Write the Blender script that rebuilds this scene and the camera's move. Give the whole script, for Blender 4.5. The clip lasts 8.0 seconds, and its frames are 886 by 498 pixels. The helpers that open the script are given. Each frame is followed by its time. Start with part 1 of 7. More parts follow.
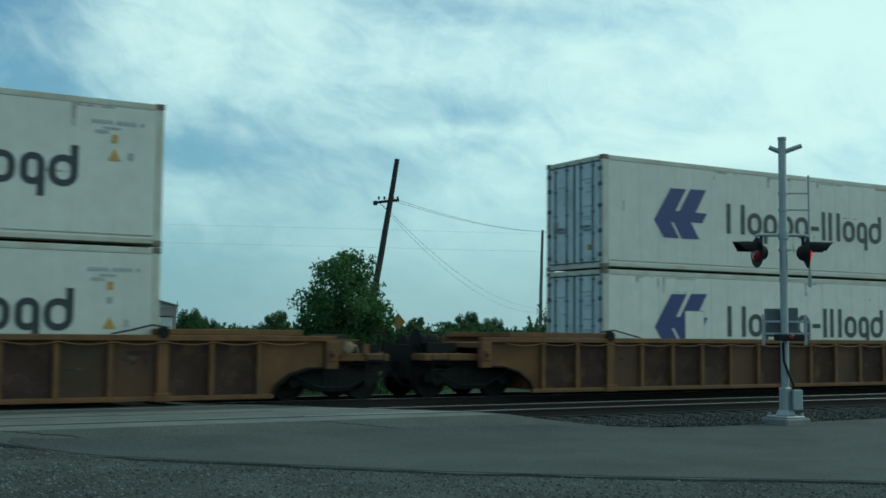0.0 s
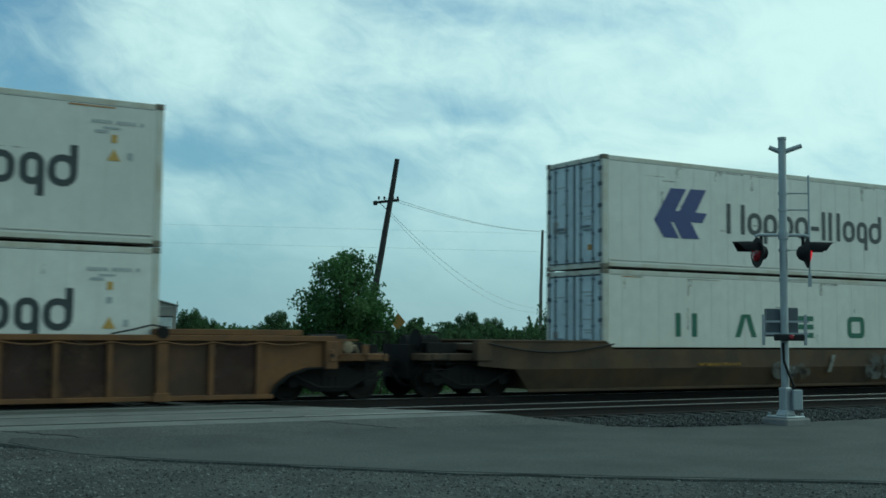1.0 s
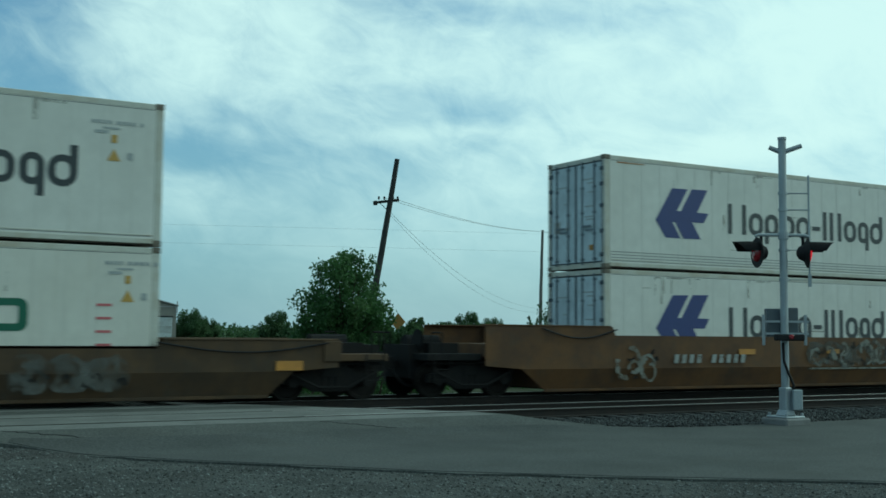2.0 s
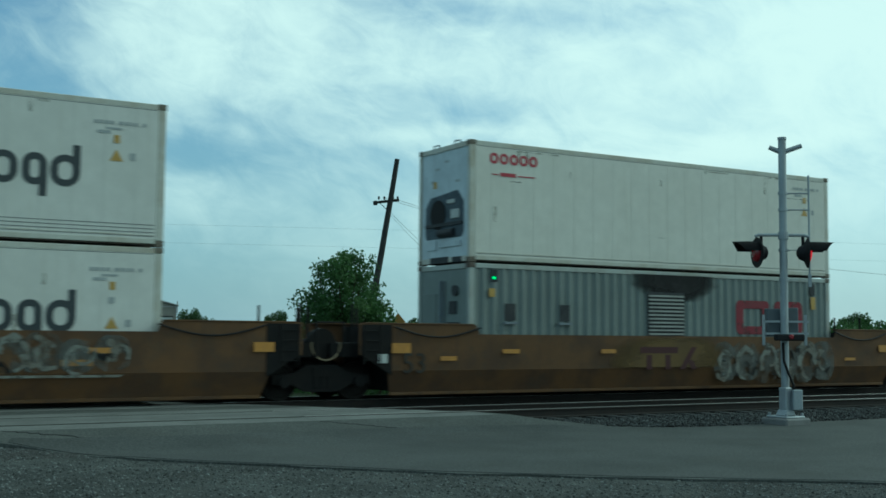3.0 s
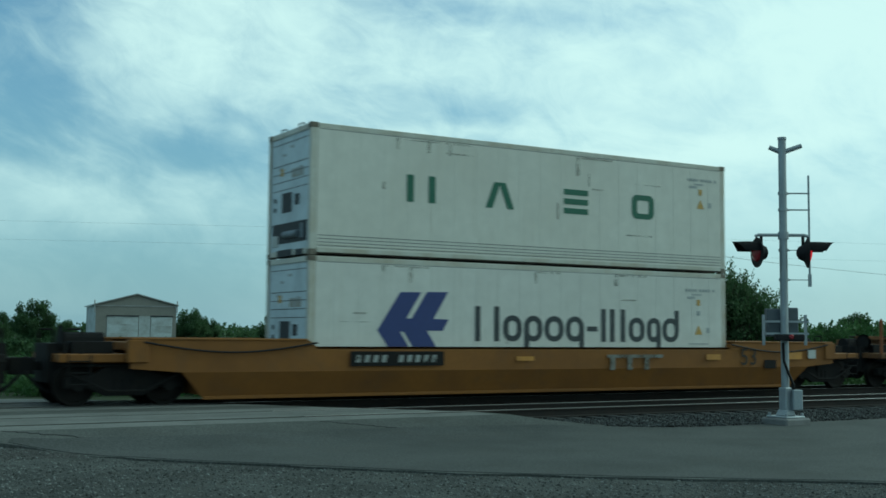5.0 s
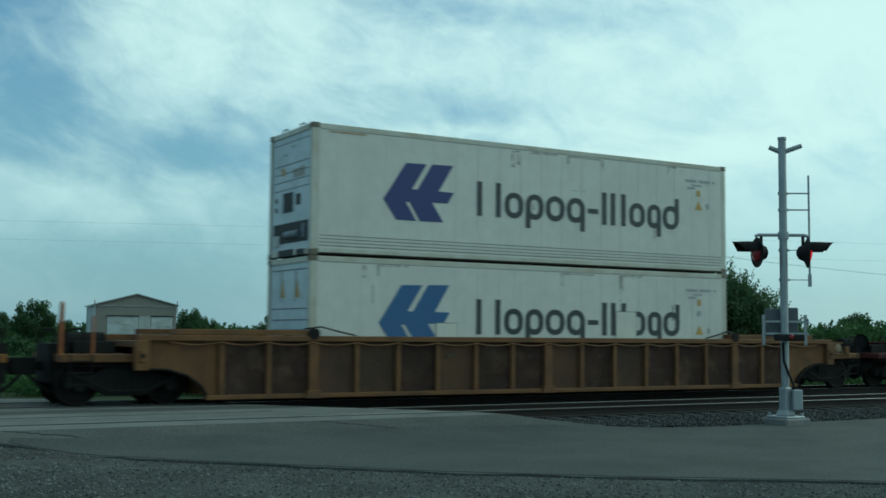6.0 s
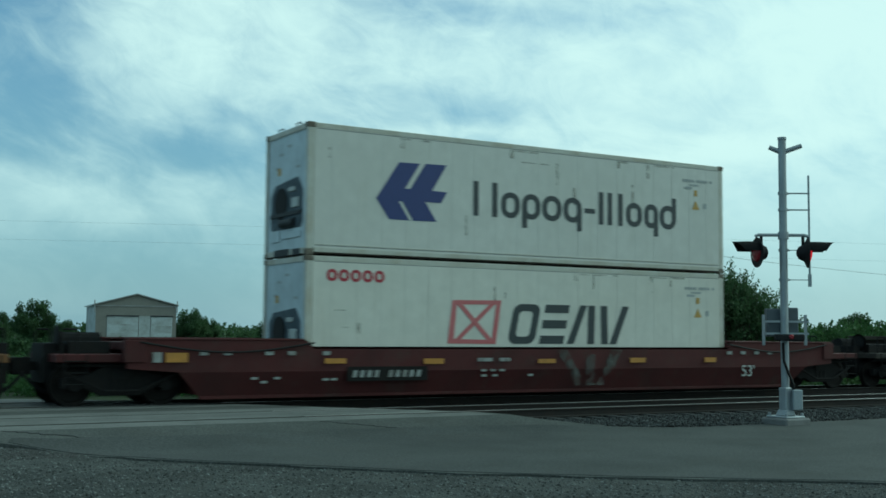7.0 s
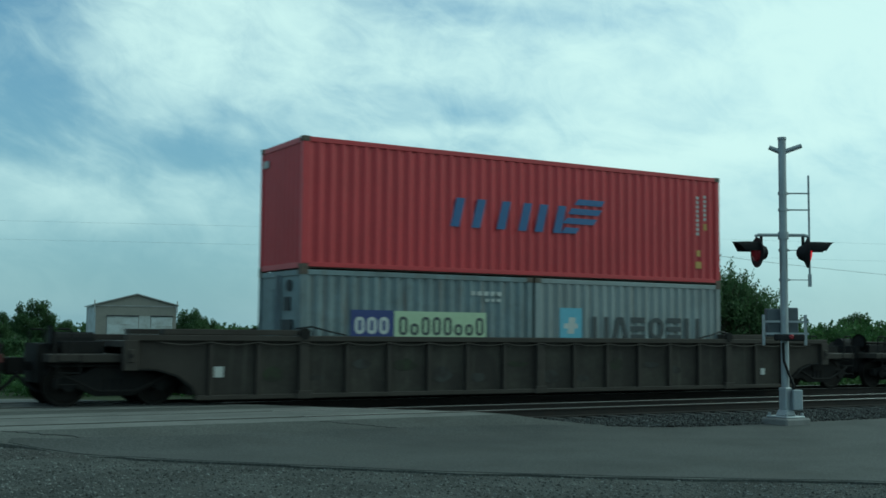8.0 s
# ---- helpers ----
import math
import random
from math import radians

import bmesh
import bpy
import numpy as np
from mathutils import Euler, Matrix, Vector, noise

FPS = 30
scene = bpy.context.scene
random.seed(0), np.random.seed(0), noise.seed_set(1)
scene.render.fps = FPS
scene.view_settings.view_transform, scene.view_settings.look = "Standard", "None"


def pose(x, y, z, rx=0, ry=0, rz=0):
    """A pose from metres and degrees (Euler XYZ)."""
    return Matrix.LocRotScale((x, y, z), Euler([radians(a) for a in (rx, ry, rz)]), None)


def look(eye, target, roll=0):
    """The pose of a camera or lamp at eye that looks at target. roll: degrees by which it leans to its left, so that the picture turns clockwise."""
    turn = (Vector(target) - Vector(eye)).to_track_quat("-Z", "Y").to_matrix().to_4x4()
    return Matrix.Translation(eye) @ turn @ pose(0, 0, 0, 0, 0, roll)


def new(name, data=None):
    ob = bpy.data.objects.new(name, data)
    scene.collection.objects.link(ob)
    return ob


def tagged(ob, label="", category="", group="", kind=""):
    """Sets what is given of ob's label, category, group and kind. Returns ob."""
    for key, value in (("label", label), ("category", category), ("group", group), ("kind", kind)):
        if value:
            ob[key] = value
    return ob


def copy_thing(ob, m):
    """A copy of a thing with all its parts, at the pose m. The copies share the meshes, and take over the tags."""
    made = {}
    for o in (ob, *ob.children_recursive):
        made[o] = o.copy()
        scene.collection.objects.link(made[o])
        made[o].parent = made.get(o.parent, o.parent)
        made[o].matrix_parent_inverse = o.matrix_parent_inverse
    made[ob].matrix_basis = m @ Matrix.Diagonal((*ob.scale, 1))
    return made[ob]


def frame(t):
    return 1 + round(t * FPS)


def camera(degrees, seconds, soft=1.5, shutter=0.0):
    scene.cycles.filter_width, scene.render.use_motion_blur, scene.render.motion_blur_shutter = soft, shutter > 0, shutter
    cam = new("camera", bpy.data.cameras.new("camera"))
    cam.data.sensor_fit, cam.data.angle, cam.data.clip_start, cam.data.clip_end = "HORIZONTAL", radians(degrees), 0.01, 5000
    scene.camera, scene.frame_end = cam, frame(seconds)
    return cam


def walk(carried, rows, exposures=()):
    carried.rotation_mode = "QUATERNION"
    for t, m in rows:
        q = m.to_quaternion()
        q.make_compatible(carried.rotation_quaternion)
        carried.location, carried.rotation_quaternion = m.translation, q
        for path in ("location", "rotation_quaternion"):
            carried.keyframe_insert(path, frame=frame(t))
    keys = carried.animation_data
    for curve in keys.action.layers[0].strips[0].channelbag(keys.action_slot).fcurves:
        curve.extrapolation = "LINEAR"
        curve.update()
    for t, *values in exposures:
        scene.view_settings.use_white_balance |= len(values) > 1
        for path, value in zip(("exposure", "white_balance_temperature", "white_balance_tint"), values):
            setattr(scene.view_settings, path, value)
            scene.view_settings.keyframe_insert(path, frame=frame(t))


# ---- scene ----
# ---------------------------------------------------------------- camera
# x runs along the tracks, y across them, z = 0 is the top of the rails
EYE_Z = 1.46
cam = camera(42.55, 8.0, soft=1.6, shutter=0.12)
AHEAD, UP = radians(30.476), radians(4.295)
EYE = Vector((0, 0, EYE_Z))
AIM = EYE + Vector((math.sin(AHEAD) * math.cos(UP), math.cos(AHEAD) * math.cos(UP), math.sin(UP)))
VIEW = look(EYE, AIM, 0.50)
walk(cam, [(0.0, VIEW), (8.0, VIEW)], exposures=[(t, e, 5230, -27) for t, e in
    ((0.0, -0.15), (0.5, -0.20), (1.5, -0.14), (3.0, -0.11), (3.6, -0.03), (4.1, -0.01), (4.7, -0.08), (5.8, -0.18), (6.5, -0.12), (7.5, -0.12), (8.0, -0.15))])

SPEED = 23.45          # metres a second, towards -x
TRACK_Y = 23.76        # centre line of the far track, with the train
NEAR_Y = 19.46         # centre line of the empty near track
END = 8.0

# ---------------------------------------------------------------- light
SUN_EL, SUN_AZ = 29.0, 98.0     # elevation; bearing from +y towards +x
world = bpy.data.worlds.new("sky")
scene.world = world
world.use_nodes = True
wt = world.node_tree
wt.nodes.clear()


def wnode(kind, **values):
    n = wt.nodes.new(kind)
    for k, v in values.items():
        n.inputs[k].default_value = v
    return n


def wmath(op, a, b=None):
    n = wt.nodes.new("ShaderNodeMath")
    n.operation = op
    for i, v in enumerate((a, b)):
        if v is None:
            continue
        if isinstance(v, (int, float)):
            n.inputs[i].default_value = v
        else:
            wt.links.new(v, n.inputs[i])
    return n.outputs[0]


sky = wt.nodes.new("ShaderNodeTexSky")
sky.sky_type = 'NISHITA'
sky.sun_disc = False
sky.sun_elevation = radians(SUN_EL)
sky.sun_rotation = radians(SUN_AZ)
sky.air_density = 1.0
sky.dust_density = 0.6
sky.ozone_density = 3.0
gen = wt.nodes.new("ShaderNodeTexCoord").outputs["Generated"]
sep = wt.nodes.new("ShaderNodeSeparateXYZ")
wt.links.new(gen, sep.inputs[0])
# bearing and height, scaled to about one unit over half the view
bearing = wmath('DIVIDE', wmath('SUBTRACT', wmath('ARCTAN2', sep.outputs[0], sep.outputs[1]), AHEAD), 0.372)
rise = wmath('DIVIDE', wmath('SUBTRACT', sep.outputs[2], 0.075), 0.215)
comb = wt.nodes.new("ShaderNodeCombineXYZ")
wt.links.new(wmath('MULTIPLY', bearing, 1.78), comb.inputs[0])
wt.links.new(rise, comb.inputs[1])


def cloud_noise(scale, stretch, turn, detail, rough, shift, warp=0.4):
    m = wt.nodes.new("ShaderNodeMapping")
    m.vector_type = 'TEXTURE'
    m.inputs["Rotation"].default_value = (0, 0, radians(turn))
    m.inputs["Scale"].default_value = (stretch, 1, 1)
    m.inputs["Location"].default_value = shift
    wt.links.new(comb.outputs[0], m.inputs[0])
    n = wt.nodes.new("ShaderNodeTexNoise")
    n.inputs["Scale"].default_value = scale
    n.inputs["Detail"].default_value = detail
    n.inputs["Roughness"].default_value = rough
    n.inputs["Distortion"].default_value = warp
    wt.links.new(m.outputs[0], n.inputs[0])
    return n.outputs[0]


def bank(u, v, a, b, weight, turn=0.0):
    """A broad soft bank of cloud (or, with a negative weight, a clearing)."""
    du, dv = wmath('SUBTRACT', bearing, u), wmath('SUBTRACT', rise, v)
    c, sn = math.cos(radians(turn)), math.sin(radians(turn))
    p = wmath('ADD', wmath('MULTIPLY', du, c / a), wmath('MULTIPLY', dv, sn / a))
    q = wmath('ADD', wmath('MULTIPLY', du, -sn / b), wmath('MULTIPLY', dv, c / b))
    r2 = wmath('ADD', wmath('MULTIPLY', p, p), wmath('MULTIPLY', q, q))
    return wmath('MULTIPLY', wmath('POWER', 2.718, wmath('MULTIPLY', r2, -1.0)), weight)


veil = cloud_noise(1.1, 3.0, 14, 5, 0.5, (3.1, 1.7, 0), 0.3)
wisps = cloud_noise(2.6, 2.6, -12, 9, 0.58, (0.4, 5.2, 0), 0.5)
puffs = cloud_noise(6.5, 1.6, -24, 8, 0.62, (7.4, 2.2, 0), 0.7)
amount = wmath('ADD', wmath('ADD', wmath('MULTIPLY', veil, 0.9), wmath('MULTIPLY', wisps, 0.75)), wmath('MULTIPLY', puffs, 0.45))
# the high cloud thickens towards the sun's side
amount = wmath('ADD', amount, wmath('MULTIPLY', wmath('MINIMUM', wmath('MAXIMUM', bearing, -2.0), 2.0), 0.10))
for row in ((-1.0, 0.95, 0.22, 0.24, -0.30, 0), (-0.98, 0.50, 0.16, 0.20, -0.26, 0), (-0.58, 0.33, 0.22, 0.12, -0.20, -8),
            (0.12, 0.92, 0.36, 0.09, -0.22, -6), (-0.25, 0.62, 0.30, 0.16, 0.16, 0), (-0.80, -0.08, 0.40, 0.12, -0.20, 0),
            (-0.72, 0.66, 0.13, 0.24, 0.20, 0), (-0.45, 0.85, 0.35, 0.22, 0.06, 0), (-0.90, 0.22, 0.34, 0.09, 0.22, -22),
            (0.75, 0.80, 0.55, 0.30, 0.14, 0), (-0.06, 0.46, 0.26, 0.04, 0.16, 4), (0.55, 0.35, 0.5, 0.05, 0.14, 14)):
    amount = wmath('ADD', amount, bank(*row))
ramp = wt.nodes.new("ShaderNodeMapRange")
ramp.inputs["From Min"].default_value = 0.60
ramp.inputs["From Max"].default_value = 1.33
ramp.interpolation_type = 'SMOOTHSTEP'
wt.links.new(amount, ramp.inputs["Value"])
SKY_GAIN = 0.115
sky_part = wt.nodes.new("ShaderNodeVectorMath")
sky_part.operation = 'SCALE'
sky_part.inputs["Scale"].default_value = SKY_GAIN
wt.links.new(sky.outputs[0], sky_part.inputs[0])
haze_amount = wt.nodes.new("ShaderNodeMapRange")
haze_amount.inputs["From Min"].default_value, haze_amount.inputs["From Max"].default_value = 0.0, 0.26
haze_amount.inputs["To Min"].default_value, haze_amount.inputs["To Max"].default_value = 0.85, 0.1
wt.links.new(sep.outputs[2], haze_amount.inputs["Value"])
hazed = wt.nodes.new("ShaderNodeMix")
hazed.data_type = 'RGBA'
wt.links.new(haze_amount.outputs[0], hazed.inputs[0])
wt.links.new(sky_part.outputs[0], hazed.inputs[6])
hazed.inputs[7].default_value = (0.285, 0.38, 0.475, 1)
mix = wt.nodes.new("ShaderNodeMix")
mix.data_type = 'RGBA'
clear_low = wt.nodes.new("ShaderNodeMapRange")
clear_low.interpolation_type = 'SMOOTHSTEP'
clear_low.inputs["From Min"].default_value, clear_low.inputs["From Max"].default_value = 0.02, 0.17
wt.links.new(sep.outputs[2], clear_low.inputs["Value"])
thick = wmath('ADD', wmath('MULTIPLY', ramp.outputs[0], wmath('ADD', wmath('MULTIPLY', clear_low.outputs[0], 0.74), 0.16)), wmath('MULTIPLY', wmath('SUBTRACT', 1.0, clear_low.outputs[0]), wmath('ADD', wmath('MULTIPLY', wmath('MINIMUM', wmath('MAXIMUM', bearing, -1.0), 1.2), 0.075), 0.065)))
wt.links.new(wmath('ADD', thick, 0.05), mix.inputs[0])
wt.links.new(hazed.outputs[2], mix.inputs[6])
mix.inputs[7].default_value = (1.0, 0.985, 0.945, 1)
back = wt.nodes.new("ShaderNodeBackground")
back.inputs["Strength"].default_value = 1.0
wt.links.new(mix.outputs[2], back.inputs[0])
wout = wt.nodes.new("ShaderNodeOutputWorld")
wt.links.new(back.outputs[0], wout.inputs[0])

sun_data = bpy.data.lights.new("sun", 'SUN')
sun_data.energy = 1.25
sun_data.angle = radians(20)
sun_data.color = (1.0, 0.95, 0.88)
sun = new("sun", sun_data)
az, el = radians(SUN_AZ), radians(SUN_EL)
SUN_WAY = Vector((math.sin(az) * math.cos(el), math.cos(az) * math.cos(el), math.sin(el)))
sun.matrix_world = look(SUN_WAY * 200, (0, 0, 0))


# ---------------------------------------------------------------- materials
def mat(name, base, second=None, amount=0.5, scale=1.0, fine=30.0, rough=0.6, metal=0.0, bump=0.1, streak=0.0,
        streak_col=(0.10, 0.055, 0.03), tint=0.0, detail=5.0, bump_size=0.01, grime=0.0, emit=None, low=0.42, high=0.68, island=False, grain_dark=0.8, grain_mix=0.5, worn=None):
    """A painted or raw surface: patches of a second colour, fine grain, runs of rust down the upright faces."""
    m = bpy.data.materials.new(name)
    m.use_nodes = True
    nt = m.node_tree
    b = nt.nodes["Principled BSDF"]
    b.inputs["Roughness"].default_value = rough
    b.inputs["Metallic"].default_value = metal
    b.inputs["Specular IOR Level"].default_value = 0.5 if rough < 0.58 else 0.18
    second = second or tuple(c * 0.72 for c in base)
    tc = nt.nodes.new("ShaderNodeTexCoord")
    info = nt.nodes.new("ShaderNodeObjectInfo")
    add = nt.nodes.new("ShaderNodeVectorMath")
    add.operation = 'MULTIPLY_ADD'
    rnd = nt.nodes.new("ShaderNodeCombineXYZ")
    nt.links.new(info.outputs["Random"], rnd.inputs[0])
    nt.links.new(info.outputs["Random"], rnd.inputs[1])
    nt.links.new(rnd.outputs[0], add.inputs[0])
    add.inputs[1].default_value = (37, 11, 0)
    nt.links.new(tc.outputs["Object"], add.inputs[2])
    coords = add.outputs[0]

    def tex(s, d, stretch=None):
        n = nt.nodes.new("ShaderNodeTexNoise")
        n.inputs["Scale"].default_value = s
        n.inputs["Detail"].default_value = d
        n.inputs["Roughness"].default_value = 0.6
        if stretch:
            mp = nt.nodes.new("ShaderNodeMapping")
            mp.inputs["Scale"].default_value = stretch
            nt.links.new(coords, mp.inputs[0])
            nt.links.new(mp.outputs[0], n.inputs[0])
        else:
            nt.links.new(coords, n.inputs[0])
        return n.outputs[0]

    def ramped(v, a, c):
        r = nt.nodes.new("ShaderNodeMapRange")
        r.inputs["From Min"].default_value, r.inputs["From Max"].default_value = a, c
        nt.links.new(v, r.inputs["Value"])
        return r.outputs[0]

    def mixed(f, a, c, k=1.0, mode='MIX'):
        x = nt.nodes.new("ShaderNodeMix")
        x.data_type = 'RGBA'
        x.blend_type = mode
        mu = nt.nodes.new("ShaderNodeMath")
        mu.operation = 'MULTIPLY'
        mu.inputs[1].default_value = k
        nt.links.new(f, mu.inputs[0])
        nt.links.new(mu.outputs[0], x.inputs[0])
        for i, v in ((6, a), (7, c)):
            if isinstance(v, tuple):
                x.inputs[i].default_value = (*v, 1)
            else:
                nt.links.new(v, x.inputs[i])
        return x.outputs[2]

    large = tex(scale, detail)
    grain = tex(fine, 4.0)
    col = mixed(ramped(large, low, high), base, second, amount)
    col = mixed(ramped(grain, 0.32, 0.68), col, tuple(c * grain_dark for c in base), grain_mix)
    if streak:
        runs = tex(1.0, 6.0, (7.0, 7.0, 0.45))
        col = mixed(ramped(runs, 0.55, 0.78), col, streak_col, streak)
    if grime:
        dirt = tex(scale * 2.7, 8.0)
        col = mixed(ramped(dirt, 0.52, 0.75), col, (0.06, 0.055, 0.045), grime)
    if tint:
        shade = nt.nodes.new("ShaderNodeMapRange")
        shade.inputs["To Min"].default_value, shade.inputs["To Max"].default_value = 1 - tint, 1 + tint
        nt.links.new(nt.nodes.new("ShaderNodeNewGeometry").outputs["Random Per Island"] if island else info.outputs["Random"], shade.inputs["Value"])
        sc = nt.nodes.new("ShaderNodeVectorMath")
        sc.operation = 'SCALE'
        nt.links.new(col, sc.inputs[0])
        nt.links.new(shade.outputs[0], sc.inputs["Scale"])
        col = sc.outputs[0]
    nt.links.new(col, b.inputs["Base Color"])
    if worn:
        # paint that has flaked or faded away in places
        nt.links.new(ramped(tex(worn[0], 7.0), worn[1], worn[2]), b.inputs["Alpha"])
    rr = nt.nodes.new("ShaderNodeMapRange")
    rr.inputs["To Min"].default_value, rr.inputs["To Max"].default_value = max(rough - 0.12, 0.02), min(rough + 0.12, 1)
    nt.links.new(large, rr.inputs["Value"])
    nt.links.new(rr.outputs[0], b.inputs["Roughness"])
    if bump:
        bp = nt.nodes.new("ShaderNodeBump")
        bp.inputs["Strength"].default_value = bump
        bp.inputs["Distance"].default_value = bump_size
        nt.links.new(grain, bp.inputs["Height"])
        nt.links.new(bp.outputs[0], b.inputs["Normal"])
    if emit:
        b.inputs["Emission Color"].default_value = (*emit[0], 1)
        b.inputs["Emission Strength"].default_value = emit[1]
    return m


M = {}
M["white"] = mat("white_container_paint", (0.62, 0.615, 0.57), (0.53, 0.525, 0.475), 0.6, 0.35, 3.0, 0.5, bump=0.03, streak=0.18, streak_col=(0.34, 0.31, 0.24), tint=0.05)
M["cream"] = mat("cream_container_paint", (0.64, 0.63, 0.565), (0.55, 0.53, 0.46), 0.6, 0.35, 3.0, 0.5, bump=0.03, streak=0.18, streak_col=(0.34, 0.30, 0.22), tint=0.04)
M["greywhite"] = mat("grey_white_container_paint", (0.44, 0.475, 0.45), (0.37, 0.40, 0.38), 0.6, 0.35, 3.0, 0.5, bump=0.03, streak=0.2, streak_col=(0.28, 0.27, 0.25))
M["rail_white"] = mat("weathered_white_steel", (0.52, 0.52, 0.46), (0.36, 0.31, 0.22), 0.8, 1.6, 14.0, 0.55, bump=0.08, streak=0.35, streak_col=(0.24, 0.15, 0.08))
M["rail_grey"] = mat("weathered_grey_steel", (0.38, 0.41, 0.385), (0.26, 0.24, 0.19), 0.7, 1.2, 14.0, 0.55, bump=0.08, streak=0.4, streak_col=(0.18, 0.13, 0.09))
M["casting"] = mat("corner_casting_steel", (0.13, 0.11, 0.09), (0.07, 0.05, 0.04), 0.7, 4.0, 20.0, 0.7, bump=0.15)
# white end paint with the bluish shade of the -x ends put into its colour
M["end_shade_blue"] = mat("bluish_grey_door_paint", (0.55, 0.615, 0.65), (0.38, 0.43, 0.46), 0.8, 1.3, 9.0, 0.5, bump=0.05, streak=0.35, streak_col=(0.18, 0.20, 0.21), grime=0.15)
M["bar_steel"] = mat("dull_locking_bar", (0.19, 0.22, 0.25), (0.12, 0.12, 0.12), 0.6, 3.0, 20.0, 0.55, metal=0.3, bump=0.05)
M["machine"] = mat("dark_machinery", (0.035, 0.038, 0.042), (0.08, 0.08, 0.08), 0.6, 4.0, 20.0, 0.6, bump=0.1)
M["black"] = mat("black_rubber", (0.012, 0.012, 0.013), (0.03, 0.028, 0.026), 0.5, 5.0, 30.0, 0.7, bump=0.1)
M["red_box"] = mat("red_container_paint", (0.42, 0.024, 0.036), (0.31, 0.024, 0.032), 0.6, 0.5, 8.0, 0.45, bump=0.04, streak=0.12, streak_col=(0.42, 0.12, 0.11))
M["slate_box"] = mat("blue_grey_container_paint", (0.165, 0.21, 0.225), (0.10, 0.12, 0.125), 0.9, 1.3, 8.0, 0.5, bump=0.05, streak=0.7, streak_col=(0.14, 0.085, 0.05), grime=0.3)
M["pale_box"] = mat("pale_grey_container_paint", (0.235, 0.27, 0.275), (0.17, 0.19, 0.19), 0.8, 0.9, 8.0, 0.5, bump=0.05, streak=0.55, streak_col=(0.2, 0.14, 0.09))
M["genset"] = mat("grey_green_container_paint", (0.17, 0.20, 0.19), (0.12, 0.14, 0.13), 0.6, 0.7, 9.0, 0.5, bump=0.05, streak=0.25, streak_col=(0.26, 0.27, 0.25))
M["soot"] = mat("soot", (0.02, 0.02, 0.02), (0.06, 0.06, 0.06), 0.5, 2.0, 9.0, 0.9, bump=0.0)
M["louvre"] = mat("louvre_metal", (0.30, 0.31, 0.29), (0.2, 0.2, 0.19), 0.6, 2.0, 9.0, 0.5, metal=0.3, bump=0.03)
M["orange"] = mat("faded_orange_car_paint", (0.128, 0.070, 0.031), (0.072, 0.045, 0.029), 0.95, 0.9, 9.0, 0.65, bump=0.08, streak=0.55, streak_col=(0.075, 0.045, 0.030), tint=0.08, grime=0.45, low=0.42, high=0.60)
M["orange_rib"] = mat("weathered_orange_car_paint", (0.165, 0.086, 0.037), (0.080, 0.048, 0.028), 0.95, 1.5, 12.0, 0.65, bump=0.08, streak=0.5, streak_col=(0.09, 0.048, 0.03), grime=0.4)
M["orange_sheet"] = mat("brown_stained_sheet", (0.102, 0.058, 0.033), (0.050, 0.037, 0.029), 0.95, 0.8, 9.0, 0.7, bump=0.08, streak=0.6, streak_col=(0.10, 0.052, 0.034), grime=0.4, low=0.40, high=0.60)
M["yellow"] = mat("yellow_orange_car_paint", (0.215, 0.098, 0.024), (0.12, 0.058, 0.022), 0.7, 0.7, 9.0, 0.6, bump=0.06, streak=0.35, streak_col=(0.16, 0.075, 0.03), grime=0.25)
M["maroon"] = mat("maroon_car_paint", (0.072, 0.021, 0.021), (0.042, 0.019, 0.019), 0.8, 0.8, 9.0, 0.65, bump=0.06, streak=0.4, streak_col=(0.06, 0.03, 0.026), grime=0.35)
M["brown"] = mat("dark_brown_car_paint", (0.037, 0.033, 0.029), (0.070, 0.066, 0.054), 0.85, 1.3, 9.0, 0.75, bump=0.08, streak=0.45, streak_col=(0.13, 0.12, 0.10), grime=0.4)
M["brown_rib"] = mat("dirty_brown_rib_paint", (0.050, 0.044, 0.038), (0.036, 0.031, 0.027), 0.7, 1.1, 9.0, 0.75, bump=0.08, streak=0.35, streak_col=(0.07, 0.06, 0.05), grime=0.4)
M["under"] = mat("grimy_running_gear", (0.013, 0.013, 0.013), (0.024, 0.021, 0.018), 0.6, 3.0, 20.0, 0.85, bump=0.2)
M["wheel"] = mat("dark_steel_wheel", (0.012, 0.011, 0.010), (0.026, 0.021, 0.018), 0.5, 4.0, 20.0, 0.6, metal=0.3, bump=0.1)
M["navy"] = mat("navy_marking", (0.022, 0.035, 0.16), (0.03, 0.05, 0.18), 0.5, 1.0, 8.0, 0.5, bump=0)
M["charcoal"] = mat("charcoal_marking", (0.028, 0.036, 0.042), (0.045, 0.055, 0.06), 0.5, 1.0, 8.0, 0.5, bump=0)
M["green"] = mat("dark_green_marking", (0.015, 0.10, 0.055), (0.03, 0.13, 0.08), 0.5, 1.0, 8.0, 0.5, bump=0)
M["crimson"] = mat("crimson_marking", (0.34, 0.02, 0.04), (0.28, 0.03, 0.05), 0.5, 1.0, 8.0, 0.5, bump=0)
M["pink"] = mat("faded_red_marking", (0.45, 0.12, 0.13), (0.5, 0.2, 0.2), 0.5, 1.0, 8.0, 0.5, bump=0)
M["blue_mark"] = mat("blue_marking", (0.035, 0.10, 0.26), (0.06, 0.13, 0.27), 0.5, 1.0, 8.0, 0.5, bump=0)
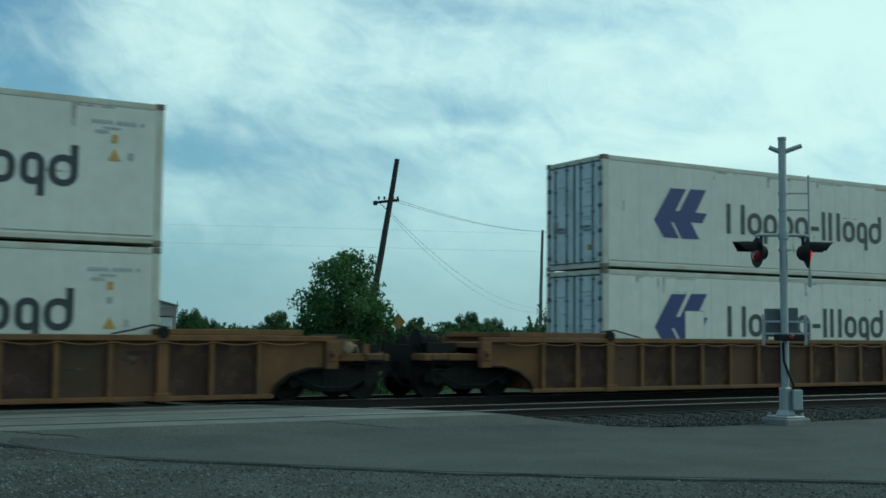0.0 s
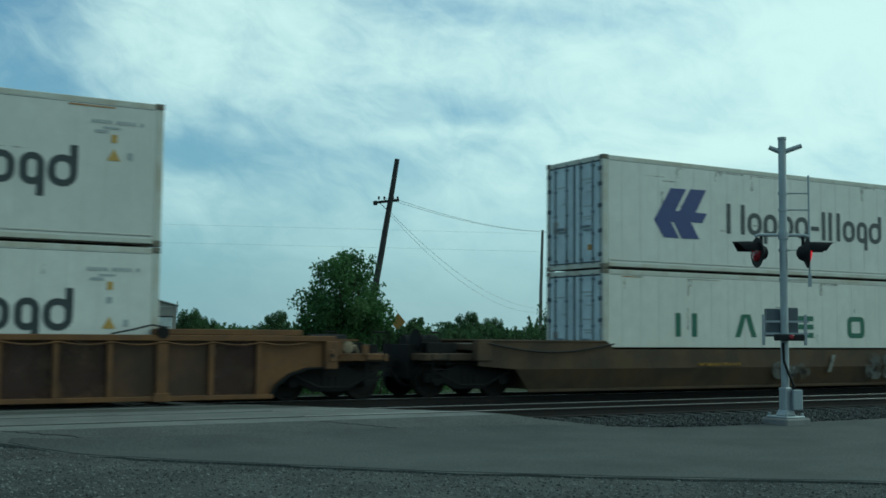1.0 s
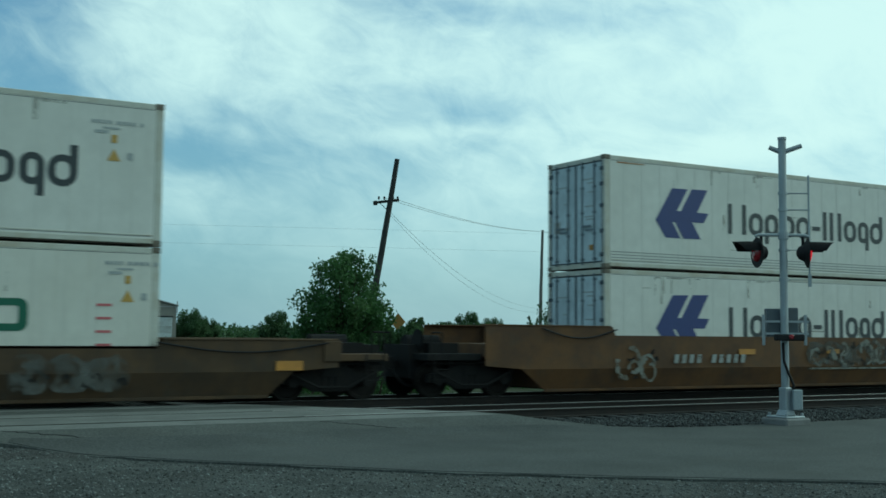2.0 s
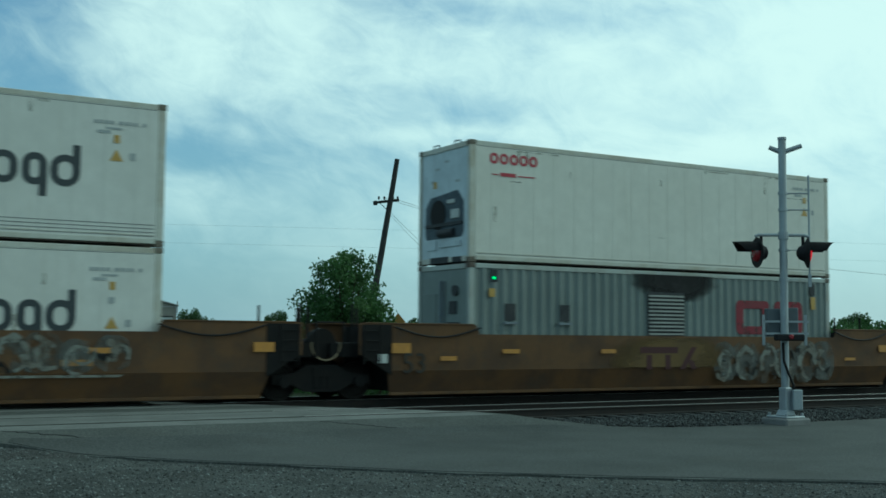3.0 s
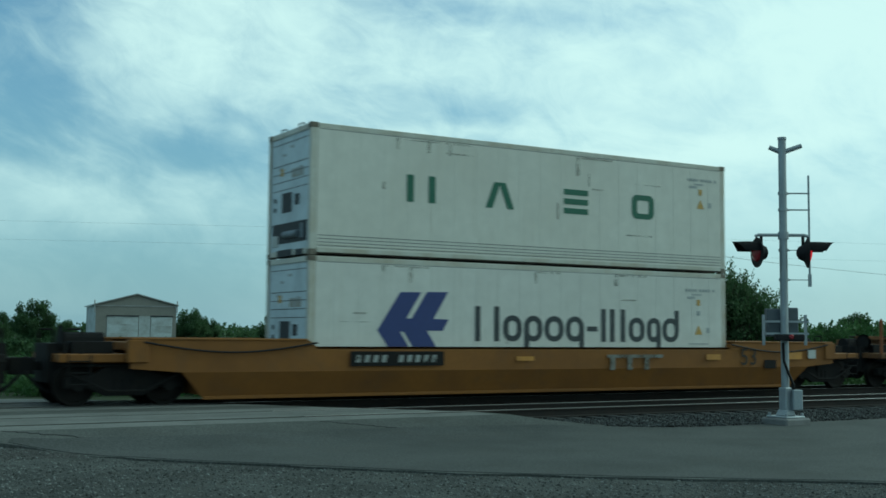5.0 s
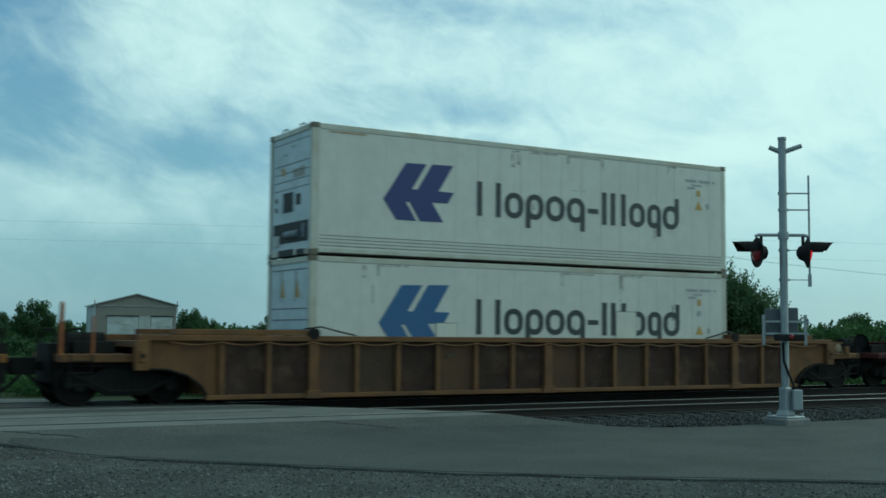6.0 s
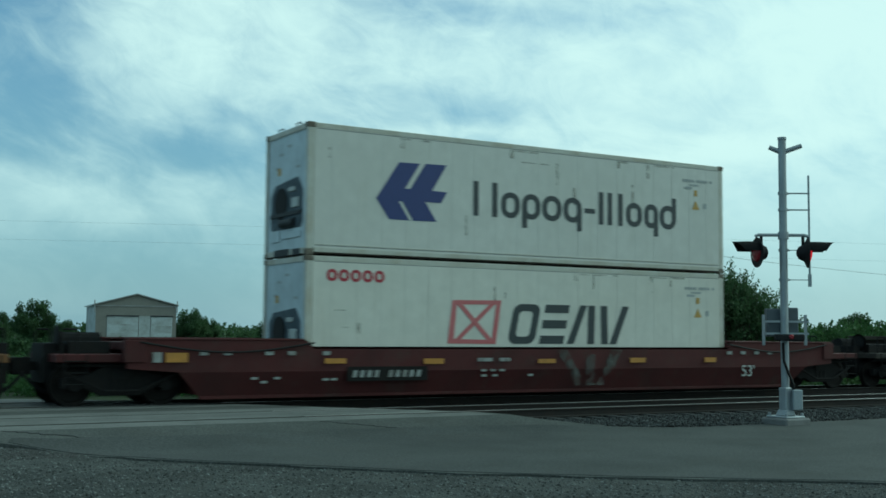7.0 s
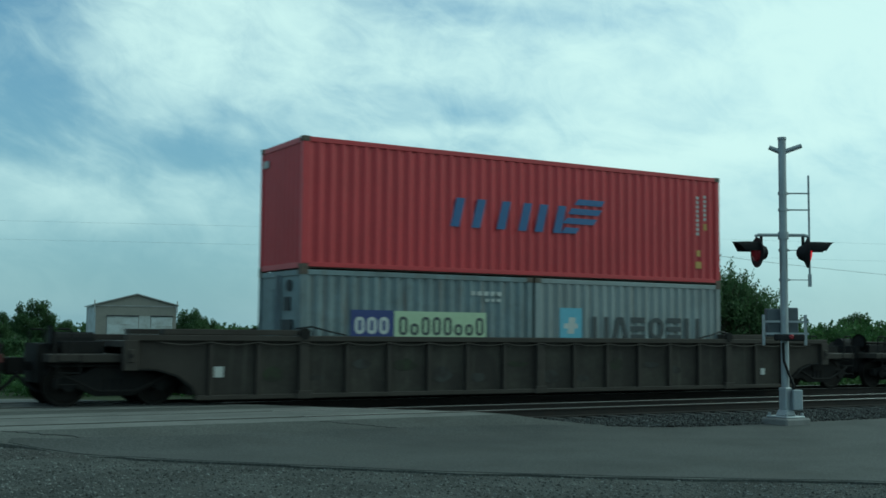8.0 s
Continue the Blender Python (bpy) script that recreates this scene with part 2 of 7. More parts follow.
M["pale_blue"] = mat("pale_blue_marking", (0.16, 0.38, 0.50), (0.2, 0.4, 0.5), 0.5, 1.0, 8.0, 0.5, bump=0)
M["pale_green"] = mat("pale_green_panel", (0.42, 0.52, 0.34), (0.38, 0.45, 0.32), 0.5, 1.0, 8.0, 0.5, bump=0)
M["white_mark"] = mat("white_marking", (0.50, 0.52, 0.50), (0.36, 0.36, 0.34), 0.5, 1.5, 8.0, 0.6, bump=0)
M["grey_mark"] = mat("grey_small_print", (0.36, 0.38, 0.38), (0.44, 0.45, 0.44), 0.5, 1.5, 8.0, 0.6, bump=0)
M["plum_mark"] = mat("dark_plum_marking", (0.062, 0.024, 0.026), (0.05, 0.028, 0.027), 0.6, 1.5, 8.0, 0.6, bump=0)
M["ochre"] = mat("ochre_repaint", (0.135, 0.088, 0.032), (0.09, 0.060, 0.030), 0.8, 0.9, 9.0, 0.65, bump=0.04, streak=0.4, streak_col=(0.085, 0.055, 0.032), grime=0.3)
M["graffiti"] = mat("faded_white_spray", (0.22, 0.225, 0.20), (0.11, 0.085, 0.06), 0.8, 2.0, 9.0, 0.8, bump=0, low=0.42, high=0.62, worn=(3.2, 0.30, 0.52))
M["graffiti_grey"] = mat("faded_grey_spray", (0.15, 0.155, 0.145), (0.10, 0.085, 0.065), 0.8, 2.2, 9.0, 0.8, bump=0, worn=(2.6, 0.42, 0.74))
M["amber"] = mat("amber_reflector_sheet", (0.46, 0.22, 0.03), (0.30, 0.15, 0.03), 0.7, 5.0, 8.0, 0.5, bump=0, grime=0.3)
M["sticker"] = mat("yellow_sticker", (0.44, 0.28, 0.06), (0.36, 0.24, 0.07), 0.5, 4.0, 8.0, 0.5, bump=0)
M["rust"] = mat("rust_run", (0.34, 0.19, 0.09), (0.50, 0.42, 0.31), 0.9, 1.2, 6.0, 0.8, bump=0, streak=0.55, streak_col=(0.20, 0.085, 0.035), worn=(2.0, 0.22, 0.42))
M["galv"] = mat("galvanised_mast", (0.34, 0.37, 0.39), (0.24, 0.26, 0.28), 0.6, 3.0, 25.0, 0.5, metal=0.3, bump=0.03)
M["concrete"] = mat("concrete_footing", (0.20, 0.20, 0.195), (0.13, 0.13, 0.125), 0.7, 3.0, 30.0, 0.85, bump=0.25)
M["signal_black"] = mat("black_signal_metal", (0.015, 0.015, 0.017), (0.03, 0.03, 0.03), 0.4, 4.0, 20.0, 0.6, bump=0)
M["lens_dim"] = mat("red_lens", (0.26, 0.012, 0.022), (0.14, 0.01, 0.013), 0.5, 8.0, 30.0, 0.2, bump=0)
M["lens_lit"] = mat("lit_red_lens", (0.3, 0.01, 0.02), (0.25, 0.01, 0.02), 0.5, 8.0, 30.0, 0.2, bump=0, emit=((1.0, 0.02, 0.04), 0.5))
M["green_lamp"] = mat("lit_green_indicator", (0.02, 0.4, 0.08), (0.02, 0.3, 0.06), 0.5, 8.0, 30.0, 0.3, bump=0, emit=((0.05, 1.0, 0.25), 1.2))
M["timber"] = mat("creosoted_timber", (0.036, 0.037, 0.037), (0.068, 0.066, 0.062), 0.7, 2.0, 25.0, 0.85, bump=0.4)
M["pole_grey"] = mat("weathered_pole_timber", (0.17, 0.165, 0.155), (0.11, 0.105, 0.10), 0.6, 1.5, 20.0, 0.85, bump=0.3)
M["rail_head"] = mat("polished_rail_head", (0.42, 0.41, 0.40), (0.30, 0.26, 0.23), 0.5, 2.0, 20.0, 0.35, metal=0.8, bump=0.02)
M["rail_side"] = mat("rusty_rail_side", (0.030, 0.027, 0.025), (0.045, 0.036, 0.030), 0.6, 3.0, 20.0, 0.85, bump=0.1)
M["ballast"] = mat("grey_ballast_stone", (0.066, 0.068, 0.066), (0.024, 0.025, 0.025), 0.8, 9.0, 40.0, 0.9, bump=0.5, tint=0.8, island=True, low=0.35, high=0.62)
M["bed"] = mat("ballast_bed", (0.085, 0.085, 0.080), (0.034, 0.034, 0.033), 0.9, 14.0, 55.0, 0.95, bump=1.0, bump_size=0.03, low=0.38, high=0.6)
M["asphalt"] = mat("worn_asphalt", (0.110, 0.115, 0.107), (0.066, 0.070, 0.066), 0.9, 0.45, 26.0, 0.9, bump=0.7, grime=0.35, grain_dark=0.3, grain_mix=0.8, detail=7)
M["crossing"] = mat("dusty_crossing_surface", (0.185, 0.188, 0.176), (0.11, 0.112, 0.106), 0.8, 0.9, 26.0, 0.9, bump=0.4, grain_dark=0.5, grain_mix=0.6, grime=0.25)
M["gravel"] = mat("grey_roadside_gravel", (0.088, 0.093, 0.087), (0.036, 0.038, 0.036), 0.95, 0.9, 38.0, 0.95, bump=0.9, bump_size=0.03, grime=0.5, low=0.36, high=0.60)
M["grass"] = mat("field_grass", (0.030, 0.042, 0.017), (0.05, 0.05, 0.026), 0.7, 0.12, 4.0, 0.95, bump=0.5, bump_size=0.1)
M["leaf"] = mat("green_leaf", (0.066, 0.128, 0.042), (0.11, 0.172, 0.058), 0.7, 0.7, 3.0, 0.6, bump=0)
M["leaf_dark"] = mat("dark_green_leaf", (0.062, 0.108, 0.044), (0.10, 0.145, 0.062), 0.7, 0.5, 3.0, 0.65, bump=0)
M["leaf_dry"] = mat("yellowed_leaf", (0.12, 0.105, 0.038), (0.08, 0.09, 0.035), 0.7, 0.5, 3.0, 0.65, bump=0)
M["bark"] = mat("bark", (0.075, 0.06, 0.045), (0.04, 0.032, 0.025), 0.7, 3.0, 25.0, 0.9, bump=0.5)
M["shed_wall"] = mat("beige_shed_cladding", (0.27, 0.26, 0.23), (0.21, 0.20, 0.18), 0.6, 0.6, 8.0, 0.7, bump=0.05, streak=0.2, streak_col=(0.25, 0.22, 0.17))
M["shed_white"] = mat("chalky_white_shed_paint", (0.56, 0.60, 0.60), (0.26, 0.25, 0.22), 0.8, 0.9, 8.0, 0.7, bump=0.05)
M["shed_roof"] = mat("grey_shed_roof", (0.34, 0.34, 0.33), (0.24, 0.23, 0.22), 0.6, 1.0, 8.0, 0.6, bump=0.05)
M["box_grey"] = mat("blue_grey_cabinet_paint", (0.095, 0.11, 0.125), (0.06, 0.07, 0.08), 0.7, 2.0, 12.0, 0.5, bump=0.03, grime=0.2)
M["pebble"] = mat("grey_pebble", (0.115, 0.12, 0.115), (0.06, 0.062, 0.06), 0.6, 9.0, 40.0, 0.9, bump=0.3, tint=0.7, island=True)
M["patch"] = mat("newer_dark_asphalt", (0.095, 0.100, 0.096), (0.060, 0.064, 0.062), 0.9, 0.5, 28.0, 0.9, bump=0.7, grime=0.25, grain_dark=0.3, grain_mix=0.8, detail=7)
# dark joints, and also lines that paint rail shadows on the containers
M["seam_and_shade"] = mat("dark_panel_joint", (0.16, 0.17, 0.17), (0.10, 0.10, 0.10), 0.6, 3.0, 20.0, 0.7, bump=0)
M["rust_pale"] = mat("brown_stain", (0.34, 0.32, 0.27), (0.40, 0.44, 0.46), 0.9, 4.0, 12.0, 0.7, bump=0)
M["stain_pale"] = mat("painted_over_patch", (0.055, 0.055, 0.052), (0.034, 0.031, 0.028), 1.0, 3.0, 9.0, 0.8, bump=0, low=0.4, high=0.58)
M["stain_green"] = mat("greenish_patch", (0.042, 0.050, 0.030), (0.034, 0.031, 0.028), 1.0, 3.0, 9.0, 0.8, bump=0, low=0.4, high=0.58)
M["machine_blue"] = mat("blue_grey_machinery_bay", (0.085, 0.105, 0.125), (0.04, 0.05, 0.06), 0.8, 5.0, 20.0, 0.6, bump=0.1)
M["sign_yellow"] = mat("faded_sign_yellow", (0.36, 0.20, 0.05), (0.28, 0.16, 0.05), 0.6, 3.0, 9.0, 0.6, bump=0)
M["tar"] = mat("tar_seam", (0.018, 0.018, 0.019), (0.03, 0.03, 0.03), 0.5, 3.0, 20.0, 0.7, bump=0.1)
M["casting_rust"] = mat("stained_corner_casting", (0.19, 0.17, 0.135), (0.09, 0.075, 0.06), 0.8, 5.0, 20.0, 0.7, bump=0.15)
M["gasket"] = mat("dark_door_gasket", (0.085, 0.10, 0.12), (0.05, 0.055, 0.06), 0.6, 3.0, 20.0, 0.7, bump=0)
M["faded_crimson"] = mat("faded_crimson_paint", (0.20, 0.030, 0.045), (0.15, 0.05, 0.055), 0.8, 1.5, 8.0, 0.6, bump=0, worn=(2.2, 0.26, 0.46))
M["repaint_white"] = mat("bright_white_repair_paint", (0.74, 0.76, 0.73), (0.66, 0.67, 0.64), 0.5, 2.0, 9.0, 0.5, bump=0)
M["number_paint"] = mat("dulled_white_number_paint", (0.33, 0.345, 0.33), (0.20, 0.19, 0.17), 0.8, 3.0, 9.0, 0.7, bump=0, worn=(5.0, 0.26, 0.44))
M["valve"] = mat("pale_dusty_casting", (0.27, 0.215, 0.14), (0.13, 0.10, 0.07), 0.8, 5.0, 18.0, 0.75, bump=0.1, grime=0.3)
M["scuff"] = mat("grey_scuff", (0.46, 0.455, 0.405), (0.50, 0.48, 0.42), 0.8, 4.0, 12.0, 0.8, bump=0, streak=0.35, streak_col=(0.36, 0.30, 0.22), worn=(4.0, 0.40, 0.95))
M["orange_dull"] = mat("soot_dulled_orange_car_paint", (0.092, 0.060, 0.033), (0.052, 0.040, 0.029), 0.95, 0.9, 9.0, 0.7, bump=0.08, streak=0.55, streak_col=(0.055, 0.042, 0.032), grime=0.5, low=0.42, high=0.60)
M["sheet_scrape_yellow"] = mat("worn_yellow_paint", (0.30, 0.17, 0.03), (0.16, 0.09, 0.03), 0.8, 3.0, 9.0, 0.7, bump=0, worn=(3.0, 0.40, 0.62))
M["dull_head"] = mat("dull_rail_head", (0.16, 0.16, 0.15), (0.10, 0.095, 0.09), 0.6, 2.0, 20.0, 0.8, bump=0.05)
M["sheet_stain"] = mat("purple_brown_overspray", (0.076, 0.045, 0.038), (0.056, 0.043, 0.033), 0.8, 1.5, 9.0, 0.8, bump=0, streak=0.4, streak_col=(0.10, 0.058, 0.036), worn=(1.1, 0.38, 0.66))
M["sheet_scrape"] = mat("pale_scraped_paint", (0.115, 0.095, 0.070), (0.08, 0.055, 0.035), 0.8, 3.0, 9.0, 0.8, bump=0, worn=(4.0, 0.46, 0.62))
M["post_orange"] = mat("bright_orange_post_paint", (0.26, 0.10, 0.04), (0.13, 0.055, 0.03), 0.8, 3.0, 12.0, 0.7, bump=0.05, grime=0.3)
# coloured pale to imitate wires fading out against the bright sky
M["wire"] = mat("weathered_wire", (0.40, 0.43, 0.44), (0.34, 0.36, 0.37), 0.5, 1.0, 8.0, 0.6, bump=0)


def thin_out(m, cu, cz, ru, rz):
    """Stain m fades away from its middle (cu, cz) on the wall it lies on."""
    nt = m.node_tree
    b = nt.nodes["Principled BSDF"]
    sep_ = nt.nodes.new("ShaderNodeSeparateXYZ")
    nt.links.new(nt.nodes.new("ShaderNodeTexCoord").outputs["Object"], sep_.inputs[0])
    noise = nt.nodes.new("ShaderNodeTexNoise")
    noise.inputs["Scale"].default_value = 2.2
    noise.inputs["Detail"].default_value = 6.0

    def op(kind, a, b_):
        n_ = nt.nodes.new("ShaderNodeMath")
        n_.operation = kind
        for i, v in enumerate((a, b_)):
            if isinstance(v, (int, float)):
                n_.inputs[i].default_value = v
            else:
                nt.links.new(v, n_.inputs[i])
        return n_.outputs[0]
    p = op('DIVIDE', op('SUBTRACT', sep_.outputs[0], cu), ru)
    q = op('DIVIDE', op('SUBTRACT', sep_.outputs[2], cz), rz)
    far = op('ADD', op('MULTIPLY', p, p), op('MULTIPLY', q, q))
    out_ = nt.nodes.new("ShaderNodeMapRange")
    out_.inputs["From Min"].default_value, out_.inputs["From Max"].default_value = 1.25, 0.25
    nt.links.new(op('ADD', far, op('MULTIPLY', op('SUBTRACT', noise.outputs[0], 0.5), 1.7)), out_.inputs["Value"])
    nt.links.new(out_.outputs[0], b.inputs["Alpha"])


thin_out(M["soot"], 6.3, 2.70, 1.35, 0.55)
thin_out(M["ochre"], 5.9, 0.85, 1.75, 0.72)


# light passes through leaves
for key in ("leaf", "leaf_dark", "leaf_dry"):
    nt = M[key].node_tree
    body_ = nt.nodes["Principled BSDF"]
    thin = nt.nodes.new("ShaderNodeBsdfTranslucent")
    nt.links.new(body_.inputs["Base Color"].links[0].from_socket, thin.inputs[0])
    blend = nt.nodes.new("ShaderNodeMixShader")
    blend.inputs[0].default_value = 0.42
    nt.links.new(body_.outputs[0], blend.inputs[1])
    nt.links.new(thin.outputs[0], blend.inputs[2])
    nt.links.new(blend.outputs[0], nt.nodes["Material Output"].inputs[0])


# ---------------------------------------------------------------- mesh helpers
def box(bm, x0, x1, y0, y1, z0, z1):
    v = [bm.verts.new(p) for p in ((x0, y0, z0), (x1, y0, z0), (x1, y1, z0), (x0, y1, z0), (x0, y0, z1), (x1, y0, z1), (x1, y1, z1), (x0, y1, z1))]
    for f in ((3, 2, 1, 0), (4, 5, 6, 7), (0, 1, 5, 4), (1, 2, 6, 5), (2, 3, 7, 6), (3, 0, 4, 7)):
        bm.faces.new([v[i] for i in f])


def slab_xz(bm, poly, y0, y1):
    """A plate with the outline poly of (x, z), from y0 to y1."""
    area = sum(a[0] * b[1] - b[0] * a[1] for a, b in zip(poly, poly[1:] + poly[:1]))
    if area < 0:
        poly = poly[::-1]
    a = [bm.verts.new((x, y0, z)) for x, z in poly]
    b = [bm.verts.new((x, y1, z)) for x, z in poly]
    bm.faces.new(a)
    bm.faces.new(b[::-1])
    for i in range(len(poly)):
        j = (i + 1) % len(poly)
        bm.faces.new((a[j], a[i], b[i], b[j]))


def ring_xz(bm, outer, inner, y0, y1):
    """A closed band between two outlines of (x, z) with as many corners."""
    n = len(outer)
    oa = [bm.verts.new((x, y0, z)) for x, z in outer]
    ia = [bm.verts.new((x, y0, z)) for x, z in inner]
    ob = [bm.verts.new((x, y1, z)) for x, z in outer]
    ib = [bm.verts.new((x, y1, z)) for x, z in inner]
    for i in range(n):
        j = (i + 1) % n
        bm.faces.new((oa[i], oa[j], ia[j], ia[i]))
        bm.faces.new((oa[j], oa[i], ob[i], ob[j]))
        bm.faces.new((ia[i], ia[j], ib[j], ib[i]))


def tube(bm, pts, r, n=8, cap=True):
    """A round bar along pts; r is one radius, or one for each point."""
    pts = [Vector(p) for p in pts]
    radii = r if isinstance(r, (list, tuple)) else [r] * len(pts)
    loops = []
    for i, p in enumerate(pts):
        way = (pts[min(i + 1, len(pts) - 1)] - pts[max(i - 1, 0)]).normalized()
        side = way.cross(Vector((0, 0, 1)) if abs(way.z) < 0.9 else Vector((1, 0, 0))).normalized()
        top = side.cross(way)
        loops.append([bm.verts.new(p + radii[i] * (math.cos(k * math.tau / n) * side + math.sin(k * math.tau / n) * top)) for k in range(n)])
    for a, b in zip(loops, loops[1:]):
        for k in range(n):
            bm.faces.new((a[k], a[(k + 1) % n], b[(k + 1) % n], b[k]))
    if cap:
        bm.faces.new(loops[0][::-1])
        bm.faces.new(loops[-1])


def lathe(bm, c, axis, profile, n=24):
    """A turned body about axis ('x', 'y' or 'z') through c; profile of (along, radius)."""
    loops = []
    for s, r in profile:
        row = []
        for k in range(n):
            a = k * math.tau / n
            u, v = r * math.cos(a), r * math.sin(a)
            p = {"x": (s, u, v), "y": (v, s, u), "z": (u, v, s)}[axis]
            row.append(bm.verts.new((c[0] + p[0], c[1] + p[1], c[2] + p[2])))
        loops.append(row)
    for a, b in zip(loops, loops[1:]):
        for k in range(n):
            bm.faces.new((a[k], a[(k + 1) % n], b[(k + 1) % n], b[k]))
    bm.faces.new(loops[0][::-1])
    bm.faces.new(loops[-1])


def mesh_of(name, bm, material, smooth=False, bevel=0.0):
    if bevel:
        bmesh.ops.bevel(bm, geom=list(bm.edges), offset=bevel, segments=1, affect='EDGES', clamp_overlap=True)
    bmesh.ops.recalc_face_normals(bm, faces=list(bm.faces))
    me = bpy.data.meshes.new(name)
    bm.to_mesh(me)
    bm.free()
    me.materials.append(material)
    if smooth:
        for p in me.polygons:
            p.use_smooth = True
    return me


def part(name, bm, material, parent=None, label="", smooth=False, bevel=0.0, at=None):
    ob = new(name, mesh_of(name, bm, material, smooth, bevel))
    if parent is not None:
        ob.parent = parent
    if at is not None:
        ob.matrix_basis = at
    return tagged(ob, label)


def pieces(name, bm, material, parent, label="", at=None, kind=""):
    """One object for each separate piece of bm."""
    bm.verts.index_update()
    seen, groups_ = set(), []
    for v in bm.verts:
        if v.index in seen:
            continue
        stack, found = [v], []
        seen.add(v.index)
        while stack:
            w = stack.pop()
            found.append(w)
            for e in w.link_edges:
                o = e.other_vert(w)
                if o.index not in seen:
                    seen.add(o.index)
                    stack.append(o)
        groups_.append(found)
    made = []
    for found in groups_:
        one_bm = bmesh.new()
        twin = {v: one_bm.verts.new(v.co) for v in found}
        for f in dict.fromkeys(f for v in found for f in v.link_faces):
            one_bm.faces.new([twin[v] for v in f.verts])
        made.append(part(name, one_bm, material, parent, label, at=at))
    bm.free()
    return made


def again(ob, parent, at):
    """The same mesh once more under parent."""
    o = new(ob.name.split(".")[0], ob.data)
    o.parent = parent
    o.matrix_basis = at
    return o


def root(name, label, category, group="", kind=""):
    ob = new(name)
    ob.empty_display_size = 0.3
    return tagged(ob, label, category, group, kind)


def bar(bm, x0, x1, z0, z1, y=-0.004):
    box(bm, x0, x1, y, 0.002, z0, z1)


# ---------------------------------------------------------------- ground, tracks, road
def smooth_step(a, b, v):
    k = min(max((v - a) / (b - a), 0), 1)
    return k * k * (3 - 2 * k)


def ground_z(x, y):
    """Open ground: flat by the road, a low bank of ballast under the two tracks, a field behind."""
    bank = smooth_step(15.6, 17.4, y) * (1 - smooth_step(25.6, 27.6, y))
    far = smooth_step(26.0, 30.0, y)
    return -0.29 + 0.08 * bank - 0.12 * far


def road_z(x, y):
    rise = smooth_step(16.2, 18.7, y) * (1 - smooth_step(25.4, 31.0, y))
    return -0.262 + 0.250 * rise - 0.10 * smooth_step(29.0, 34.0, y)


def grid_steps(a, b, coarse, fine_a, fine_b, fine):
    out, v = [], a
    while v < b:
        out.append(v)
        v += fine if fine_a <= v < fine_b else coarse * (1 + max(fine_a - v, v - fine_b, 0) / 40)
    return out + [b]


xs = grid_steps(-1500, 1500, 6, -10, 40, 0.8)
ys = grid_steps(-600, 2600, 6, 0, 32, 0.5)
verts = [(x, y, ground_z(x, y)) for y in ys for x in xs]
n = len(xs)
faces = [(j * n + i, j * n + i + 1, (j + 1) * n + i + 1, (j + 1) * n + i) for j in range(len(ys) - 1) for i in range(n - 1)]
me = bpy.data.meshes.new("ground")
me.from_pydata(verts, [], faces)
me.materials.append(M["gravel"])
me.materials.append(M["grass"])
me.materials.append(M["bed"])
for p in me.polygons:
    p.material_index = 1 if p.center.y > 28.2 or p.center.y < -40 else 2 if 16.3 < p.center.y < 26.2 else 0
    p.use_smooth = True
tagged(new("ground", me), "grey roadside gravel running into a grassy field behind the tracks", "ground", kind="structure")


def sheet(name, left, right, zfun, thick, material, label, category, steps=14):
    """A paved strip between two lines of as many points, with its own thickness."""
    bm = bmesh.new()
    rows = []
    for (lx, ly), (rx, ry) in zip(left, right):
        row = []
        for k in range(steps + 1):
            f = k / steps
            x, y = lx + (rx - lx) * f, ly + (ry - ly) * f
            row.append((x, y, zfun(x, y)))
        rows.append(row)
    top = [[bm.verts.new(p) for p in r] for r in rows]
    low = [[bm.verts.new((p[0], p[1], p[2] - thick)) for p in r] for r in rows]
    for j in range(len(rows) - 1):
        for i in range(steps):
            bm.faces.new((top[j][i], top[j][i + 1], top[j + 1][i + 1], top[j + 1][i]))
        bm.faces.new((top[j][0], top[j + 1][0], low[j + 1][0], low[j][0]))
        bm.faces.new((top[j + 1][steps], top[j][steps], low[j][steps], low[j + 1][steps]))
    for j in (0, len(rows) - 1):
        for i in range(steps):
            bm.faces.new((top[j][i], top[j][i + 1], low[j][i + 1], low[j][i]))
    return tagged(part(name, bm, material), label, category, kind="structure")


def resample(line, count, wobble, seed):
    rng = random.Random(seed)
    pts = [Vector(p) for p in line]
    lens = [0]
    for a, b in zip(pts, pts[1:]):
        lens.append(lens[-1] + (b - a).length)
    out = []
    for k in range(count):
        s = lens[-1] * k / (count - 1)
        i = max(j for j in range(len(lens) - 1) if lens[j] <= s + 1e-9)
        p = pts[i].lerp(pts[i + 1], (s - lens[i]) / (lens[i + 1] - lens[i]))
        out.append((p.x + rng.uniform(-wobble, wobble), p.y + rng.uniform(-wobble, wobble)))
    return out


# the road comes in along the tracks and swings over them on the skew
near_edge = [(40.0, -14.0), (22.0, 1.2), (11.5, 9.25), (9.05, 11.0), (7.28, 12.45), (4.72, 15.25), (2.95, 17.4), (0.3, 18.6), (-3.0, 21.9)]
far_edge = [(60.0, 15.4), (34.0, 16.0), (21.0, 16.45), (16.4, 16.4), (14.9, 16.5), (13.5, 16.95), (12.6, 17.6), (11.75, 18.6), (8.9, 21.95)]
sheet("road", resample(near_edge, 160, 0.05, 1), resample(far_edge, 160, 0.03, 2), road_z, 0.09, M["asphalt"],
      "worn grey asphalt road swinging over the railway crossing", "road", 30)
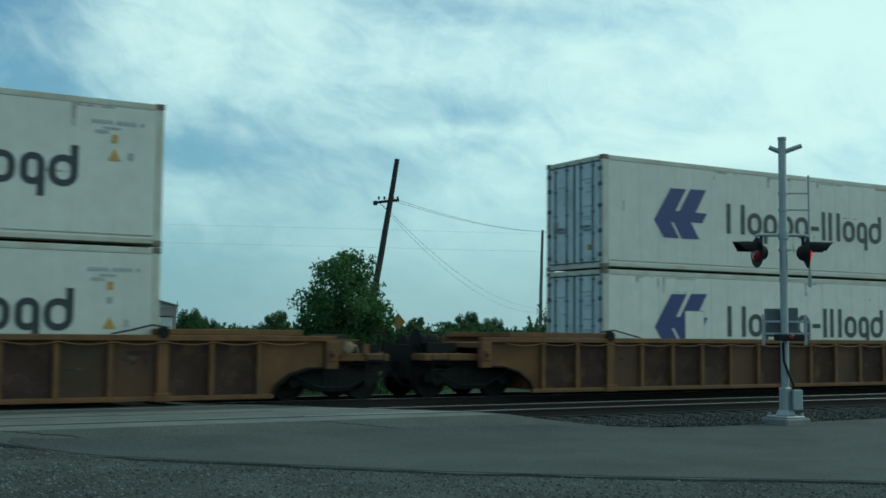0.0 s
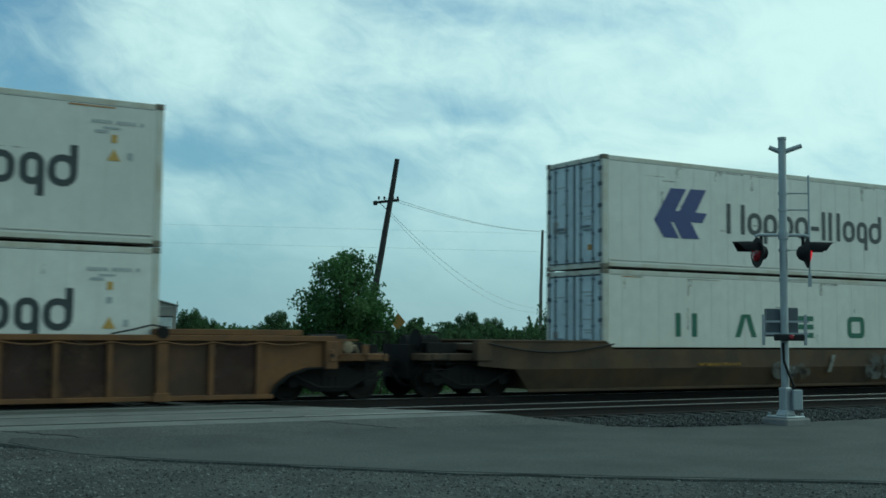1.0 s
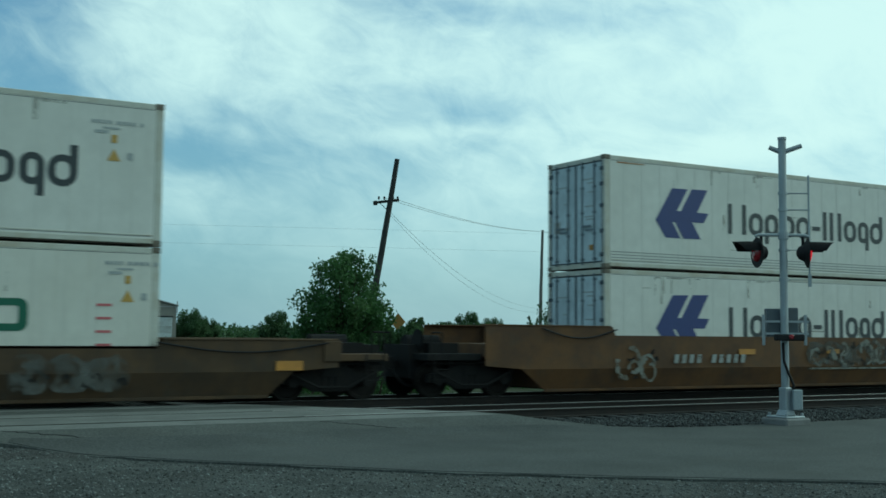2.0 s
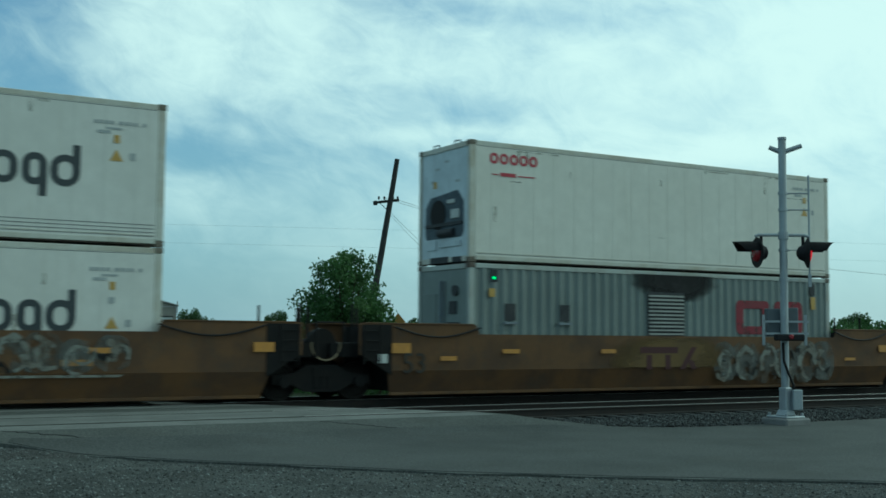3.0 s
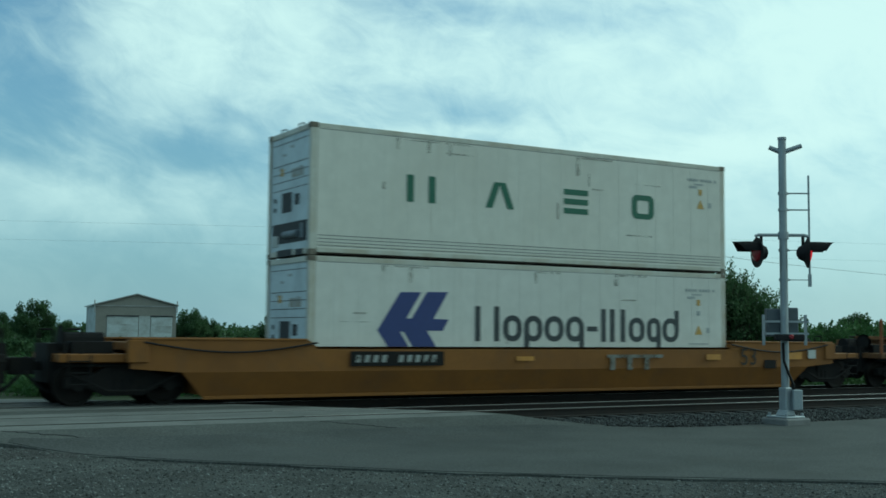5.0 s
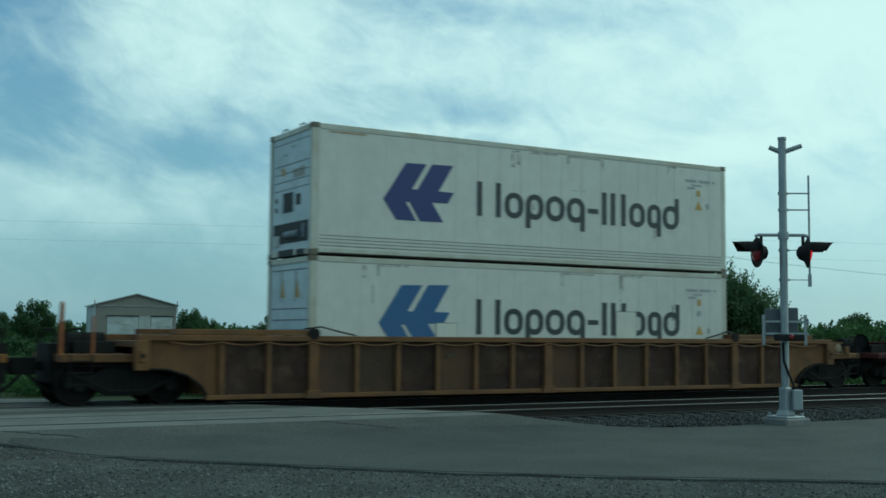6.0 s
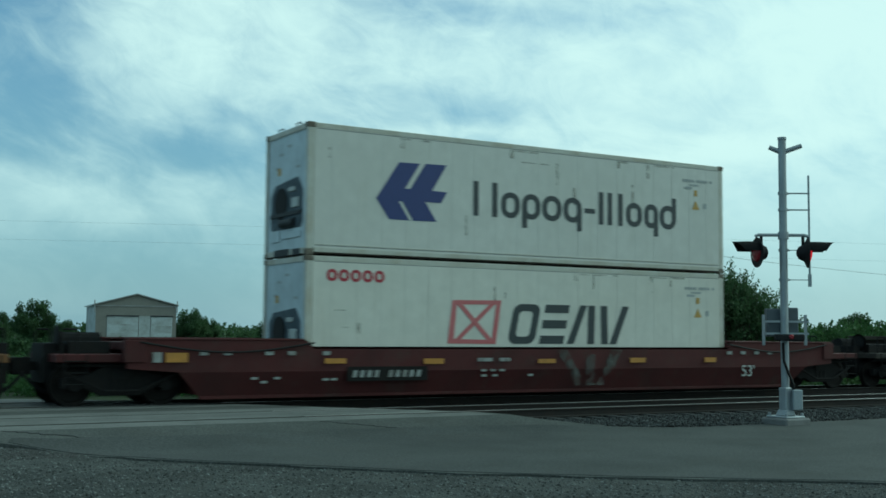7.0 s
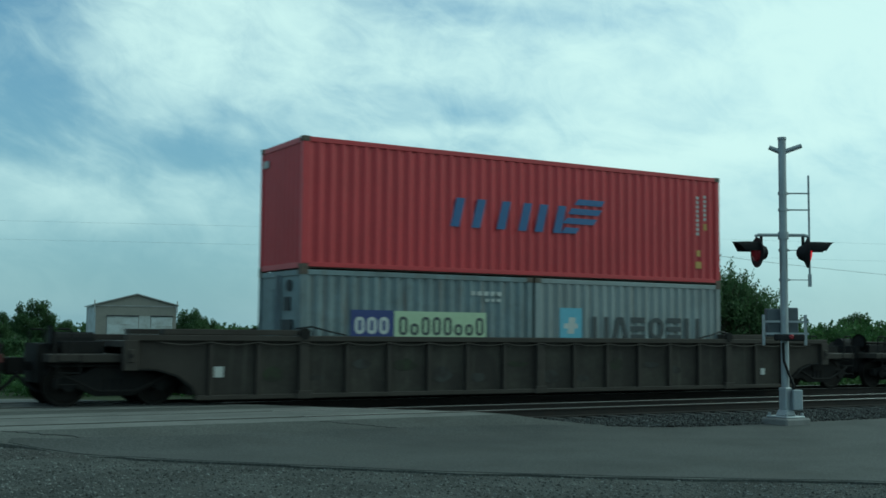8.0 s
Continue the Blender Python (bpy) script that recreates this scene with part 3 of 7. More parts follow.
# tar seams and a lighter worn track across the asphalt
def seam(line, width, seed, name="tar_seam", material="tar", label="dark tar-filled crack in the road"):
    pts = resample(line, 40, 0.035, seed)
    bm = bmesh.new()
    rr = random.Random(seed)
    rows = []
    for i, p in enumerate(pts):
        q_ = Vector(pts[min(i + 1, 39)]) - Vector(pts[max(i - 1, 0)])
        side_ = Vector((-q_.y, q_.x)).normalized() * width * rr.uniform(0.4, 1.0)
        rows.append([(p[0] + s_ * side_.x, p[1] + s_ * side_.y) for s_ in (-0.5, 0.5)])
    top = [[bm.verts.new((x, y, road_z(x, y) + 0.006)) for x, y in r] for r in rows]
    low = [[bm.verts.new((x, y, road_z(x, y) - 0.02)) for x, y in r] for r in rows]
    for a, b, c, d in zip(top, top[1:], low, low[1:]):
        bm.faces.new((a[0], a[1], b[1], b[0]))
        bm.faces.new((a[0], b[0], d[0], c[0]))
        bm.faces.new((b[1], a[1], c[1], d[1]))
    tagged(part(name, bm, M[material]), label, "road", kind="structure")


seam([(8.2, 18.1), (9.6, 17.2), (11.4, 16.6)], 0.03, 42)
seam([(2.6, 18.4), (4.0, 17.6), (5.0, 16.1)], 0.05, 45)
# a newer, darker layer on the near half of the road
patch_near = [(40.0, -13.9), (22.0, 1.3), (11.5, 9.35), (9.05, 11.1), (7.28, 12.55), (4.72, 15.35), (3.0, 17.4)]
patch_far = [(60.0, 15.3), (34.0, 15.9), (21.0, 16.35), (16.4, 16.3), (14.9, 16.4), (13.4, 16.8), (12.2, 17.2), (10.4, 17.3), (8.7, 17.4), (6.75, 17.4), (4.85, 17.45), (3.1, 17.6)]
sheet("road", resample(patch_near, 90, 0.02, 51), resample(patch_far, 90, 0.06, 52), lambda x, y: road_z(x, y) + 0.008, 0.03, M["patch"], "newer dark asphalt layer on the near half of the road", "road", 20)


# crossing panels between and beyond the rails
def crossing_strip(y0, y1, name="pavement"):
    lx = lambda y: -3.0 - (y - 21.9) * 1.05
    rx = lambda y: 8.9 - (y - 21.95) * 0.93
    cnt = 6
    yy = [y0 + (y1 - y0) * k / cnt for k in range(cnt + 1)]
    sheet(name, [(lx(y), y) for y in yy], [(rx(y), y) for y in yy], lambda x, y: road_z(x, y) + 0.002, 0.09, M["crossing"],
          "dusty grey crossing surface between the rails", "crossing", 8)


def near_strip(y0, y1):
    yy = [y0 + (y1 - y0) * k / 4 for k in range(5)]
    sheet("pavement", resample([(0.7 - (y - 18.6) * 1.0, y) for y in yy], 5, 0.04, int(y0 * 10)), resample([(11.55 - (y - 18.6) * 0.86, y) for y in yy], 5, 0.08, int(y1 * 10)),
          lambda x, y: road_z(x, y) + 0.005, 0.05, M["crossing"], "dusty pale crossing panel beside the near rails", "crossing", 10)


near_strip(18.15, 18.60)
near_strip(18.82, 19.44)
near_strip(19.48, 20.10)
near_strip(20.32, 21.0)
crossing_strip(21.98, 22.93)
crossing_strip(23.12, 24.40)
crossing_strip(24.60, 27.0)
back_l = [(-8.4, 27.04), (-22, 40), (-60, 76), (-120, 132)]
back_r = [(4.2, 27.04), (-9, 40), (-47, 76), (-107, 132)]
sheet("road", resample(back_l, 40, 0.05, 3), resample(back_r, 40, 0.05, 4), road_z, 0.09, M["asphalt"], "worn asphalt road leaving the far side of the crossing", "road", 6)


def rail_mesh(x0, x1):
    bm = bmesh.new()
    prof = [(-0.07, -0.172), (0.07, -0.172), (0.07, -0.160), (0.012, -0.145), (0.010, -0.045), (0.034, -0.035), (0.034, -0.006), (-0.034, -0.006), (-0.034, -0.035), (-0.010, -0.045), (-0.012, -0.145), (-0.07, -0.160)]
    a = [bm.verts.new((x0, y, z)) for y, z in prof]
    b = [bm.verts.new((x1, y, z)) for y, z in prof]
    for i in range(len(prof)):
        j = (i + 1) % len(prof)
        bm.faces.new((a[i], a[j], b[j], b[i]))
    bm.faces.new(a)
    bm.faces.new(b[::-1])
    return bm


def track(yc, name, label):
    t = root(name, label, "railway track", kind="structure")
    t.location = (0, yc, 0)
    first = None
    for s in (-1, 1):
        y = s * 0.752
        if first is None:
            first = part("rail", rail_mesh(-160, 420), M["rail_side"], t, at=pose(0, y, 0))
            bm = bmesh.new()
            box(bm, 8.2, 420, -0.033, 0.033, -0.0055, 0.0)
            head = part("rail_head", bm, M["rail_head"], first, "polished bright running surface", bevel=0.002)
            # a duller, rougher head from the crossing leftwards
            bm = bmesh.new()
            box(bm, -160, 8.19, -0.033, 0.033, -0.0055, 0.0)
            dull = part("rail_head", bm, M["dull_head"], first, "duller running surface in the crossing", bevel=0.002)
        else:
            second = again(first, t, pose(0, y, 0))
            again(head, second, pose(0, 0, 0))
            again(dull, second, pose(0, 0, 0))
    return t


near_track = track(NEAR_Y, "railway_track", "empty near track with bright rail heads on dark timber ties")
far_track = track(TRACK_Y, "railway_track", "far track carrying the passing train")
rng = random.Random(11)
# ties: those that lie in the open before the camera are separate pieces
for yc, t in ((NEAR_Y, near_track), (TRACK_Y, far_track)):
    bm = bmesh.new()
    box(bm, -0.115, 0.115, -1.30, 1.30, -0.35, -0.178)
    tie = None
    x = 9.4 if yc == NEAR_Y else 7.0
    while x < 60:
        x += 0.52 + rng.uniform(-0.03, 0.03)
        at = pose(x, rng.uniform(-0.06, 0.06), rng.uniform(-0.012, 0.008), 0, rng.uniform(-1, 1), rng.uniform(-1.5, 1.5))
        if tie is None:
            tie = part("tie", bm, M["timber"], t, at=at, bevel=0.012)
        else:
            again(tie, t, at)

# the ballast heaped along the near track's shoulder, and between the rails
def stones(name, count, x0, x1, fy, size, seed, material, label):
    r = np.random.default_rng(seed)
    base = np.array([(1, 0, 0), (-1, 0, 0), (0, 1, 0), (0, -1, 0), (0, 0, 1), (0, 0, -1)], float)
    tris = np.array([(0, 2, 4), (2, 1, 4), (1, 3, 4), (3, 0, 4), (2, 0, 5), (1, 2, 5), (3, 1, 5), (0, 3, 5)])
    vs, fs = [], []
    for i in range(count):
        x = x0 + (x1 - x0) * r.random() ** 1.4
        y, z = fy(x, r)
        if z is None:
            continue
        s = size * (0.55 + r.random())
        v = base * (s * (0.6 + 0.8 * r.random((6, 1))))
        a = r.random() * 6.28
        rot = np.array([(math.cos(a), -math.sin(a), 0), (math.sin(a), math.cos(a), 0), (0, 0, 1)])
        v = v @ rot.T * (1, 1, 0.75) + (x, y, z)
        fs.append(tris + 6 * len(vs))
        vs.append(v)
    me = bpy.data.meshes.new(name)
    me.from_pydata(np.concatenate(vs).tolist(), [], np.concatenate(fs).tolist())
    me.materials.append(material)
    return tagged(new(name, me), label, "ballast", kind="stuff")


def edge_y(x):
    """The far edge of the road at x."""
    for a, b in zip(far_edge[::-1], far_edge[::-1][1:]):
        if a[0] <= x <= b[0]:
            return a[1] + (b[1] - a[1]) * (x - a[0]) / (b[0] - a[0])
    return 16.2


def shoulder(x, r):
    y = edge_y(x) - 0.05 + (18.15 - edge_y(x)) * r.random()
    return y, ground_z(x, y) + 0.025 * r.random()


def crib(x, r):
    y = 18.1 + 7.5 * r.random()
    if x < 11.9 - (y - 18.6) * 0.9:
        return y, None
    return y, ground_z(x, y) + 0.02 * r.random()


stones("ballast", 26000, 11.6, 60, shoulder, 0.028, 5, M["ballast"], "loose grey crushed stone on the track shoulder")
stones("ballast", 16000, 8.0, 60, crib, 0.026, 6, M["bed"], "dark oily crushed stone between the ties")


r_v = np.random.default_rng(9)
def loose_gravel():
    """Pebbles strewn on the verge before the camera."""
    pts = []
    while len(pts) < 60000:
        x, y = r_v.uniform(0.0, 14.0), r_v.uniform(5.5, 18.5)
        for a, b in zip(near_edge, near_edge[1:]):
            if b[0] <= x <= a[0]:
                ye = a[1] + (b[1] - a[1]) * (x - a[0]) / (b[0] - a[0])
                if y < ye - 0.02 * r_v.random():
                    pts.append((x, y, ground_z(x, y) + 0.004))
    base = np.array([(1, 0, 0), (-1, 0, 0), (0, 1, 0), (0, -1, 0), (0, 0, 1), (0, 0, -1)], float)
    tris = np.array([(0, 2, 4), (2, 1, 4), (1, 3, 4), (3, 0, 4), (2, 0, 5), (1, 2, 5), (3, 1, 5), (0, 3, 5)])
    vs, fs = [], []
    for i, p in enumerate(pts):
        s = 0.0075 * (0.5 + r_v.random() ** 4 * 3.2)
        vs.append(base * (s * (0.6 + 0.8 * r_v.random((6, 1)))) * (1, 1, 0.6) + p)
        fs.append(tris + 6 * i)
    me = bpy.data.meshes.new("gravel")
    me.from_pydata(np.concatenate(vs).tolist(), [], np.concatenate(fs).tolist())
    me.materials.append(M["pebble"])
    tagged(new("gravel", me), "loose grey pebbles strewn on the roadside verge", "gravel", kind="stuff")


loose_gravel()


# ---------------------------------------------------------------- containers
CW = 2.438
FACE = -CW / 2


def corrugated(bm, x0, x1, y, z0, z1, pitch, depth, out):
    """A pressed steel wall along x; out is -1 or 1, the way it faces."""
    n = max(int(round((x1 - x0) / pitch)), 1)
    p = (x1 - x0) / n
    xs_, ys_ = [], []
    for k in range(n):
        for f, d in ((0.0, 0), (0.26, 0), (0.5, 1), (0.76, 1)):
            xs_.append(x0 + (k + f) * p)
            ys_.append(y - out * depth * d)
    xs_.append(x1)
    ys_.append(y)
    lo = [bm.verts.new((a, b, z0)) for a, b in zip(xs_, ys_)]
    hi = [bm.verts.new((a, b, z1)) for a, b in zip(xs_, ys_)]
    for i in range(len(lo) - 1):
        f = (lo[i], lo[i + 1], hi[i + 1], hi[i])
        bm.faces.new(f if out < 0 else f[::-1])


def corrugated_end(bm, x, y0, y1, z0, z1, pitch, depth, out):
    n = max(int(round((y1 - y0) / pitch)), 1)
    p = (y1 - y0) / n
    pts = []
    for k in range(n):
        for f, d in ((0.0, 0), (0.26, 0), (0.5, 1), (0.76, 1)):
            pts.append((x - out * depth * d, y0 + (k + f) * p))
    pts.append((x, y1))
    lo = [bm.verts.new((a, b, z0)) for a, b in pts]
    hi = [bm.verts.new((a, b, z1)) for a, b in pts]
    for i in range(len(lo) - 1):
        bm.faces.new((lo[i], hi[i], hi[i + 1], lo[i + 1]))


def container(L, H, skin, frame_mat, ends, style, label, group):
    """A freight container on its base's centre. ends: what its -x end shows ('doors', 'unit', 'panel', 'press', 'gear')."""
    ob = root("shipping_container", label, "container", group)
    hx, hy = L / 2, CW / 2
    bm = bmesh.new()
    for s in (-1, 1):
        if style == "flat":
            box(bm, -hx + 0.16, hx - 0.16, s * hy - 0.03 * (s > 0) - 0.0, s * hy + 0.03 * (s < 0), 0.15, H - 0.12)
        else:
            corrugated(bm, -hx + 0.11, hx - 0.11, s * (hy - 0.004), 0.14, H - 0.07, 0.278, 0.040, s)
            box(bm, -hx + 0.1, hx - 0.1, s * hy - (0.06 if s > 0 else -0.05), s * hy - (0.05 if s > 0 else -0.06), 0.14, H - 0.07)
    part("side_wall", bm, skin, ob)
    if style == "flat":
        # thin dark bars paint the shadow lines by the top and bottom rails
        for z in (0.198, H - 0.138):
            bm = bmesh.new()
            box(bm, -hx + 0.2, hx - 0.2, -hy - 0.002, -hy + 0.01, z - 0.006, z + 0.006)
            part("panel_joint", bm, M["seam_and_shade"], ob)
        bm = bmesh.new()
        for k in range(1, 20):
            x = -hx + L * k / 20
            for s in (-1, 1):
                box(bm, x - 0.012, x + 0.012, s * (hy + 0.0005) - 0.003, s * (hy + 0.0005) + 0.003, 0.24, H - 0.16)
        tagged(part("seam", bm, skin, ob), kind="stuff")
    bm = bmesh.new()
    box(bm, -hx + 0.02, hx - 0.02, -hy + 0.03, hy - 0.03, H - 0.075, H - 0.03)
    part("roof", bm, skin, ob)
    bm = bmesh.new()
    box(bm, -hx + 0.05, hx - 0.05, -hy + 0.05, hy - 0.05, 0.03, 0.12)
    part("floor", bm, M["casting"], ob)
    for s in (-1, 1):
        bm = bmesh.new()
        box(bm, -hx + 0.17, hx - 0.17, s * hy - (0.07 if s > 0 else 0.003), s * hy + (0.003 if s > 0 else 0.07), H - 0.125, H - 0.012)
        part("top_rail", bm, frame_mat, ob, bevel=0.01)
        bm = bmesh.new()
        lowz = 0.055
        box(bm, -hx + 0.17, hx - 0.17, s * hy - (0.09 if s > 0 else 0.004), s * hy + (0.004 if s > 0 else 0.09), lowz, 0.155)
        if style == "flat":
            box(bm, -hx + 0.17, hx - 0.17, s * hy - (0.02 if s > 0 else 0.005), s * hy + (0.005 if s > 0 else 0.02), 0.21, 0.235)
        part("bottom_rail", bm, frame_mat, ob, bevel=0.006)
    first = None
    for sx in (-1, 1):
        for sy in (-1, 1):
            at = pose(sx * hx, sy * hy, 0, 0, 0, 0) @ Matrix.Diagonal((-sx, -sy, 1, 1))
            if first is None:
                bm = bmesh.new()
                box(bm, 0.002, 0.16, 0.002, 0.11, 0.118, H - 0.118)
                first = part("corner_post", bm, frame_mat, ob, at=at, bevel=0.012)
                bm = bmesh.new()
                box(bm, -0.003, 0.175, -0.003, 0.160, 0, 0.118)
                box(bm, -0.007, 0.0, 0.05, 0.11, 0.03, 0.09)
                box(bm, 0.05, 0.13, -0.007, 0.0, 0.03, 0.09)
                cast = part("corner_casting", bm, M["casting"] if style != "flat" else M["casting_rust"], ob, at=at, bevel=0.008)
            else:
                again(first, ob, at)
                again(cast, ob, at)
            again(cast, ob, pose(sx * hx, sy * hy, H - 0.118) @ Matrix.Diagonal((-sx, -sy, 1, 1)))
    # end walls: the end towards -x as told, the other plain
    bm = bmesh.new()
    box(bm, hx - 0.06, hx - 0.02, -hy + 0.1, hy - 0.1, 0.1, H - 0.1)
    part("end_wall", bm, skin, ob)
    bm = bmesh.new()
    box(bm, -hx + 0.01, -hx + 0.09, -hy + 0.11, hy - 0.11, H - 0.13, H - 0.015)
    box(bm, -hx + 0.01, -hx + 0.09, -hy + 0.11, hy - 0.11, 0.03, 0.15)
    pieces("end_header", bm, frame_mat, ob)
    door_end(ob, hx, hy, H, ends, skin)
    return ob


def door_end(ob, hx, hy, H, ends, skin):
    x = -hx
    if ends == "doors":
        for s in (-1, 1):
            bm = bmesh.new()
            y0, y1 = (-hy + 0.12, -0.008) if s < 0 else (0.008, hy - 0.12)
            box(bm, x + 0.02, x + 0.07, y0, y1, 0.16, H - 0.14)
            for k in range(3):
                z0 = 0.3 + k * (H - 0.5) / 3
                box(bm, x + 0.008, x + 0.02, y0 + 0.12, y1 - 0.12, z0, z0 + (H - 0.5) / 3 - 0.12)
            leaf = part("door", bm, M["end_shade_blue"], ob)
            for k in (0.27, 0.73):
                y = y0 + (y1 - y0) * k
                bm = bmesh.new()
                tube(bm, [(x - 0.018, y, 0.12), (x - 0.018, y, H - 0.1)], 0.02, 8)
                for z in (0.25, 0.9, 1.45, 2.1, H - 0.25):
                    box(bm, x - 0.03, x + 0.02, y - 0.05, y + 0.05, z - 0.03, z + 0.03)
                box(bm, x - 0.035, x - 0.01, y - 0.02, y + 0.36 * (1 if k < 0.5 else -1), 0.98, 1.03) if k < 0.5 else box(bm, x - 0.035, x - 0.01, y - 0.36, y + 0.02, 1.08, 1.13)
                part("locking_bar", bm, M["bar_steel"], leaf)
            bm = bmesh.new()
            yh = y0 if s < 0 else y1
            for z in (0.35, 0.95, 1.6, 2.15, H - 0.35):
                box(bm, x - 0.012, x + 0.03, yh - 0.07, yh + 0.07, z - 0.05, z + 0.05)
            pieces("hinge", bm, M["gasket"], leaf)
            # seal round the leaf, small print and labels on it
            bm = bmesh.new()
            ring_xz(bm, [(y0, 0.16), (y1, 0.16), (y1, H - 0.14), (y0, H - 0.14)], [(y0 + 0.032, 0.19), (y1 - 0.032, 0.19), (y1 - 0.032, H - 0.17), (y0 + 0.032, H - 0.17)], -0.006, 0.0)
            bm.transform(Matrix.Translation((x + 0.018, 0, 0)) @ Matrix(((0, 1, 0, 0), (1, 0, 0, 0), (0, 0, 1, 0), (0, 0, 0, 1))))
            part("seal", bm, M["gasket"], leaf, "dark rubber door seal")
            bm = bmesh.new()
            for z, w in ((2.32, 0.5), (2.22, 0.3), (1.98, 0.28), (1.62, 0.4), (1.35, 0.42), (1.28, 0.35)) if s < 0 else ((2.2, 0.45), (1.75, 0.2)):
                box(bm, x + 0.001, x + 0.006, y0 + 0.3, y0 + 0.3 + w, z - 0.018, z + 0.018)
            tagged(part("small_print", bm, M["grey_mark"], leaf), kind="stuff")
            bm = bmesh.new()
            if s < 0:
                box(bm, x + 0.0, x + 0.007, y0 + 0.32, y0 + 0.52, 0.48, 0.62)
            else:
                slab_xz(bm, [(0.27, 1.05), (0.43, 1.05), (0.35, 1.28)], -0.004, 0.004)
                bm.transform(Matrix.Translation((x + 0.004, 0, 0)) @ Matrix(((0, 1, 0, 0), (1, 0, 0, 0), (0, 0, 1, 0), (0, 0, 0, 1))))
                box(bm, x + 0.0, x + 0.007, 0.68, 0.92, 1.0, 1.3)
            pieces("sticker", bm, M["sign_yellow"] if s < 0 else M["rust_pale"], leaf)
    elif ends in ("unit", "unit_round"):
        bm = bmesh.new()
        box(bm, x + 0.04, x + 0.09, -hy + 0.11, hy - 0.11, 0.15, H - 0.13)
        face = part("machinery_panel", bm, M["end_shade_blue"], ob, "white steel front of the cooling unit, tinted for blue shade")
        if ends == "unit_round":
            # chamfered dark opening with fan, control box and compressor
            out_ = [(-0.86, 0.62), (0.80, 0.62), (0.90, 0.74), (0.90, 1.46), (0.62, 1.76), (-0.68, 1.66), (-0.92, 1.42), (-0.92, 0.74)]
            bm = bmesh.new()
            slab_xz(bm, out_, -0.006, 0.0)
            bm.transform(Matrix.Translation((x + 0.040, 0, 0)) @ Matrix.Rotation(radians(-90), 4, 'Z'))
            part("opening", bm, M["machine_blue"], face)
            bm = bmesh.new()
            lathe(bm, (x + 0.03, 0.30, 1.22), "x", [(-0.02, 0.36), (-0.02, 0.30), (0.0, 0.28), (0.0, 0.36)], 24)
            part("fan_ring", bm, M["black"], face)
            bm = bmesh.new()
            box(bm, x + 0.0, x + 0.03, -0.72, -0.34, 1.08, 1.30)
            box(bm, x + 0.0, x + 0.03, -0.5, -0.15, 1.45, 1.55)
            part("control_box", bm, M["white_mark"], face, "white control box", bevel=0.01)
            bm = bmesh.new()
            box(bm, x - 0.005, x + 0.03, -0.85, 0.88, 0.92, 1.0)
            tube(bm, [(x + 0.01, -0.5, 0.75), (x + 0.01, 0.2, 0.75)], 0.1, 12)
            part("compressor", bm, M["machine"], face)
            bm = bmesh.new()
            box(bm, x + 0.01, x + 0.035, 0.35, 0.8, 0.35, 0.62)
            box(bm, x + 0.01, x + 0.035, -0.8, 0.2, 0.4, 0.55)
            part("hatch", bm, M["end_shade_blue"], face, bevel=0.01)
        else:
            for y0, y1, z0, z1 in ((-0.12, 0.44, 1.02, 1.47), (-0.54, -0.29, 1.15, 1.40), (-0.98, 0.98, 0.32, 0.78)):
                bm = bmesh.new()
                box(bm, x + 0.03, x + 0.04, y0, y1, z0, z1)
                part("opening", bm, M["machine"], face, "dark opening in the cooling unit")
            for z in (1.12, 1.34):
                bm = bmesh.new()
                lathe(bm, (x + 0.035, 0.85, z), "x", [(-0.008, 0.06), (0.005, 0.06)], 12)
                part("socket", bm, M["machine"], face)
            bm = bmesh.new()
            box(bm, x + 0.012, x + 0.03, 0.62, 0.95, 0.26, 0.52)
            part("hatch", bm, M["white_mark"], face, bevel=0.01)
            bm = bmesh.new()
            tube(bm, [(x + 0.02, 0.2, 0.5), (x + 0.02, -0.55, 0.5)], 0.09, 12)
            box(bm, x + 0.015, x + 0.03, -0.8, -0.66, 0.4, 0.72)
            part("compressor", bm, M["bar_steel"], face)
            for z in (1.55, 1.74, 1.93, 2.12, 2.62):
                bm = bmesh.new()
                box(bm, x + 0.034, x + 0.04, -1.0, 1.0, z - 0.009, z + 0.009)
                part("panel_joint", bm, M["seam_and_shade"], face)
            bm = bmesh.new()
            box(bm, x + 0.035, x + 0.04, -0.75, -0.1, 1.78, 1.98)
            part("stain", bm, M["rust_pale"], face, "brown stain")
        bm = bmesh.new()
        for y, z in ((0.35, 2.35), (-0.1, 2.5), (0.55, 2.05), (-0.6, 1.98)):
            box(bm, x + 0.034, x + 0.04, y - 0.1, y + 0.1, z - 0.03, z + 0.03)
        part("small_print", bm, M["grey_mark"], face)
        bm = bmesh.new()
        box(bm, x + 0.033, x + 0.04, 0.38, 0.55, 1.88, 2.05)
        part("sticker", bm, M["sticker"], face)
        # lifting loops over the unit
        for y_ in (-0.55, 0.45):
            bm = bmesh.new()
            tube(bm, [(x + 0.06, y_ - 0.16, H - 0.03), (x + 0.06, y_ - 0.13, H + 0.06), (x + 0.06, y_ + 0.13, H + 0.06), (x + 0.06, y_ + 0.16, H - 0.03)], 0.018, 6)
            part("lifting_loop", bm, M["bar_steel"], ob)
        # dark plates painting the shade in fork pockets and gap below the unit
        bm = bmesh.new()
        box(bm, x + 0.0, x + 0.012, -0.25, 0.62, 0.02, 0.17)
        part("pocket", bm, M["machine"], face)
        bm = bmesh.new()
        box(bm, x + 0.0, x + 0.012, -0.85, -0.42, 0.02, 0.15)
        part("pocket", bm, M["machine"], face)
    elif ends == "panel":
        bm = bmesh.new()
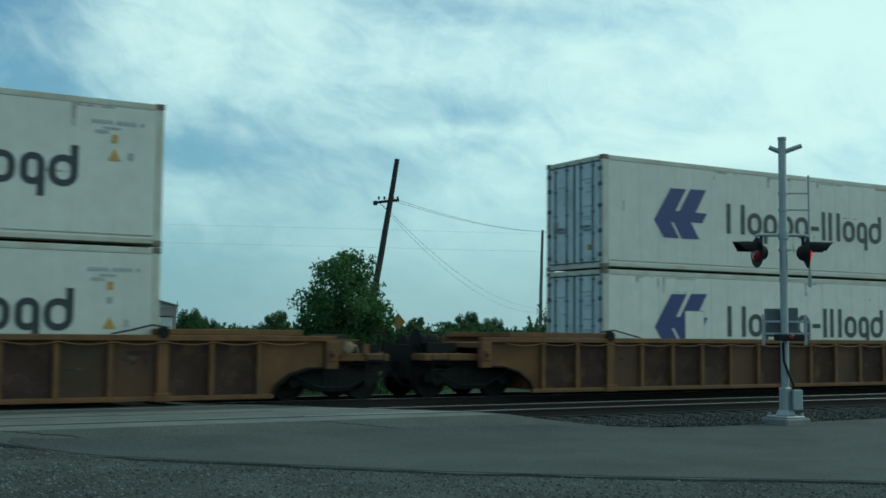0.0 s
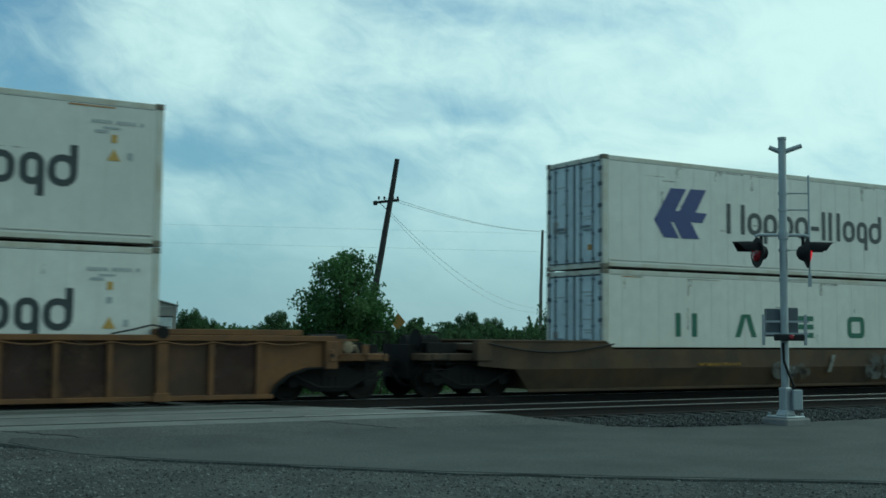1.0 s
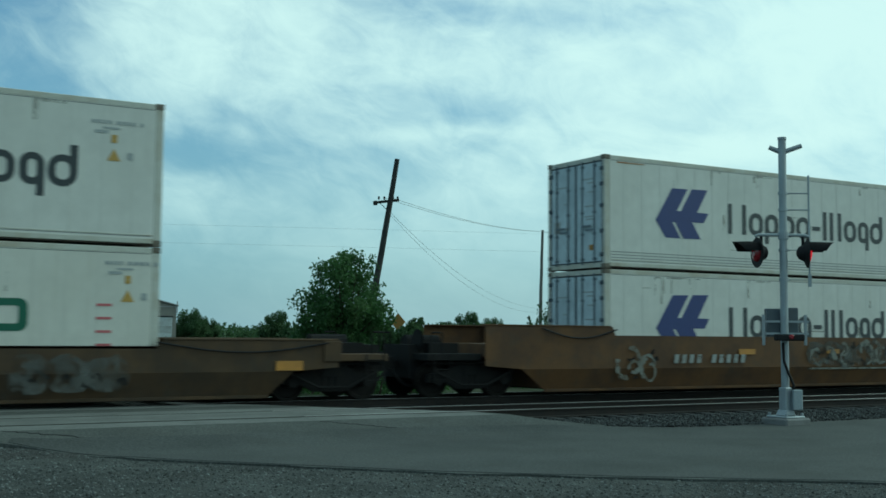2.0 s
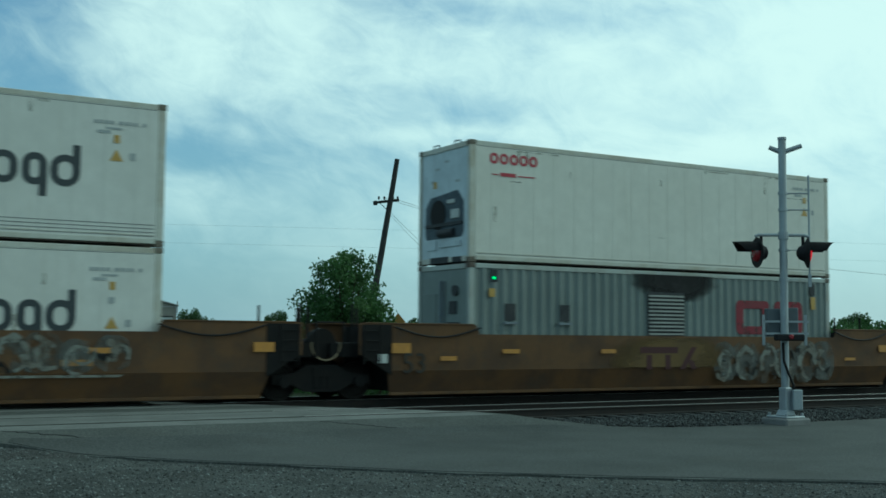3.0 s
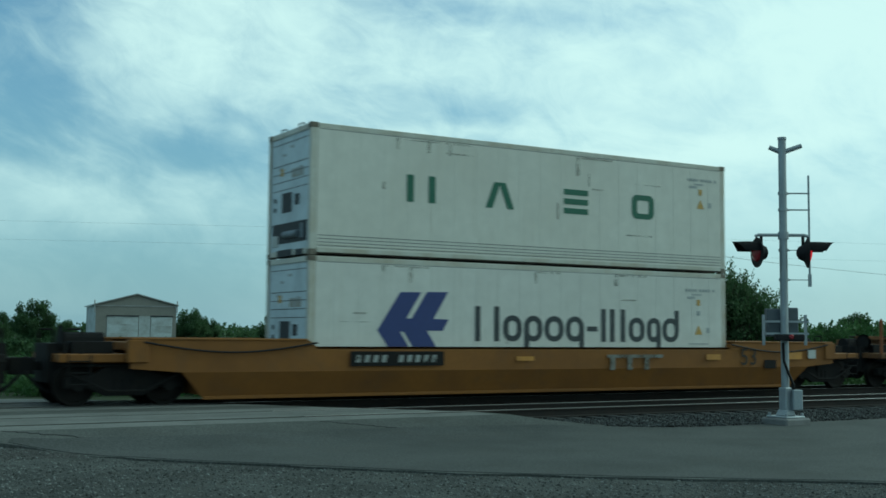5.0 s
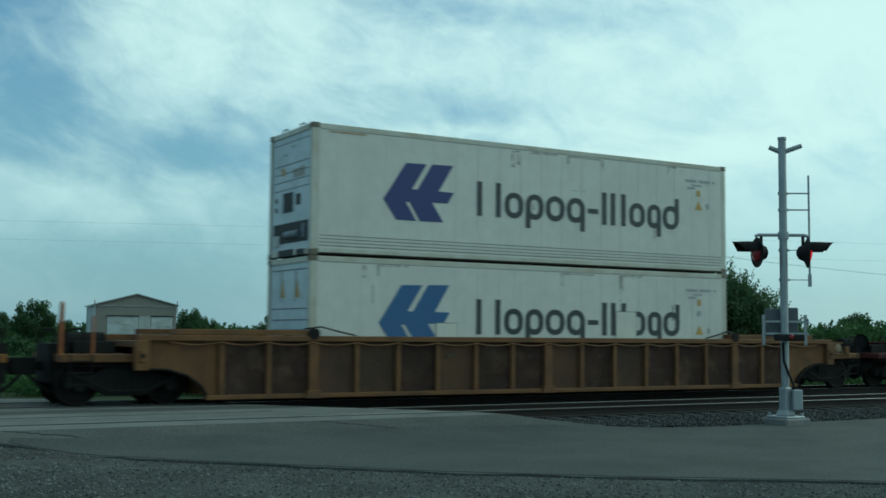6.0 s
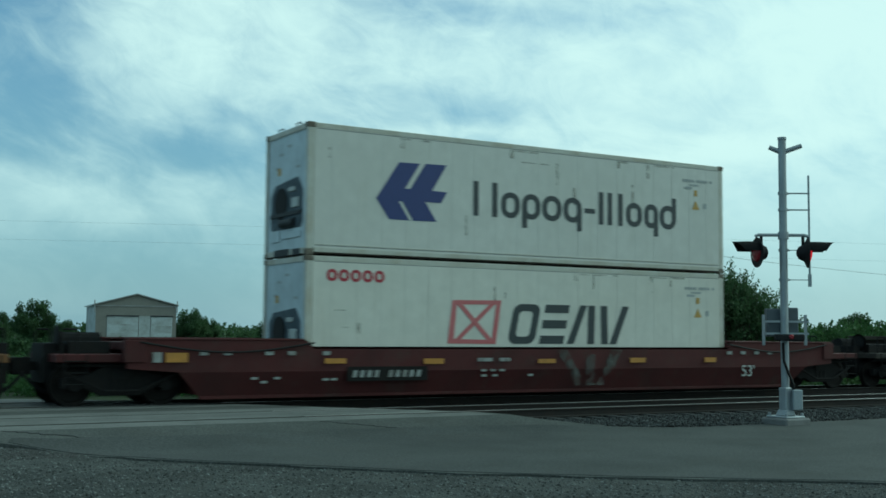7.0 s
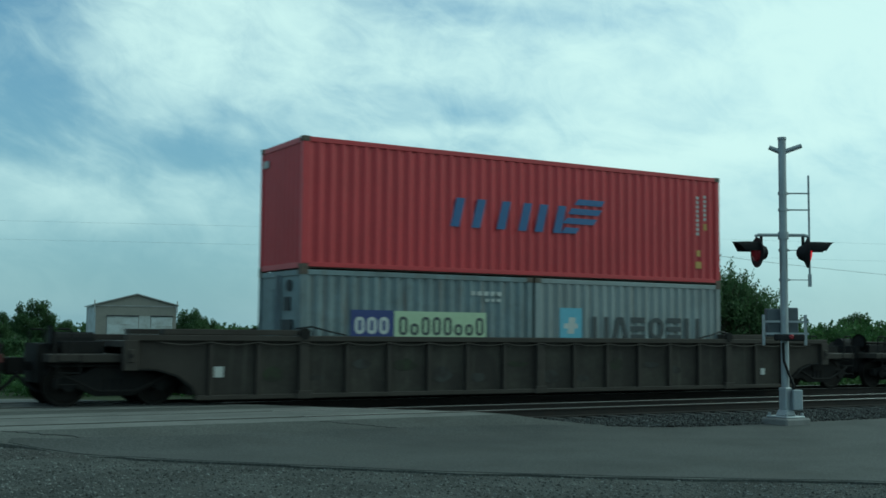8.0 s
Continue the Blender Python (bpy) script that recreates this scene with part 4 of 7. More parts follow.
        box(bm, x + 0.04, x + 0.09, -hy + 0.11, hy - 0.11, 0.15, H - 0.13)
        face = part("machinery_panel", bm, M["end_shade_blue"], ob, "white steel front of the cooling unit, tinted for blue shade")
        bm = bmesh.new()
        for z in (1.28, 1.5, 1.75, 2.62):
            box(bm, x + 0.03, x + 0.04, -0.98, 0.98, z - 0.01, z + 0.01)
        for y in (-0.35, 0.45):
            box(bm, x + 0.03, x + 0.04, y - 0.01, y + 0.01, 1.9, H - 0.3)
        tagged(part("panel_joint", bm, M["seam_and_shade"], face), kind="stuff")
        for y in (-0.45, 0.4):
            bm = bmesh.new()
            slab_xz(bm, [(-0.14, 2.0), (0.14, 2.0), (0.0, 2.42)], -0.003, 0.003)
            w_ = part("warning_sticker", bm, M["sticker"], face)
            w_.matrix_basis = pose(x + 0.036, y, 0, 0, 0, 90)
        bm = bmesh.new()
        box(bm, x + 0.03, x + 0.04, -0.2, 0.25, 0.95, 1.2)
        box(bm, x + 0.03, x + 0.04, -0.7, -0.4, 1.0, 1.15)
        part("opening", bm, M["machine"], face)
    elif ends == "press":
        bm = bmesh.new()
        corrugated_end(bm, x + 0.02, -hy + 0.1, hy - 0.1, 0.14, H - 0.1, 0.25, 0.04, -1)
        box(bm, x + 0.08, x + 0.09, -hy + 0.1, hy - 0.1, 0.14, H - 0.1)
        part("end_wall", bm, skin, ob)
    elif ends == "gear":
        bm = bmesh.new()
        box(bm, x + 0.04, x + 0.09, -hy + 0.11, hy - 0.11, 0.15, H - 0.13)
        face = part("end_wall", bm, skin, ob)
        bm = bmesh.new()
        box(bm, x + 0.02, x + 0.04, 0.35, 0.95, 0.3, 2.2)
        part("door", bm, skin, face, bevel=0.008)
        bm = bmesh.new()
        box(bm, x - 0.01, x + 0.04, -0.75, -0.2, 1.0, 1.5)
        box(bm, x - 0.0, x + 0.04, -0.6, -0.3, 1.7, 2.0)
        lathe(bm, (x + 0.02, -0.55, 2.25), "x", [(-0.03, 0.13), (0.02, 0.13)], 16)
        part("cabinet", bm, M["machine"], face, "dark electrical cabinet")
        bm = bmesh.new()
        tube(bm, [(x + 0.0, 0.1, 0.2), (x + 0.0, 0.1, 2.5)], 0.03, 8)
        tube(bm, [(x + 0.0, -0.05, 0.2), (x + 0.0, -0.05, 2.5)], 0.02, 8)
        part("pipe", bm, M["bar_steel"], face)


# ---- markings: plain shapes on the near side, in metres from the -x end and from the base
worn_boxes = []
own_marks = set()      # meshes that belong to one container alone


def mark_part(ob, L, name, draw, material, label="", proud=0.0062):
    bm = bmesh.new()
    draw(bm)
    bm.verts.index_update()
    at = pose(-L / 2, FACE - proud, 0)
    if name in ("small_print", "scrape"):
        made = [tagged(part(name, bm, material, ob, label, at=at), kind="stuff")]
    else:
        made = pieces(name, bm, material, ob, label, at)
    own_marks.update(p.data.name for p in made)
    return made[0]


def octagon(x0, x1, z0, z1, cut):
    """A rounded outline: quarter circles of the radius cut at the corners."""
    pts = []
    for cx, cz, a0 in ((x1 - cut, z0 + cut, -90), (x1 - cut, z1 - cut, 0), (x0 + cut, z1 - cut, 90), (x0 + cut, z0 + cut, 180)):
        for k in range(5):
            a = radians(a0 + 22.5 * k)
            pts.append((cx + cut * math.cos(a), cz + cut * math.sin(a)))
    return pts


def ring_block(bm, x0, x1, z0, z1, w):
    cut = min(x1 - x0, z1 - z0) * 0.46
    ring_xz(bm, octagon(x0, x1, z0, z1, cut), octagon(x0 + w, x1 - w, z0 + w * 0.9, z1 - w * 0.9, (min(x1 - x0, z1 - z0) - 2 * w) * 0.46), -0.002, 0.004)


def blk(bm, x0, x1, z0, z1, slant=0.0):
    slab_xz(bm, [(x0, z0), (x1, z0), (x1 + slant, z1), (x0 + slant, z1)], -0.002, 0.004)


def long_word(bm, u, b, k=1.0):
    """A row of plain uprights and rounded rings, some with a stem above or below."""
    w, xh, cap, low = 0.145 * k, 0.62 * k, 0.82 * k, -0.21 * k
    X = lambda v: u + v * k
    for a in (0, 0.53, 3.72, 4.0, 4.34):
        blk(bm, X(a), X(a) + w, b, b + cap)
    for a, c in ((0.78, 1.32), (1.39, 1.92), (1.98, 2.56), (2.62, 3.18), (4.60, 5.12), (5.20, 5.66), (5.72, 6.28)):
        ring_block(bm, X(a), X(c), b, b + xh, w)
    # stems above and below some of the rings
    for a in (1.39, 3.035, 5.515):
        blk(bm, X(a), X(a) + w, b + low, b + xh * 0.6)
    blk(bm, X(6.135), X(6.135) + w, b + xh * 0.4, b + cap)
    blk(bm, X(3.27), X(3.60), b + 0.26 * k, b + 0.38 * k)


def chevrons(bm, u, z, k=1.0):
    """A plain double arrow of slanting blocks."""
    pts = ((0, 0.45), (0.57, 1.31), (1.11, 1.32), (0.73, 0.72), (0.87, 0.72), (1.26, 1.33), (1.82, 1.34), (1.44, 0.72), (1.84, 0.71), (1.68, 0.45),
           (1.26, 0.45), (1.56, 0.01), (0.95, 0), (0.67, 0.42), (0.57, 0.42), (0.85, 0), (0.33, 0))
    slab_xz(bm, [(u + a * k, z + c * k) for a, c in pts], -0.002, 0.004)


def small_marks(ob, L, H, u, top, wide=True, drop=0.1):
    """Rows of small print, a yellow label and a warning triangle near the +x end."""
    def rows_(bm):
        rr = random.Random(int(u * 10))
        x = u - 0.45
        for i in range(9):
            w = rr.uniform(0.05, 0.09)
            bar(bm, x, x + w, top - 0.03, top + 0.04)
            x += w + (0.03 if i not in (3, 7) else 0.1)
        bar(bm, u - 0.38, u - 0.12, top - 0.22, top - 0.16)
        if wide:
            bar(bm, u + 0.28, u + 0.38, top - 0.62 - drop, top - 0.48 - drop)
        bar(bm, u - 0.22, u + 0.1, top - 0.13, top - 0.09)
        if drop > 0.3:
            bar(bm, u - 0.06, u + 0.05, top - 0.66, top - 0.54)
            bar(bm, u - 0.35, u + 0.35, top - 1.42, top - 1.39)
    mark_part(ob, L, "small_print", rows_, M["grey_mark"])

    def tri(bm):
        slab_xz(bm, [(u - 0.13, top - 0.66 - drop), (u + 0.13, top - 0.66 - drop), (u, top - 0.42 - drop)], -0.002, 0.004)
        bar(bm, u - 0.055, u + 0.055, top - 0.40, top - 0.24)
    mark_part(ob, L, "warning_sticker", tri, M["sticker"], "yellow warning triangle and label")
    # a few scrapes and runs, differently on each box
    worn_boxes.append(ob)
    rr = random.Random(400 + len(worn_boxes))

    def scrapes(bm):
        for k in range(rr.randint(5, 8)):
            x, z = rr.uniform(0.4, L - 1.6), rr.uniform(0.6, 2.5)
            if rr.random() < 0.6:
                blk(bm, x, x + rr.uniform(0.03, 0.09), z, min(z + rr.uniform(0.15, 0.6), H - 0.18))
            else:
                blk(bm, x, x + rr.uniform(0.2, 0.9), z, z + rr.uniform(0.015, 0.04), 0.02)
        for k in range(4):
            x = rr.uniform(0.3, L - 1.8)
            blk(bm, x, x + rr.uniform(0.3, 1.3), 2.70, 2.70 + rr.uniform(0.02, 0.05))
            blk(bm, x, x + rr.uniform(0.05, 0.12), 2.25 + rr.uniform(0, 0.3), 2.72)
    tagged(mark_part(ob, L, "scrape", scrapes, M["scuff"], "grey scrapes and dirt runs", 0.0055), kind="stuff")


L40 = 12.192
HC, STD = 2.896, 2.591
LOW_Z, UP_Z = 0.255, 3.165
templates = {}


def reefer(skin, ends, label):
    key = (skin, ends)
    if key not in templates:
        frame_ = M["rail_white"] if skin != "greywhite" else M["rail_grey"]
        templates[key] = container(L40, HC, M[skin], frame_, ends, "flat", label, "containers on the train")
        return templates[key]
    o = copy_thing(templates[key], pose(0, 0, 0))
    for child in list(o.children):
        if child.data.name in own_marks:
            bpy.data.objects.remove(child)
    o["label"] = label
    return o


moving = []      # (thing, x at 0 s, y, z)


def load(ob, x, z):
    moving.append((ob, x, TRACK_Y, z))
    return ob


def grooves(ob):
    """Three dark bars painting the shade of pressed lines along the foot of the side."""
    for z in (0.27, 0.345, 0.42):
        mark_part(ob, L40, "groove", lambda bm: bar(bm, 0.2, L40 - 0.2, z, z + 0.014), M["seam_and_shade"], proud=0.0005)


def rust_line(ob, u, w):
    mark_part(ob, L40, "rust_stain", lambda bm: bar(bm, u, u + w, 2.70, 2.735), M["rust"], "small rust stain under the top rail", 0.003)


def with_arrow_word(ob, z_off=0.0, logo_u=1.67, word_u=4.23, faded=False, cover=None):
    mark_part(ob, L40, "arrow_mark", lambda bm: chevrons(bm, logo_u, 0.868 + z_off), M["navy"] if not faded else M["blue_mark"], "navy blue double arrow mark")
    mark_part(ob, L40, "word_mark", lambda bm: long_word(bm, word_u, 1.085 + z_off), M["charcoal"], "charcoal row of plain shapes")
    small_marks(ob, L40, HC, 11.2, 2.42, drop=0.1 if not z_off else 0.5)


def with_four_blocks(ob, z):
    def draw(bm):
        # two uprights, two leaning bars, three level bars, a squared ring
        blk(bm, 2.38, 2.56, z, z + 0.62)
        blk(bm, 2.95, 3.13, z, z + 0.62)
        blk(bm, 4.50, 4.69, z, z + 0.62, 0.24)
        blk(bm, 5.12, 5.31, z, z + 0.62, -0.24)
        for dz in (0.0, 0.235, 0.47):
            blk(bm, 6.79, 7.54, z + dz, z + dz + 0.14)
        outer, inner = octagon(8.95, 9.68, z, z + 0.62, 0.16), octagon(9.12, 9.51, z + 0.14, z + 0.48, 0.06)
        ring_xz(bm, outer, inner, -0.002, 0.004)
    mark_part(ob, L40, "word_mark", draw, M["green"], "row of four plain dark green shapes")


# ---------------------------------------------------------------- well cars (x from the car's middle, near side is -y)
def bogie(car, x, mat_=None):
    bm = bmesh.new()
    for s in (-1, 1):
        y = s * 1.0
        slab_xz(bm, [(-1.15, 0.36), (-1.15, 0.55), (-0.62, 0.62), (-0.35, 0.78), (0.35, 0.78), (0.62, 0.62), (1.15, 0.55), (1.15, 0.36), (0.75, 0.38), (0.38, 0.2), (-0.38, 0.2), (-0.75, 0.38)], y - 0.07, y + 0.07)
        for w in (-0.89, 0.89):
            lathe(bm, (w, y + s * 0.1, 0.42), "y", [(-0.05, 0.13), (0.05, 0.11)], 12)
        for k in (-0.16, 0.0, 0.16):
            lathe(bm, (k, y + s * 0.03, 0.40), "z", [(-0.12, 0.065), (0.16, 0.065)], 10)
    box(bm, -0.22, 0.22, -1.1, 1.1, 0.52, 0.72)
    tr = part("truck", bm, M["under"], car, "grimy two-axle running gear", at=pose(x, 0, 0))
    axle = None
    for w in (-0.89, 0.89):
        if axle is None:
            bm = bmesh.new()
            for s in (-1, 1):
                lathe(bm, (0, s * 0.74, 0), "y", [(-0.07 * s, 0.445), (-0.045 * s, 0.422), (0.06 * s, 0.415), (0.06 * s, 0.35), (0.035 * s, 0.33), (0.03 * s, 0.14), (0.07 * s, 0.12)], 28)
            tube(bm, [(0, -0.95, 0), (0, 0.95, 0)], 0.08, 10)
            axle = part("wheelset", bm, M["wheel"], tr, at=pose(w, 0, 0.415))
        else:
            again(axle, tr, pose(w, 0, 0.415))


def coupler(car, x, s):
    bm = bmesh.new()
    box(bm, min(x, x + s * 1.1), max(x, x + s * 1.1), -0.09, 0.09, 0.68, 0.86)
    xe = x + s * 1.1
    slab_xz(bm, [(xe - 0.16, 0.60), (xe + 0.16, 0.60), (xe + 0.16, 0.94), (xe - 0.16, 0.94)], -0.17, 0.17)
    part("coupler", bm, M["under"], car, bevel=0.02)
    bm = bmesh.new()
    tube(bm, [(x + s * (0.1 + 0.105 * k), -0.35, 0.66 - 0.40 * math.sin(math.pi * k / 10)) for k in range(11)], 0.035, 8)
    part("brake_hose", bm, M["black"], car, "black brake hose hanging in a loop")


def stirrup(bm, x, y, z0, z1, w, n):
    for k in (0, 1):
        tube(bm, [(x + k * w, y, z0), (x + k * w, y, z1)], 0.014, 6)
    for k in range(n):
        z = z0 + (z1 - z0) * (k + 0.4) / n
        tube(bm, [(x, y, z), (x + w, y, z)], 0.012, 6)


def end_platform(car, s, paint, low):
    """The deck, sill and grab irons over the truck at the end s (-1 or 1)."""
    x0, x1 = sorted((s * 9.8, s * 11.25))
    bm = bmesh.new()
    box(bm, x0, x1, -1.3, 1.3, 0.86, 1.02)
    box(bm, *sorted((s * 7.5, s * 11.2)), -0.35, 0.35, 0.62, 0.88)
    part("end_deck", bm, paint, car, bevel=0.015)
    bm = bmesh.new()
    xg = s * 11.1
    stirrup(bm, min(xg, xg - s * 0.42), -1.36, 0.35, 1.02, 0.42, 3)
    for y_ in (-1.27, 1.27):
        tube(bm, [(s * 11.15, y_, 1.0), (s * 11.15, y_, 1.44), (s * 11.12, y_, 1.50), (s * 10.88, y_, 1.50), (s * 10.85, y_, 1.44), (s * 10.85, y_, 1.0)], 0.02, 8)
    pieces("grab_iron", bm, M["under"], car)
    # release valve and bracket at the near edge of the deck
    if s > 0 and paint is M["orange_rib"]:
        bm = bmesh.new()
        lathe(bm, (s * 10.22, -1.32, 1.17), "y", [(-0.10, 0.05), (-0.08, 0.13), (0.02, 0.14), (0.06, 0.09)], 14)
        tube(bm, [(s * 10.22, -1.30, 1.17), (s * 10.42, -1.30, 1.20), (s * 10.5, -1.30, 1.04)], 0.03, 8)
        part("release_valve", bm, M["valve"], car, "pale dusty brake valve", smooth=False)
        bm = bmesh.new()
        box(bm, *sorted((s * 9.93, s * 10.08)), -1.42, -1.30, 1.0, 1.33)
        box(bm, *sorted((s * 9.93, s * 10.45)), -1.40, -1.33, 1.30, 1.34)
        box(bm, *sorted((s * 10.6, s * 10.72)), -1.38, -1.28, 1.0, 1.22)
        pieces("bracket", bm, paint, car)
    bm = bmesh.new()
    box(bm, *sorted((s * 10.1, s * 10.9)), -0.75, -0.2, 1.02, 1.26)
    lathe(bm, (s * 10.5, 0.35, 1.25), "x", [(-0.45, 0.2), (0.45, 0.2)], 14)
    box(bm, *sorted((s * 10.95, s * 11.35)), -0.62, 0.62, 0.45, 1.22)
    part("brake_gear", bm, M["under"], car, "brake cylinder, valve and draft housing on the end deck")
    bm = bmesh.new()
    tube(bm, [(s * 8.9, -1.22, 0.62), (s * 9.6, -1.24, 0.30), (s * 10.3, -1.24, 0.30), (s * 11.0, -1.22, 0.62)], 0.03, 6)
    tube(bm, [(s * 9.0, -1.1, 0.80), (s * 11.2, -1.1, 0.80)], 0.035, 6)
    pieces("brake_rod", bm, M["under"], car)
    if s < 0:
        bm = bmesh.new()
        tube(bm, [(s * 11.05, -0.55, 1.0), (s * 11.05, -0.55, 1.45)], 0.03, 8)
        lathe(bm, (s * 11.05 - 0.05, -0.55, 1.32), "x", [(-0.02, 0.26), (-0.02, 0.21), (0.02, 0.21), (0.02, 0.26)], 18)
        part("hand_brake", bm, M["under"], car)


def wavy_cable(car, x0, x1, y, z, dip, n=14):
    bm = bmesh.new()
    tube(bm, [(x0 + (x1 - x0) * k / n, y, z - dip * math.sin(math.pi * k / n)) for k in range(n + 1)], 0.022, 6)
    part("air_hose", bm, M["black"], car, "black air hose looped along the side")


def well_floor(car, x0, x1, paint, floor_mat):
    bm = bmesh.new()
    for x in (x0 + 0.3, x0 + 1.8, 0, x1 - 1.8, x1 - 0.3):
        box(bm, x - 0.25, x + 0.25, -1.24, 1.24, 0.15, LOW_Z)
    for k in range(10):
        x = x0 + (x1 - x0) * (k + 0.5) / 10
        if all(abs(x - c) > 0.35 for c in (x0 + 0.3, x0 + 1.8, 0, x1 - 1.8, x1 - 0.3)):
            box(bm, x - 0.07, x + 0.07, -1.24, 1.24, 0.15, 0.22)
    pieces("floor_beam", bm, floor_mat, car)


def ribbed_car(paint, rib, sheet_mat, label):
    """An all-ribbed stand-alone well car, 23.4 m over the couplers."""
    car = root("well_car", label, "railway car", "well cars of the train")
    for s in (-1, 1):
        y = s * 1.40
        ya, yb = sorted((y, y + s * 0.012))
        bm = bmesh.new()
        arch = [(8.42, 0.14), (8.55, 0.36), (8.85, 0.58), (9.25, 0.70), (9.85, 0.72), (9.85, 1.36)]
        outline = arch + [(-a, b) for a, b in arch[::-1]]
        slab_xz(bm, outline, ya, yb)
        part("side_sheet", bm, sheet_mat, car)
        yo = sorted((y, y + s * 0.115))
        bm = bmesh.new()
        box(bm, -9.86, 9.86, *sorted((y - s * 0.05, y + s * 0.13)), 1.285, 1.405)
        part("top_chord", bm, paint, car, bevel=0.012)
        bm = bmesh.new()
        box(bm, -8.45, 8.45, *sorted((y - s * 0.03, y + s * 0.12)), 0.10, 0.195)
        part("side_sill", bm, rib, car, bevel=0.01)
        stud = None
        for k in range(-8, 9):
            x = k * 1.016
            if k in (-6, 0, 6):
                continue
            if stud is None:
                bm = bmesh.new()
                slab_xz(bm, [(-0.05, 0.195), (0.05, 0.195), (0.05, 1.285), (-0.05, 1.285)], *yo)
                stud = part("side_post", bm, rib, car, at=pose(x, 0, 0))
            else:
                again(stud, car, pose(x, 0, 0))
        stud = None
        for x in (-6.1, 0, 6.1):
            if stud is None:
                bm = bmesh.new()
                slab_xz(bm, [(-0.11, 0.12), (0.11, 0.12), (0.11, 1.29), (-0.11, 1.29)], *sorted((y, y + s * 0.125)))
                slab_xz(bm, [(-0.19, 0.09), (0.19, 0.09), (0.15, 0.26), (-0.15, 0.26)], *sorted((y + s * 0.01, y + s * 0.16)))
                stud = part("jacking_post", bm, rib, car, at=pose(x, 0, 0), bevel=0.01)
            else:
                again(stud, car, pose(x, 0, 0))
        for e in (-1, 1):
            # arched stiffener over the truck, and the end post
            bm = bmesh.new()
            pts = [(a * e, b) for a, b in arch]
            inner = [(a * e - e * 0.03, b + 0.03) for a, b in arch[:-1]] + [(arch[-1][0] * e - e * 0.03, 1.36)]
            for (a, b), (c, d) in zip(zip(pts[:-1], pts[1:]), zip(inner[:-1], inner[1:])):
                slab_xz(bm, [a, b, d, c], *yo)
            part("arch_flange", bm, M["under"], car)
            # the brighter end panel over the truck
            bm = bmesh.new()
            slab_xz(bm, [(8.30 * e, 0.20)] + [(a * e - e * 0.035, b + 0.035) for a, b in arch[:-1]] + [(9.6 * e, 0.76), (9.6 * e, 1.285), (8.18 * e, 1.285), (8.18 * e, 0.20)], *sorted((y + s * 0.012, y + s * 0.018)))
            part("end_panel", bm, paint, car)
            bm = bmesh.new()
            box(bm, *sorted((e * 9.62, e * 9.90)), *sorted((y - s * 0.04, y + s * 0.14)), 0.70, 1.30)
            box(bm, *sorted((e * 9.70, e * 9.82)), *sorted((y + s * 0.14, y + s * 0.17)), 0.86, 1.12)
            post = part("end_post", bm, paint, car, bevel=0.015)
            # no hole is cut: a black disc paints the shade inside it
            bm = bmesh.new()
            lathe(bm, (e * 9.76, y + s * 0.172, 0.99), "y", [(-0.004, 0.045), (0.004, 0.045)], 12)
            part("slot", bm, M["black"], post, "black disc painting the shade inside a lifting hole")
            bm = bmesh.new()
            box(bm, *sorted((e * 5.95, e * 9.1)), *sorted((s * 1.12, s * 1.48)), 1.41, 1.525)
            part("walkway", bm, paint, car, bevel=0.01)
            bm = bmesh.new()
            lathe(bm, (e * 6.1, s * 1.47, 1.45), "y", [(-0.08, 0.12), (0.08, 0.12)], 14)
            part("guide_roller", bm, M["under"], car)
    for e in (-1, 1):
        bm = bmesh.new()
        box(bm, *sorted((e * 8.3, e * 8.5)), -1.30, 1.30, 0.2, 1.28)
        box(bm, *sorted((e * 8.4, e * 9.9)), -1.39, 1.39, 1.16, 1.28)
        part("bulkhead", bm, paint, car)
        end_platform(car, e, paint, True)
        coupler(car, e * 10.55, e)
        bogie(car, e * 9.95)
    # thin brake line looping from post to post, and a slack hose over each guide
    bm = bmesh.new()
    tube(bm, [(-9.2 + 18.4 * k / 108, -1.535, 1.262 - 0.055 * abs(math.sin(math.pi * k / 6))) for k in range(109)], 0.014, 5)
    part("brake_line", bm, rib, car, "thin pale brake line sagging between the posts")
    for e in (-1, 1):
        bm = bmesh.new()
        tube(bm, [(e * 6.25, -1.3, 1.55), (e * 5.9, -1.42, 1.60), (e * 5.5, -1.46, 1.50), (e * 5.1, -1.46, 1.42)], 0.02, 6)
        part("air_hose", bm, M["black"], car, "short black hose bent over the guide")
    well_floor(car, -8.2, 8.2, paint, M["under"])
    return car


def smooth_side(car, paint, outline, folds, s, lower):
    """A plate side with a folded lower edge."""
    y = s * 1.47
    bm = bmesh.new()
    slab_xz(bm, outline, *sorted((y, y - s * 0.014)))
    part("side_sheet", bm, paint, car)
    bm = bmesh.new()
    x0, x1, t0, t1 = folds
    box(bm, x0, x1, *sorted((y - s * 0.235, y - s * 0.165)), lower, lower + 0.07)
    part("side_sill", bm, paint, car, bevel=0.008)
    # the lower half leans inwards below a crease
    bm = bmesh.new()
    a = [(x0, y - s * 0.19, 0.15), (x1, y - s * 0.19, 0.15), (t1, y + s * 0.006, 0.66), (t0, y + s * 0.006, 0.66), (t0, y - s * 0.02, 0.675), (t1, y - s * 0.02, 0.675), (x1, y - s * 0.21, 0.15), (x0, y - s * 0.21, 0.15)]
    v = [bm.verts.new(p) for p in a]
    for f in ((0, 1, 2, 3), (3, 2, 5, 4), (4, 5, 6, 7), (7, 6, 1, 0), (0, 3, 4, 7), (1, 6, 5, 2)):
        bm.faces.new([v[i] for i in f])
    part("lower_plate", bm, paint, car)


